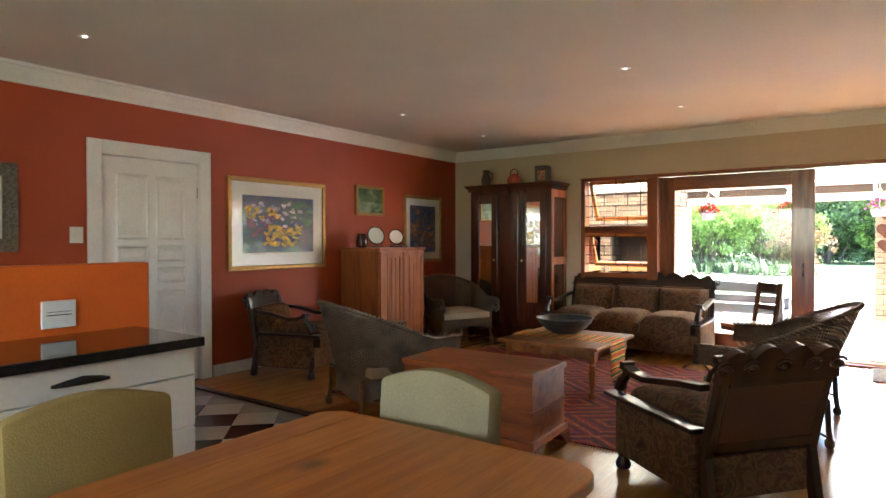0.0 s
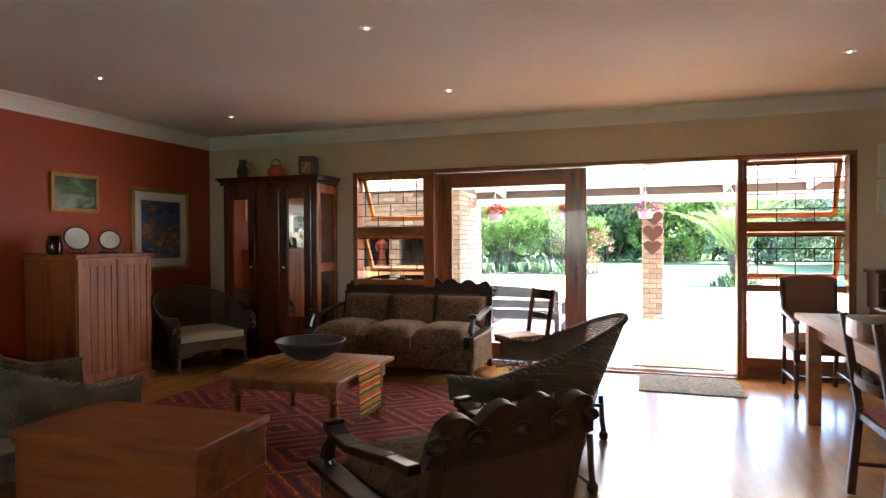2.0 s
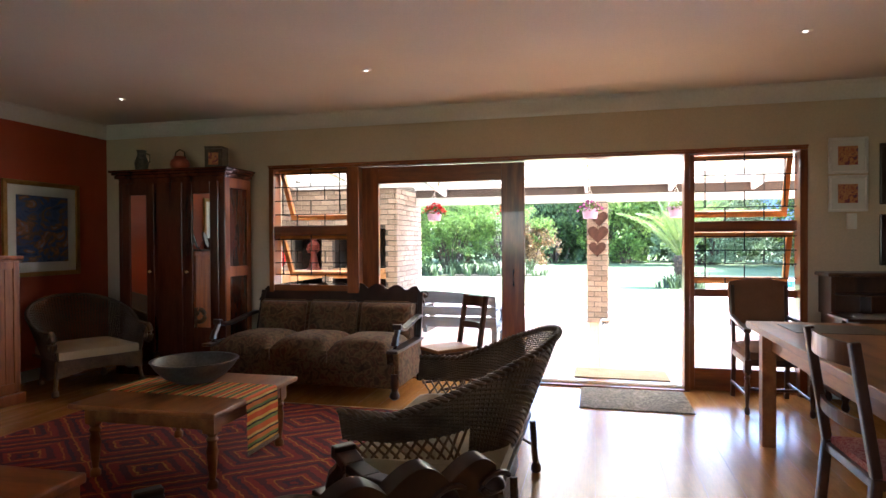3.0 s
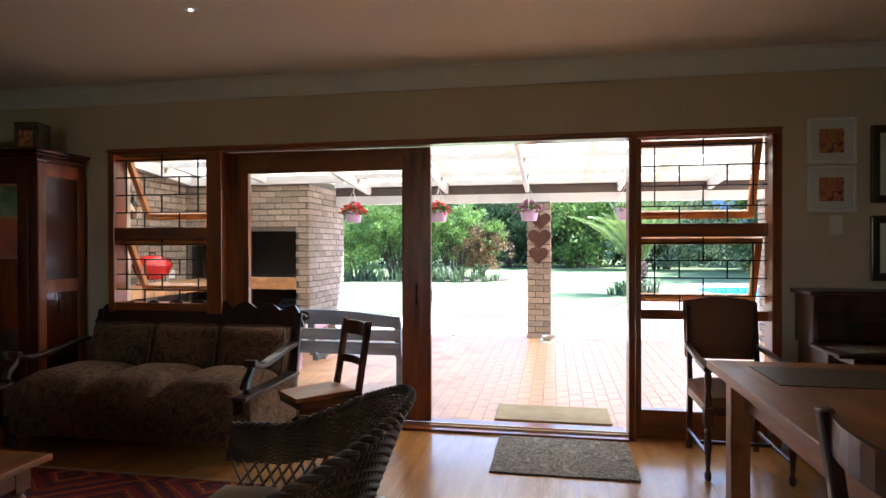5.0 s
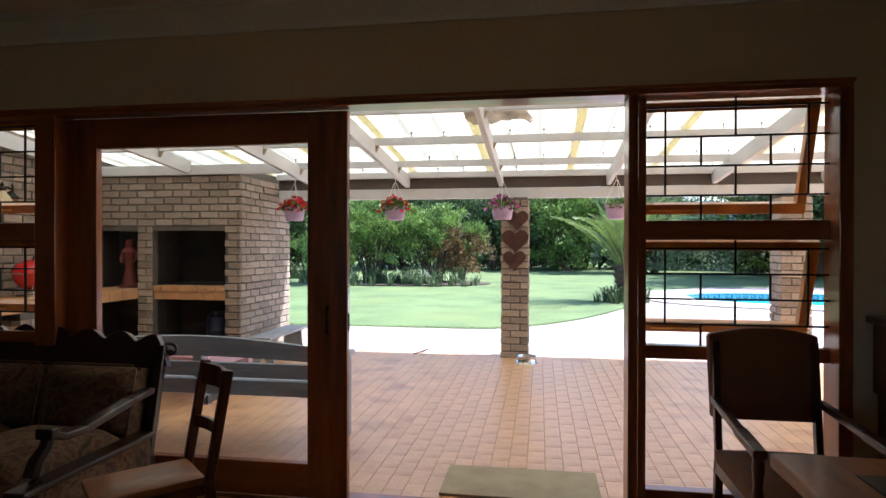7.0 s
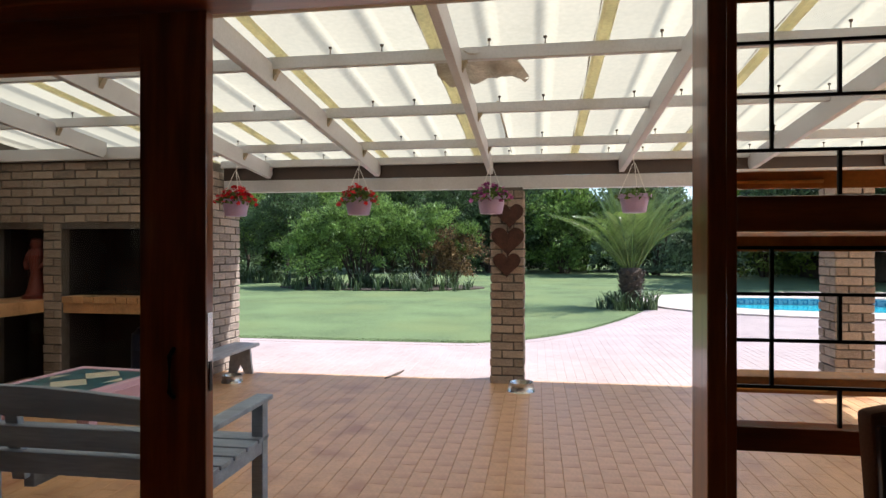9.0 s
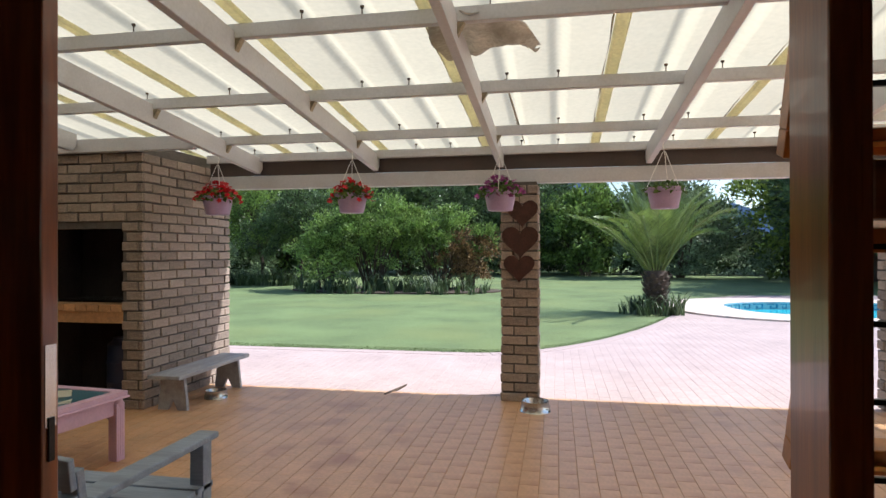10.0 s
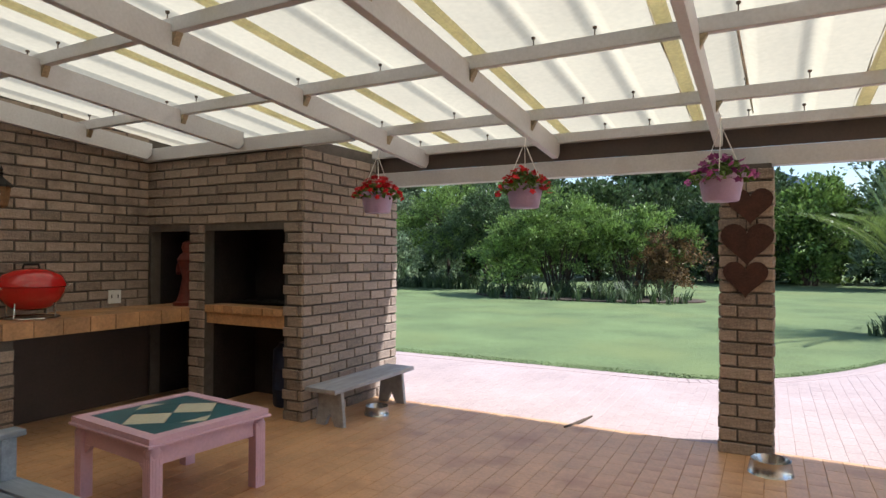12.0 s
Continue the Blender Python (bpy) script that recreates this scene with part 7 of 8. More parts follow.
def bush(name, m, label, w, d, h, z0, n, size, leaf, seed, stems=9, category="bush", spread=0.35):
    t = thing(name, m, label, category)

    rnd = random.Random(seed + 100)
    for _ in range(stems):
        if True:
            a = rnd.uniform(0, 2 * math.pi)
            b = Vector((math.cos(a) * w * 0.10 * rnd.random(), math.sin(a) * d * 0.10 * rnd.random(), -0.05))
            e = Vector((math.cos(a) * w * spread * rnd.uniform(0.3, 1), math.sin(a) * d * spread * rnd.uniform(0.3, 1), z0 + h * rnd.uniform(0.35, 0.7)))
            mid = (b + e) / 2 + Vector((rnd.uniform(-0.15, 0.15), rnd.uniform(-0.15, 0.15), 0.1 * h))
            r = 0.012 * h + 0.012
            solid("stem", lambda bm: tube(bm, [b, mid, e], [r, r * 0.7, r * 0.25], 6), M_BARK, t, smooth=True)
    solid("crown", lambda bm: leaves(bm, n, crown_shape(w, d, h, z0, seed), size, seed + 1), leaf, t, "leafy crown")
    return t


# the bed in the lawn: round bush group with strap leaves under it
b1 = bush("shrub", pose(-5.6, 26.6, 0), "large rounded green shrub in the lawn bed", 3.9, 3.0, 1.95, 0.95, 17000, 0.10, M_LEAF_A, 11, 22)
bush("shrub", pose(-3.4, 27.2, 0), "rounded green shrub with bare stems below", 3.4, 2.6, 1.8, 0.95, 14000, 0.10, M_LEAF_A, 12, 22)
bush("shrub", pose(-2.5, 27.6, 0), "russet-leaved shrub beside the green one", 2.0, 1.9, 1.7, 0.45, 6000, 0.10, M_LEAF_R, 13)
bush("shrub", pose(-7.2, 26.2, 0), "spreading green shrub in the lawn bed", 2.4, 2.2, 1.9, 0.55, 8000, 0.10, M_LEAF_A, 14)


def straps(bm, n, w, d, h, seed):
    rnd = random.Random(seed)
    for _ in range(n):
        if _ % 14 == 0:
            b, q = rnd.uniform(0, 6.28), rnd.random() ** 0.6
            tuft = (w / 2 * q * math.cos(b), d / 2 * q * math.sin(b), rnd.uniform(0.55, 1.25))
        x, y = tuft[0] + rnd.gauss(0, 0.07), tuft[1] + rnd.gauss(0, 0.07)
        a, l = rnd.uniform(0, 6.28), h * tuft[2] * rnd.uniform(0.6, 1.2)
        dv = Vector((math.cos(a), math.sin(a), 0))
        sd = Vector((-dv.y, dv.x, 0)) * 0.02
        o = Vector((x, y, -0.02))
        p = [o, o + dv * l * 0.18 + Vector((0, 0, l * 0.55)), o + dv * l * 0.45 + Vector((0, 0, l * 0.85)), o + dv * l * 0.75 + Vector((0, 0, l * 0.78))]
        L = [bm.verts.new(q - sd * (1 - i * 0.28)) for i, q in enumerate(p)]
        R = [bm.verts.new(q + sd * (1 - i * 0.28)) for i, q in enumerate(p)]
        for i in range(3):
            bm.faces.new((L[i], R[i], R[i + 1], L[i + 1]))


_s = solid("strap_plants", lambda bm: straps(bm, 1300, 7.4, 2.6, 0.58, 3), M_STRAP, None, m=pose(-4.9, 25.9, 0))
tagged(_s, "strap-leaved lilies edging the shrub bed", "border plants", kind="stuff")
_s = solid("strap_plants", lambda bm: straps(bm, 900, 6.0, 1.2, 0.6, 4), M_STRAP, None, m=pose(-12.5, 29.0, 0))
tagged(_s, "strap-leaved plants along the hedge", "border plants", kind="stuff")
_b = solid("garden_bed", lambda bm: slab(bm, [(-4.9 + 3.7 * math.cos(k * 0.2618), 26.6 + 1.75 * math.sin(k * 0.2618)) for k in range(24)], "z", -0.008, 0.03), M_BARK)
tagged(_b, "dark mulched soil under the shrubs", "garden bed", kind="structure")

# trees with clear trunks behind, to the side of the bed


def tree(m, label, h, w, n, leaf, seed, size=0.15, trunk=0.10, clear=0.4):
    t = thing("tree", m, label, "tree")

    def tr(bm):
        rnd = random.Random(seed)
        tube(bm, [(0, 0, -0.1), (rnd.uniform(-0.1, 0.1), 0.05, h * 0.2), (rnd.uniform(-0.2, 0.2), 0, h * 0.45), (rnd.uniform(-0.3, 0.3), 0, h * 0.8)], [trunk, trunk * 0.8, trunk * 0.6, trunk * 0.15], 8)
        for _ in range(9):
            z = h * rnd.uniform(clear * 0.8, 0.7)
            a = rnd.uniform(0, 6.28)
            e = Vector((math.cos(a) * w * 0.36, math.sin(a) * w * 0.36, z + h * rnd.uniform(0.1, 0.25)))
            tube(bm, [(0, 0, z * 0.85), (e.x * 0.5, e.y * 0.5, (z + e.z) / 2 + 0.05), e], [trunk * 0.5, trunk * 0.3, trunk * 0.1], 6)
    solid("trunk", tr, M_BARK, t, "brown trunk and limbs", smooth=True)
    solid("crown", lambda bm: leaves(bm, n, crown_shape(w, w, h * (1 - clear), h * clear, seed, 22), size, seed + 3), leaf, t, "leafy crown with gaps")
    return t


ta = tree(pose(-9.6, 29.5, 0), "small leafy garden tree with several limbs", 3.6, 3.6, 14000, M_LEAF_B, 21, 0.12)
tree(pose(-12.2, 31.0, 0), "leafy garden tree behind the lawn", 4.2, 4.0, 15000, M_LEAF_A, 22, 0.12)
bush("shrub", pose(-12.6, 27.2, 0), "bluish green shrub beside the lawn", 2.0, 2.0, 2.1, 0.1, 5000, 0.11, M_LEAF_C, 23, 6)

# hedge and trees along the far side
h1 = bush("hedge_bush", pose(-8.0, 39.5, 0), "tall dense dark green hedge bush", 6.0, 3.6, 5.4, 0.3, 15000, 0.24, M_LEAF_B, 31, 8, "hedge")
h2 = bush("hedge_bush", pose(-2.2, 40.5, 0), "tall dense dark green hedge bush", 6.4, 3.6, 4.6, 0.2, 15000, 0.22, M_LEAF_B, 32, 8, "hedge")
h3 = bush("hedge_bush", pose(2.0, 40.0, 0), "feathery green hedge bush", 4.6, 3.4, 4.3, 0.2, 12000, 0.22, M_LEAF_A, 33, 8, "hedge")
h4 = bush("hedge_bush", pose(6.4, 38.2, 0), "silvery green shrub in the hedge", 5.6, 4.0, 5.0, 0.4, 15000, 0.20, M_LEAF_C, 34, 8, "hedge")
h5 = bush("hedge_bush", pose(11.5, 37.0, 0), "yellow-green shrub in the hedge", 5.4, 4.0, 5.0, 0.2, 14000, 0.20, M_LEAF_Y, 35, 8, "hedge")
for src, x, y, rz in ((h1, -14.5, 37.5, 60), (h2, -20.0, 36.0, 140), (h1, -26, 34, 200), (h2, -33, 33, 20), (h3, -11.0, 36.0, 100), (h4, -17.0, 33.5, 30), (h2, 16.0, 39.5, 210), (h1, 21.0, 38.0, 90), (h2, 26.5, 36.5, 10), (h1, -5.0, 44.0, 250), (h2, 9.0, 43.5, 100), (h1, 15.0, 44.0, 30), (h1, 32, 34, 160), (h2, 3.2, 45, 40)):
    copy_thing(src, pose(x, y, 0, 0, 0, rz))


def hedge_shape(w, d, h):
    """Leaf places through a long clipped-looking but uneven hedge."""
    def f(r):
        x = r.uniform(-w / 2, w / 2)
        top = h * (0.86 + 0.10 * math.sin(x * 1.3) + 0.06 * math.sin(x * 3.1 + 1))
        return Vector((x, r.uniform(-d / 2, d / 2), top * r.random() ** 0.7)), Vector((0, -0.7, 0.5))
    return f


for x, y, rz, sd in ((-24, 40.5, 12, 51), (-8.5, 42.6, 3, 52), (7.0, 42.4, -5, 53), (22.0, 39.5, -16, 54)):
    hb = solid("boundary_hedge", lambda bm: leaves(bm, 9000, hedge_shape(16.5, 1.6, 2.6), 0.26, sd), M_LEAF_B, None, m=pose(x, y, 0, 0, 0, rz))
    tagged(hb, "long dark green boundary hedge behind the lawn", "hedge", "boundary hedges")
tb = tree(pose(-6.0, 47, 0), "tall tree rising behind the hedge", 7.6, 6.5, 12000, M_LEAF_B, 41, 0.3, 0.22, 0.25)
copy_thing(tb, pose(-15, 46, 0, 0, 0, 80))
copy_thing(tb, pose(-24, 44, 0, 0, 0, 160))
copy_thing(tb, pose(-1.0, 50, -1.2, 0, 0, 30))
copy_thing(tb, pose(19.0, 46, 0, 0, 0, 230))
# broad shade tree over the far end of the pool
tc = tree(pose(14.5, 33.0, 0), "large dark shade tree beyond the pool", 7.5, 9.0, 20000, M_LEAF_B, 42, 0.26, 0.30, 0.22)
copy_thing(tc, pose(12.6, 30.5, 0, 0, 0, 60))
copy_thing(tc, pose(21.0, 30.5, 0, 0, 0, 120))
copy_thing(tc, pose(19.5, 26.0, 0, 0, 0, 200))
sh = thing("garden_shed", pose(15.3, 36.5, 0), "small dark garden hut in the shade", "shed")
boxes("wall", [(-2, 2, -1.2, 1.2, 0, 2.2)], M_DARKBROWN, sh)
boxes("window", [(-1.0, -0.2, -1.23, -1.2, 1.0, 1.9)], M_POOLTILE, sh, "blue-grey window")
solid("roof", lambda bm: slab(bm, [(-1.4, 2.2), (0, 2.9), (1.4, 2.2)], "x", -2.2, 2.2), M_DARKBROWN, sh)
nh = thing("neighbour_house", pose(0.2, 52, 0), "pale roofed house glimpsed beyond the hedge", "house")
boxes("wall", [(-4, 4, -2, 2, 0, 3.0)], M_PLASTER, nh)
solid("roof", lambda bm: slab(bm, [(-2.4, 3.0), (0, 4.4), (2.4, 3.0)], "x", -4.4, 4.4), M_ROOFW, nh, "pale metal roof")

# ---- palm ----
pm = thing("palm", pose(2.75, 20.3, 0), "low stout palm with arching feathery fronds", "palm tree")


def palm_trunk(bm):
    rnd = random.Random(7)
    lathe(bm, [(0.22, -0.05), (0.20, 0.1), (0.22, 0.35), (0.26, 0.6), (0.27, 0.80), (0.20, 0.92), (0.06, 0.98)], 16)
    for k in range(90):
        a, z = k * 2.399, 0.03 + 0.80 * k / 90
        r = 0.20 + 0.065 * min(1, z / 0.7)
        c = Vector((r * math.cos(a), r * math.sin(a), z))
        o = Vector((math.cos(a), math.sin(a), 0))
        s = Vector((-o.y, o.x, 0))
        v = [bm.verts.new(c - s * 0.06), bm.verts.new(c + s * 0.06), bm.verts.new(c + o * 0.07 + Vector((0, 0, 0.10)) + s * 0.03), bm.verts.new(c + o * 0.07 + Vector((0, 0, 0.10)) - s * 0.03), bm.verts.new(c + Vector((0, 0, 0.13)))]
        bm.faces.new((v[0], v[1], v[2], v[3]))
        bm.faces.new((v[3], v[2], v[4]))


solid("trunk", palm_trunk, M_BARK, pm, "stout trunk with old leaf bases", smooth=False)


def frond(bm, a, el, length, bend, seed):
    rnd = random.Random(seed)
    n = 26
    pts = []
    for i in range(n + 1):
        u = i / n
        e = el - bend * u ** 1.9
        pts.append((u, e))
    p = Vector((0.14 * math.cos(a), 0.14 * math.sin(a), 0.86))
    path = [p.copy()]
    for u, e in pts[1:]:
        p = p + Vector((math.cos(a) * math.cos(e), math.sin(a) * math.cos(e), math.sin(e))) * (length / n)
        path.append(p.copy())
    tube(bm, path, [0.018 * (1 - 0.85 * i / n) for i in range(n + 1)], 5)
    for i in range(3, n + 1):
        u = i / n
        d = (path[i] - path[i - 1]).normalized()
        s = d.cross(Vector((0, 0, 1))).normalized()
        up = s.cross(d)
        l = length * 0.23 * math.sin(math.pi * (0.12 + 0.80 * u)) + 0.05
        for sg in (-1, 1):
            for h in (0, 0.5):
                o = path[i] - d * (length / n) * h
                t2 = o + (s * sg * 0.62 + d * 0.62 + up * 0.28) * l + Vector((0, 0, -0.06 * l * rnd.random()))
                w = up * 0.010 + d * 0.010
                bm.faces.new((bm.verts.new(o - w), bm.verts.new((o + t2) / 2 + w * 1.2), bm.verts.new(t2)))


for k in range(34):
    a = k * 2.399 + 0.35 * math.sin(k * 5.1)
    el = radians(86 - 36 * (k / 34) ** 0.9 + 5 * math.sin(k * 3.7))
    solid("frond", lambda bm: frond(bm, a, el, 1.95 + 0.25 * math.sin(k * 1.7), radians(10 + 16 * (k % 3) + 28 * (k / 34)), k), M_FROND, pm)
_s = solid("strap_plants", lambda bm: straps(bm, 240, 1.3, 0.9, 0.45, 8), M_STRAP, None, m=pose(2.62, 19.95, 0))
tagged(_s, "strap-leaved plants round the palm's foot", "border plants", kind="stuff")

# ---- pool ----
pool = thing("swimming_pool", pose(0, 0, 0), "kidney-shaped swimming pool with turquoise water", "swimming pool")


def pool_outline(g):
    """The pool's edge, grown outward by g."""
    out = []
    for k in range(48):
        a = k / 48 * 2 * math.pi
        r = 1 + 0.10 * math.cos(2 * a + 0.6)
        c, s = math.cos(a), math.sin(a)
        out.append((8.3 + (3.4 + g) * math.copysign(abs(c) ** 0.72, c) * r, 21.4 + (2.05 + g) * math.copysign(abs(s) ** 0.72, s) * r))
    return out


solid("water", lambda bm: slab(bm, pool_outline(0.0), "z", -0.195, -0.155), M_WATER, pool, "clear turquoise water")


def ring(bm, g0, g1, z0, z1):
    a, b = pool_outline(g0), pool_outline(g1)
    n = len(a)
    A, B, C, D = ([bm.verts.new((*q, z)) for q in o] for o, z in ((a, z0), (a, z1), (b, z1), (b, z0)))
    for i in range(n):
        j = (i + 1) % n
        for p, q in ((A, B), (B, C), (C, D)):
            bm.faces.new((p[i], p[j], q[j], q[i]))


solid("tile_band", lambda bm: ring(bm, 0.001, 0.03, -0.19, 0.026), M_PALETILE, pool, "pale blue tile band")


def key_band(bm):
    """A running key pattern of dark tiles round the pool's inner edge."""
    o = pool_outline(-0.004)
    for p, q in zip(o, o[1:] + o[:1]):
        a, b = Vector((*p, 0)), Vector((*q, 0))
        m = max(1, int((b - a).length / 0.20))
        for k in range(m):
            s0, s1 = a.lerp(b, (k + 0.08) / m), a.lerp(b, (k + 0.86) / m)
            for e0, e1, z0, z1 in ((0, 1, -0.035, -0.012), (0, 0.18, -0.115, -0.035), (0, 0.72, -0.138, -0.115), (0.54, 0.72, -0.115, -0.068)):
                beam(bm, s0.lerp(s1, e0) + Vector((0, 0, (z0 + z1) / 2)), s0.lerp(s1, e1) + Vector((0, 0, (z0 + z1) / 2)), 0.006, z1 - z0)


tagged(solid("key_pattern", key_band, M_POOLTILE, pool, "dark blue key pattern on the tile band"), kind="stuff")
solid("coping", lambda bm: ring(bm, 0.031, 1.30, -0.0215, 0.03), M_COPING, pool, "pale stone coping", 0.008)

# far hills
hill = solid("backdrop_hills", lambda bm: slab(bm, [(-2500, -60)] + [(-2500 + 100 * i, 90 + 70 * math.sin(i * 0.55) + 45 * math.sin(i * 1.3 + 1)) for i in range(51)] + [(2500, -60)], "y", 1500, 1520), M_HILL)
tagged(hill, "hazy blue hills on the horizon", "hills", kind="structure")

# grass: tufts near the paving, one mass


def turf(bm):
    rnd = random.Random(5)
    for _ in range(14000):
        x = rnd.uniform(-9, 3.4)
        y = lawn_edge(x) + 0.005 + rnd.random() ** 2.0 * 0.3
        if (x - 2.8) ** 2 + (y - 20.2) ** 2 < 0.5:
            continue
        a, l = rnd.uniform(0, 6.28), rnd.uniform(0.006, 0.014)
        dx, dy = 0.008 * math.cos(a), 0.008 * math.sin(a)
        bm.faces.new((bm.verts.new((x - dx, y - dy, -0.011)), bm.verts.new((x + dx, y + dy, -0.011)), bm.verts.new((x + rnd.uniform(-0.02, 0.02), y + rnd.uniform(-0.02, 0.02), l - 0.01))))


_g = solid("grass", turf, M_GRASS, None)
tagged(_g, "short mown grass blades on the lawn", "grass", kind="stuff")

# ---- pieces: bricks, pavers, tiles ----


def chamfered(name, l, d, h, c, material):
    """A block centred at its base corner middle, with a chamfer round its outer (+z) face."""
    bm = bmesh.new()
    a = [bm.verts.new((sx * l / 2, sy * h / 2, 0)) for sx, sy in ((-1, -1), (1, -1), (1, 1), (-1, 1))]
    b = [bm.verts.new((sx * l / 2, sy * h / 2, d - c)) for sx, sy in ((-1, -1), (1, -1), (1, 1), (-1, 1))]
    e = [bm.verts.new((sx * (l / 2 - c), sy * (h / 2 - c), d)) for sx, sy in ((-1, -1), (1, -1), (1, 1), (-1, 1))]
    for p, q in ((a, b), (b, e)):
        for i in range(4):
            bm.faces.new((p[i], p[(i + 1) % 4], q[(i + 1) % 4], q[i]))
    bm.faces.new(e)
    me = bpy.data.meshes.new(name)
    bm.to_mesh(me)
    bm.free()
    me.materials.append(material)
    return me


RND = random.Random(77)
_cache = {}


def brick_mesh(l, material=M_BRICK):
    k = (round(l, 3), material.name)
    if k not in _cache:
        _cache[k] = chamfered("brick", l, 0.018, BR_H, 0.006, material)
    return _cache[k]


def brick_face(parent, origin, u, n, width, height, holes=(), limit=300, shift=0.0, far=None):
    """Bricks in stretcher bond on a wall's face: u runs along it, n out of it. holes: (u0, u1, z0, z1)."""
    origin, u, n = Vector(origin), Vector(u), Vector(n)
    rot = Matrix((u, Vector((0, 0, 1)), n)).transposed().to_4x4()
    made, rest = 0, []
    rows = int(height / CO)
    for r in range(rows):
        z0 = r * CO + JO / 2
        x = -(BR_L + JO) / 2 * ((r + shift) % 2)
        while x < width - 0.02:
            a, b = max(x, 0), min(x + BR_L, width)
            x += BR_L + JO
            segs = [(a, b)]
            for h0, h1, hz0, hz1 in holes:
                if z0 + BR_H > hz0 + 0.02 and z0 < hz1 - 0.02:
                    segs = [s for p, q in segs for s in ((p, min(q, h0)), (max(p, h1), q)) if s[1] - s[0] > 0.03]
            for p, q in segs:
                if q - p < 0.035:
                    continue
                c = origin + u * ((p + q) / 2) + Vector((0, 0, z0 + BR_H / 2)) + n * RND.uniform(-0.005, 0.005) + Vector((0, 0, RND.uniform(-0.003, 0.003)))
                m = Matrix.Translation(c) @ rot @ Matrix.Rotation(RND.uniform(-0.016, 0.016), 4, "Z") @ Matrix.Rotation(RND.uniform(-0.02, 0.02), 4, "X")
                if made < limit:
                    ob = new("brick", brick_mesh(q - p))
                    ob.parent = parent
                    ob.matrix_basis = m
                    made += 1
                else:
                    rest.append((m, q - p))
    if rest:
        verts, faces = [], []
        for m, l in rest:
            k = len(verts)
            for z, cc in ((0, 0), (0.012, 0), (0.018, 0.006)):
                verts += [tuple(m @ Vector((sx * (l / 2 - cc), sy * (BR_H / 2 - cc), z))) for sx, sy in ((-1, -1), (1, -1), (1, 1), (-1, 1))]
            for o in (0, 4):
                faces += [(k + o + i, k + o + (i + 1) % 4, k + o + 4 + (i + 1) % 4, k + o + 4 + i) for i in range(4)]
            faces.append((k + 8, k + 9, k + 10, k + 11))
        me = bpy.data.meshes.new("far_bricks")
        me.from_pydata(verts, [], faces)
        me.materials.append(M_BRICK_J)
        ob = new("far_bricks", me)
        ob.parent = parent
        tagged(ob, "rows of clay face brick", kind="stuff")


E0 = 0.010
brick_face(hearth, (HX0, HY0 + E0, 0), (1, 0, 0), (0, -1, 0), HX1 - HX0, HZ - 0.02, [(NX0 - HX0, NX1 - HX0, -1, NZ1), (FX0 - HX0, FX1 - HX0, -1, FZ1)], 300)
brick_face(hearth, (HX1 - E0, HY0 + 0.004, 0), (0, 1, 0), (1, 0, 0), HY1 - HY0, 2.235, (), 300, 1)
brick_face(hearth, (NX1 - 0.0, HY0 + 0.115, 0), (0, 1, 0), (-1, 0, 0), 0.2, 0.74, (), 60)
brick_face(sidewall, (-4.79, HY0, 0), (0, -1, 0), (1, 0, 0), HY0 - YO - 0.02, 2.55, (), 300)
for pl, x0 in PILLARS:
    brick_face(pl, (x0, 11.882, 0), (1, 0, 0), (0, -1, 0), 0.33, 1.985, ())
    brick_face(pl, (x0 + 0.012, 12.2, 0), (0, -1, 0), (-1, 0, 0), 0.33, 1.985, (), 300, 1)
    brick_face(pl, (x0 + 0.318, 11.87, 0), (0, 1, 0), (1, 0, 0), 0.33, 1.985, (), 300, 1)
    brick_face(pl, (x0 + 0.33, 12.188, 0), (-1, 0, 0), (0, 1, 0), 0.33, 1.985, (), 300)
# brick leg under the counter
cl = boxes("counter_pier", [(-4.43, KCX - 0.02, 9.34, 9.56, 0, 0.745)], M_MORTAR, counter)
brick_face(cl, (KCX - 0.03, 9.34, 0), (0, 1, 0), (1, 0, 0), 0.22, 0.74, ())
brick_face(cl, (-4.43, 9.352, 0), (1, 0, 0), (0, -1, 0), 0.23, 0.74, ())
brick_face(cl, (KCX - 0.02, 9.548, 0), (-1, 0, 0), (0, 1, 0), 0.23, 0.74, ())


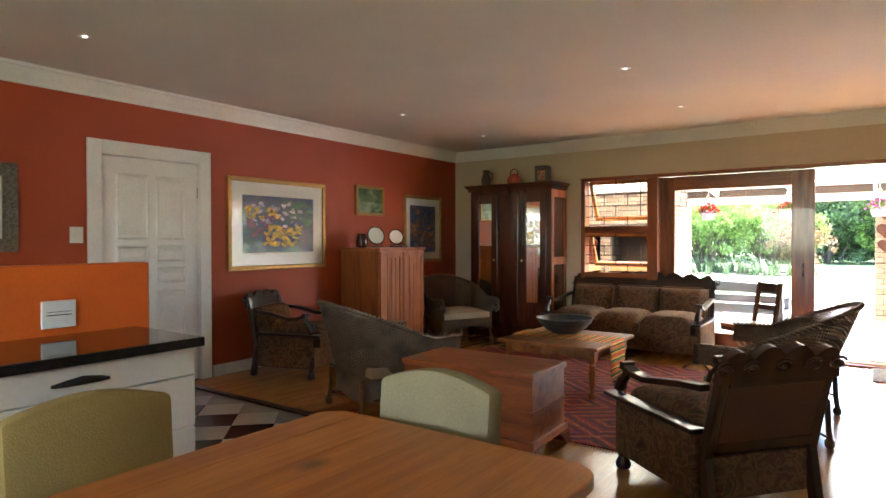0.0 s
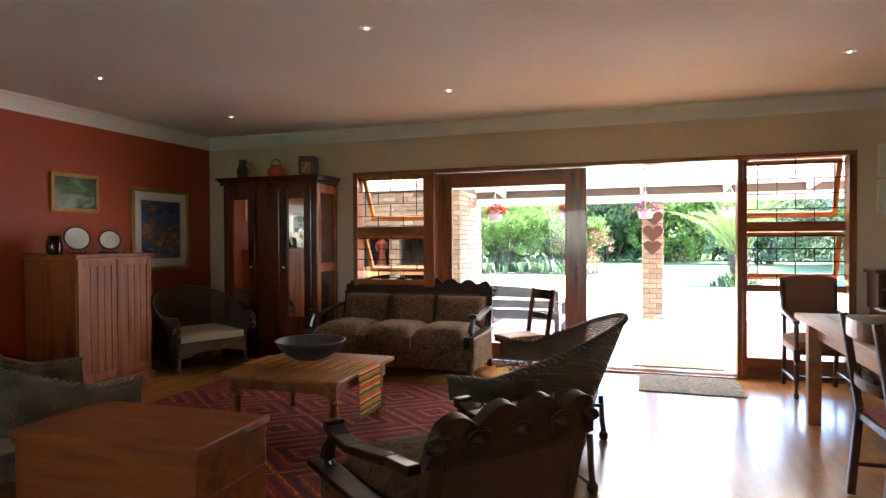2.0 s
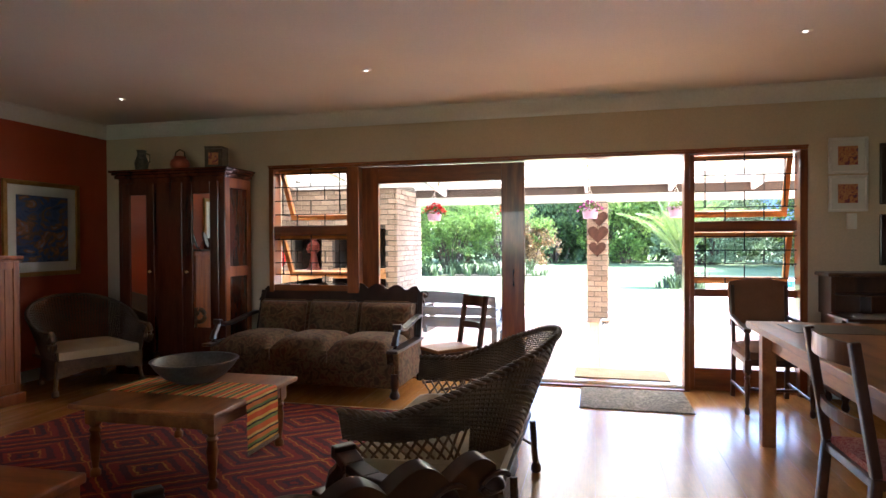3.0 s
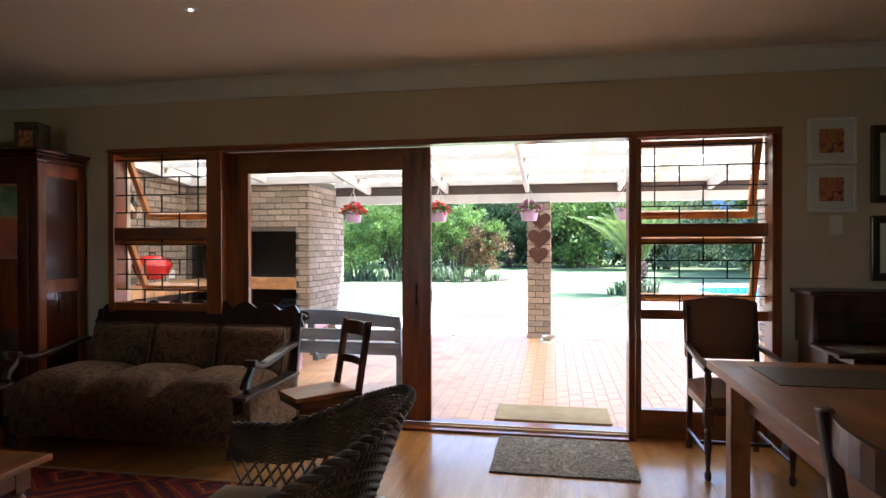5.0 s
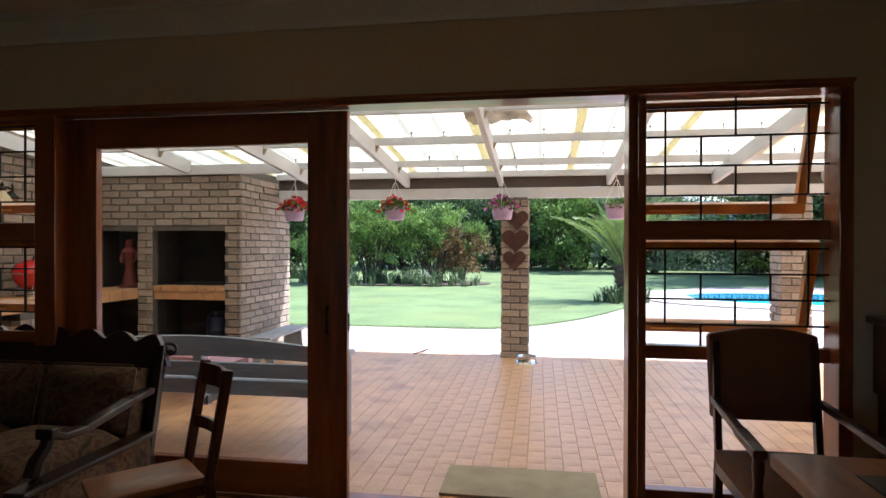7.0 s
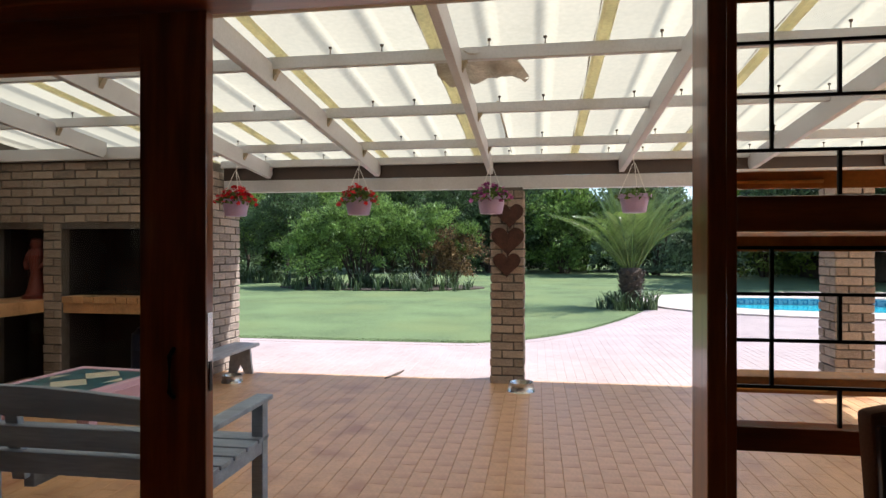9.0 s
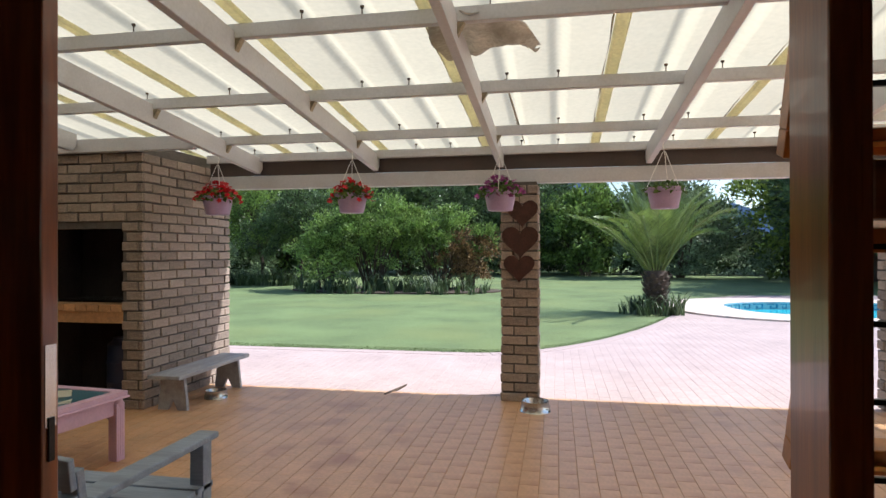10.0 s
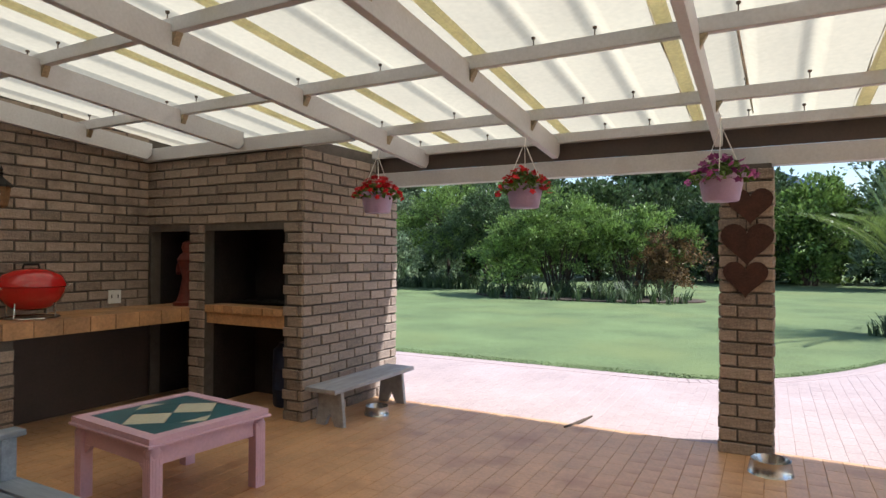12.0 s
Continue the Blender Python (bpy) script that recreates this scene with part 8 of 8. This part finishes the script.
def pavers(parent, x0, x1, y0, y1, z, near, keep=lambda x, y: True, l=0.222, w=0.109, jo=0.004, near_mat=M_PAVER, far_mat=M_PAVER_J, end=0.0005, label=""):
    """Bricks laid flat in rows that run away from the house."""
    mesh = chamfered("paver", w, 0.03, l, 0.0016, near_mat)
    rnd = random.Random(9)
    verts, faces, made = [], [], 0
    i = 0
    x = x0
    while x < x1:
        y = y0 - (l + end) * (0.5 * (i % 2) + rnd.uniform(-0.06, 0.06)) - 0.02
        while y < y1:
            cy = y + l / 2
            a, b = max(y, y0), min(y + l, y1)
            if b - a > 0.03 and keep(x + w / 2, (a + b) / 2):
                dz = rnd.uniform(-0.0003, 0.0003)
                if made < 300 and near(x, cy) and b - a > l - 0.001:
                    ob = new("paver", mesh)
                    ob.parent = parent
                    ob.matrix_basis = Matrix.Translation((x + w / 2, cy, z - 0.03 + dz)) @ Matrix.Rotation(rnd.uniform(-0.006, 0.006), 4, "Z")
                    made += 1
                else:
                    k = len(verts)
                    c = 0.0016
                    for cc, zz in ((0, z - 0.014), (0, z - 0.0016 + dz), (c, z + dz)):
                        verts += [(x + cc, a + cc, zz), (x + w - cc, a + cc, zz), (x + w - cc, b - cc, zz), (x + cc, b - cc, zz)]
                    for o in (0, 4):
                        faces += [(k + o + q, k + o + (q + 1) % 4, k + o + 4 + (q + 1) % 4, k + o + 4 + q) for q in range(4)]
                    faces.append((k + 8, k + 9, k + 10, k + 11))
            y += l + end
        x += w + jo
        i += 1
    me = bpy.data.meshes.new("far_pavers")
    me.from_pydata(verts, [], faces)
    me.materials.append(far_mat)
    ob = new("far_pavers", me)
    ob.parent = parent
    tagged(ob, label, kind="stuff")


pavers(terrace, -4.8, 6.0, YO - 0.1, YT - 0.004, 0.004, lambda x, y: -0.5 < x < 1.6 and 8.0 < y < 11.6, label="rows of terracotta paving bricks")
pavers(pave_bed, -9.0, 9.5, YT, 23.5, -0.008, lambda x, y: False, lambda x, y: y < min(lawn_edge(x) - 0.17, 19.2 if x > 4.2 else 99) and (x < 3.4 or y < 20.5), 0.20, 0.10, 0.002, M_PINKPAVE, M_PINKPAVE, 0.001, label="pale pink paving bricks in rows")

# diagonal chequered kitchen tiles
TS = 0.30
tile_mesh = {k: chamfered("floor_tile", TS - 0.004, 0.006, TS - 0.004, 0.0015, mm) for k, mm in ((0, M_TILE_W), (1, M_TILE_B))}
c45 = math.cos(radians(45))
for i in range(-20, 30):
    for j in range(-20, 30):
        x, y = -3.6 + (i - j) * TS * c45, 1.3 + (i + j) * TS * c45
        e = TS * c45
        if XL + 0.02 + e < x < TX - 0.03 - e and -0.3 < y < TY - 0.04 - e * 0.9:
            ob = new("tile", tile_mesh[(i % 2 + j % 2) % 2])
            ob.parent = floor
            ob.matrix_basis = pose(x, y, -0.0075, 0, 0, 45)

# border course of paving bricks laid end-on along the lawn's edge
edge_mesh = chamfered("edging_brick", 0.098, 0.03, 0.20, 0.002, M_PINKPAVE)
_x, _step = -9.0, 0.102
while _x < 3.1:
    _g = (lawn_edge(_x + 0.01) - lawn_edge(_x)) / 0.01
    _k = math.hypot(1, _g)
    ob = new("edging_brick", edge_mesh)
    ob.parent = pave_bed
    ob.matrix_basis = Matrix.Translation((_x + 0.09 * _g / _k, lawn_edge(_x) - 0.09 / _k, -0.0345)) @ Matrix.Rotation(math.atan(_g), 4, "Z")
    _x += _step / _k
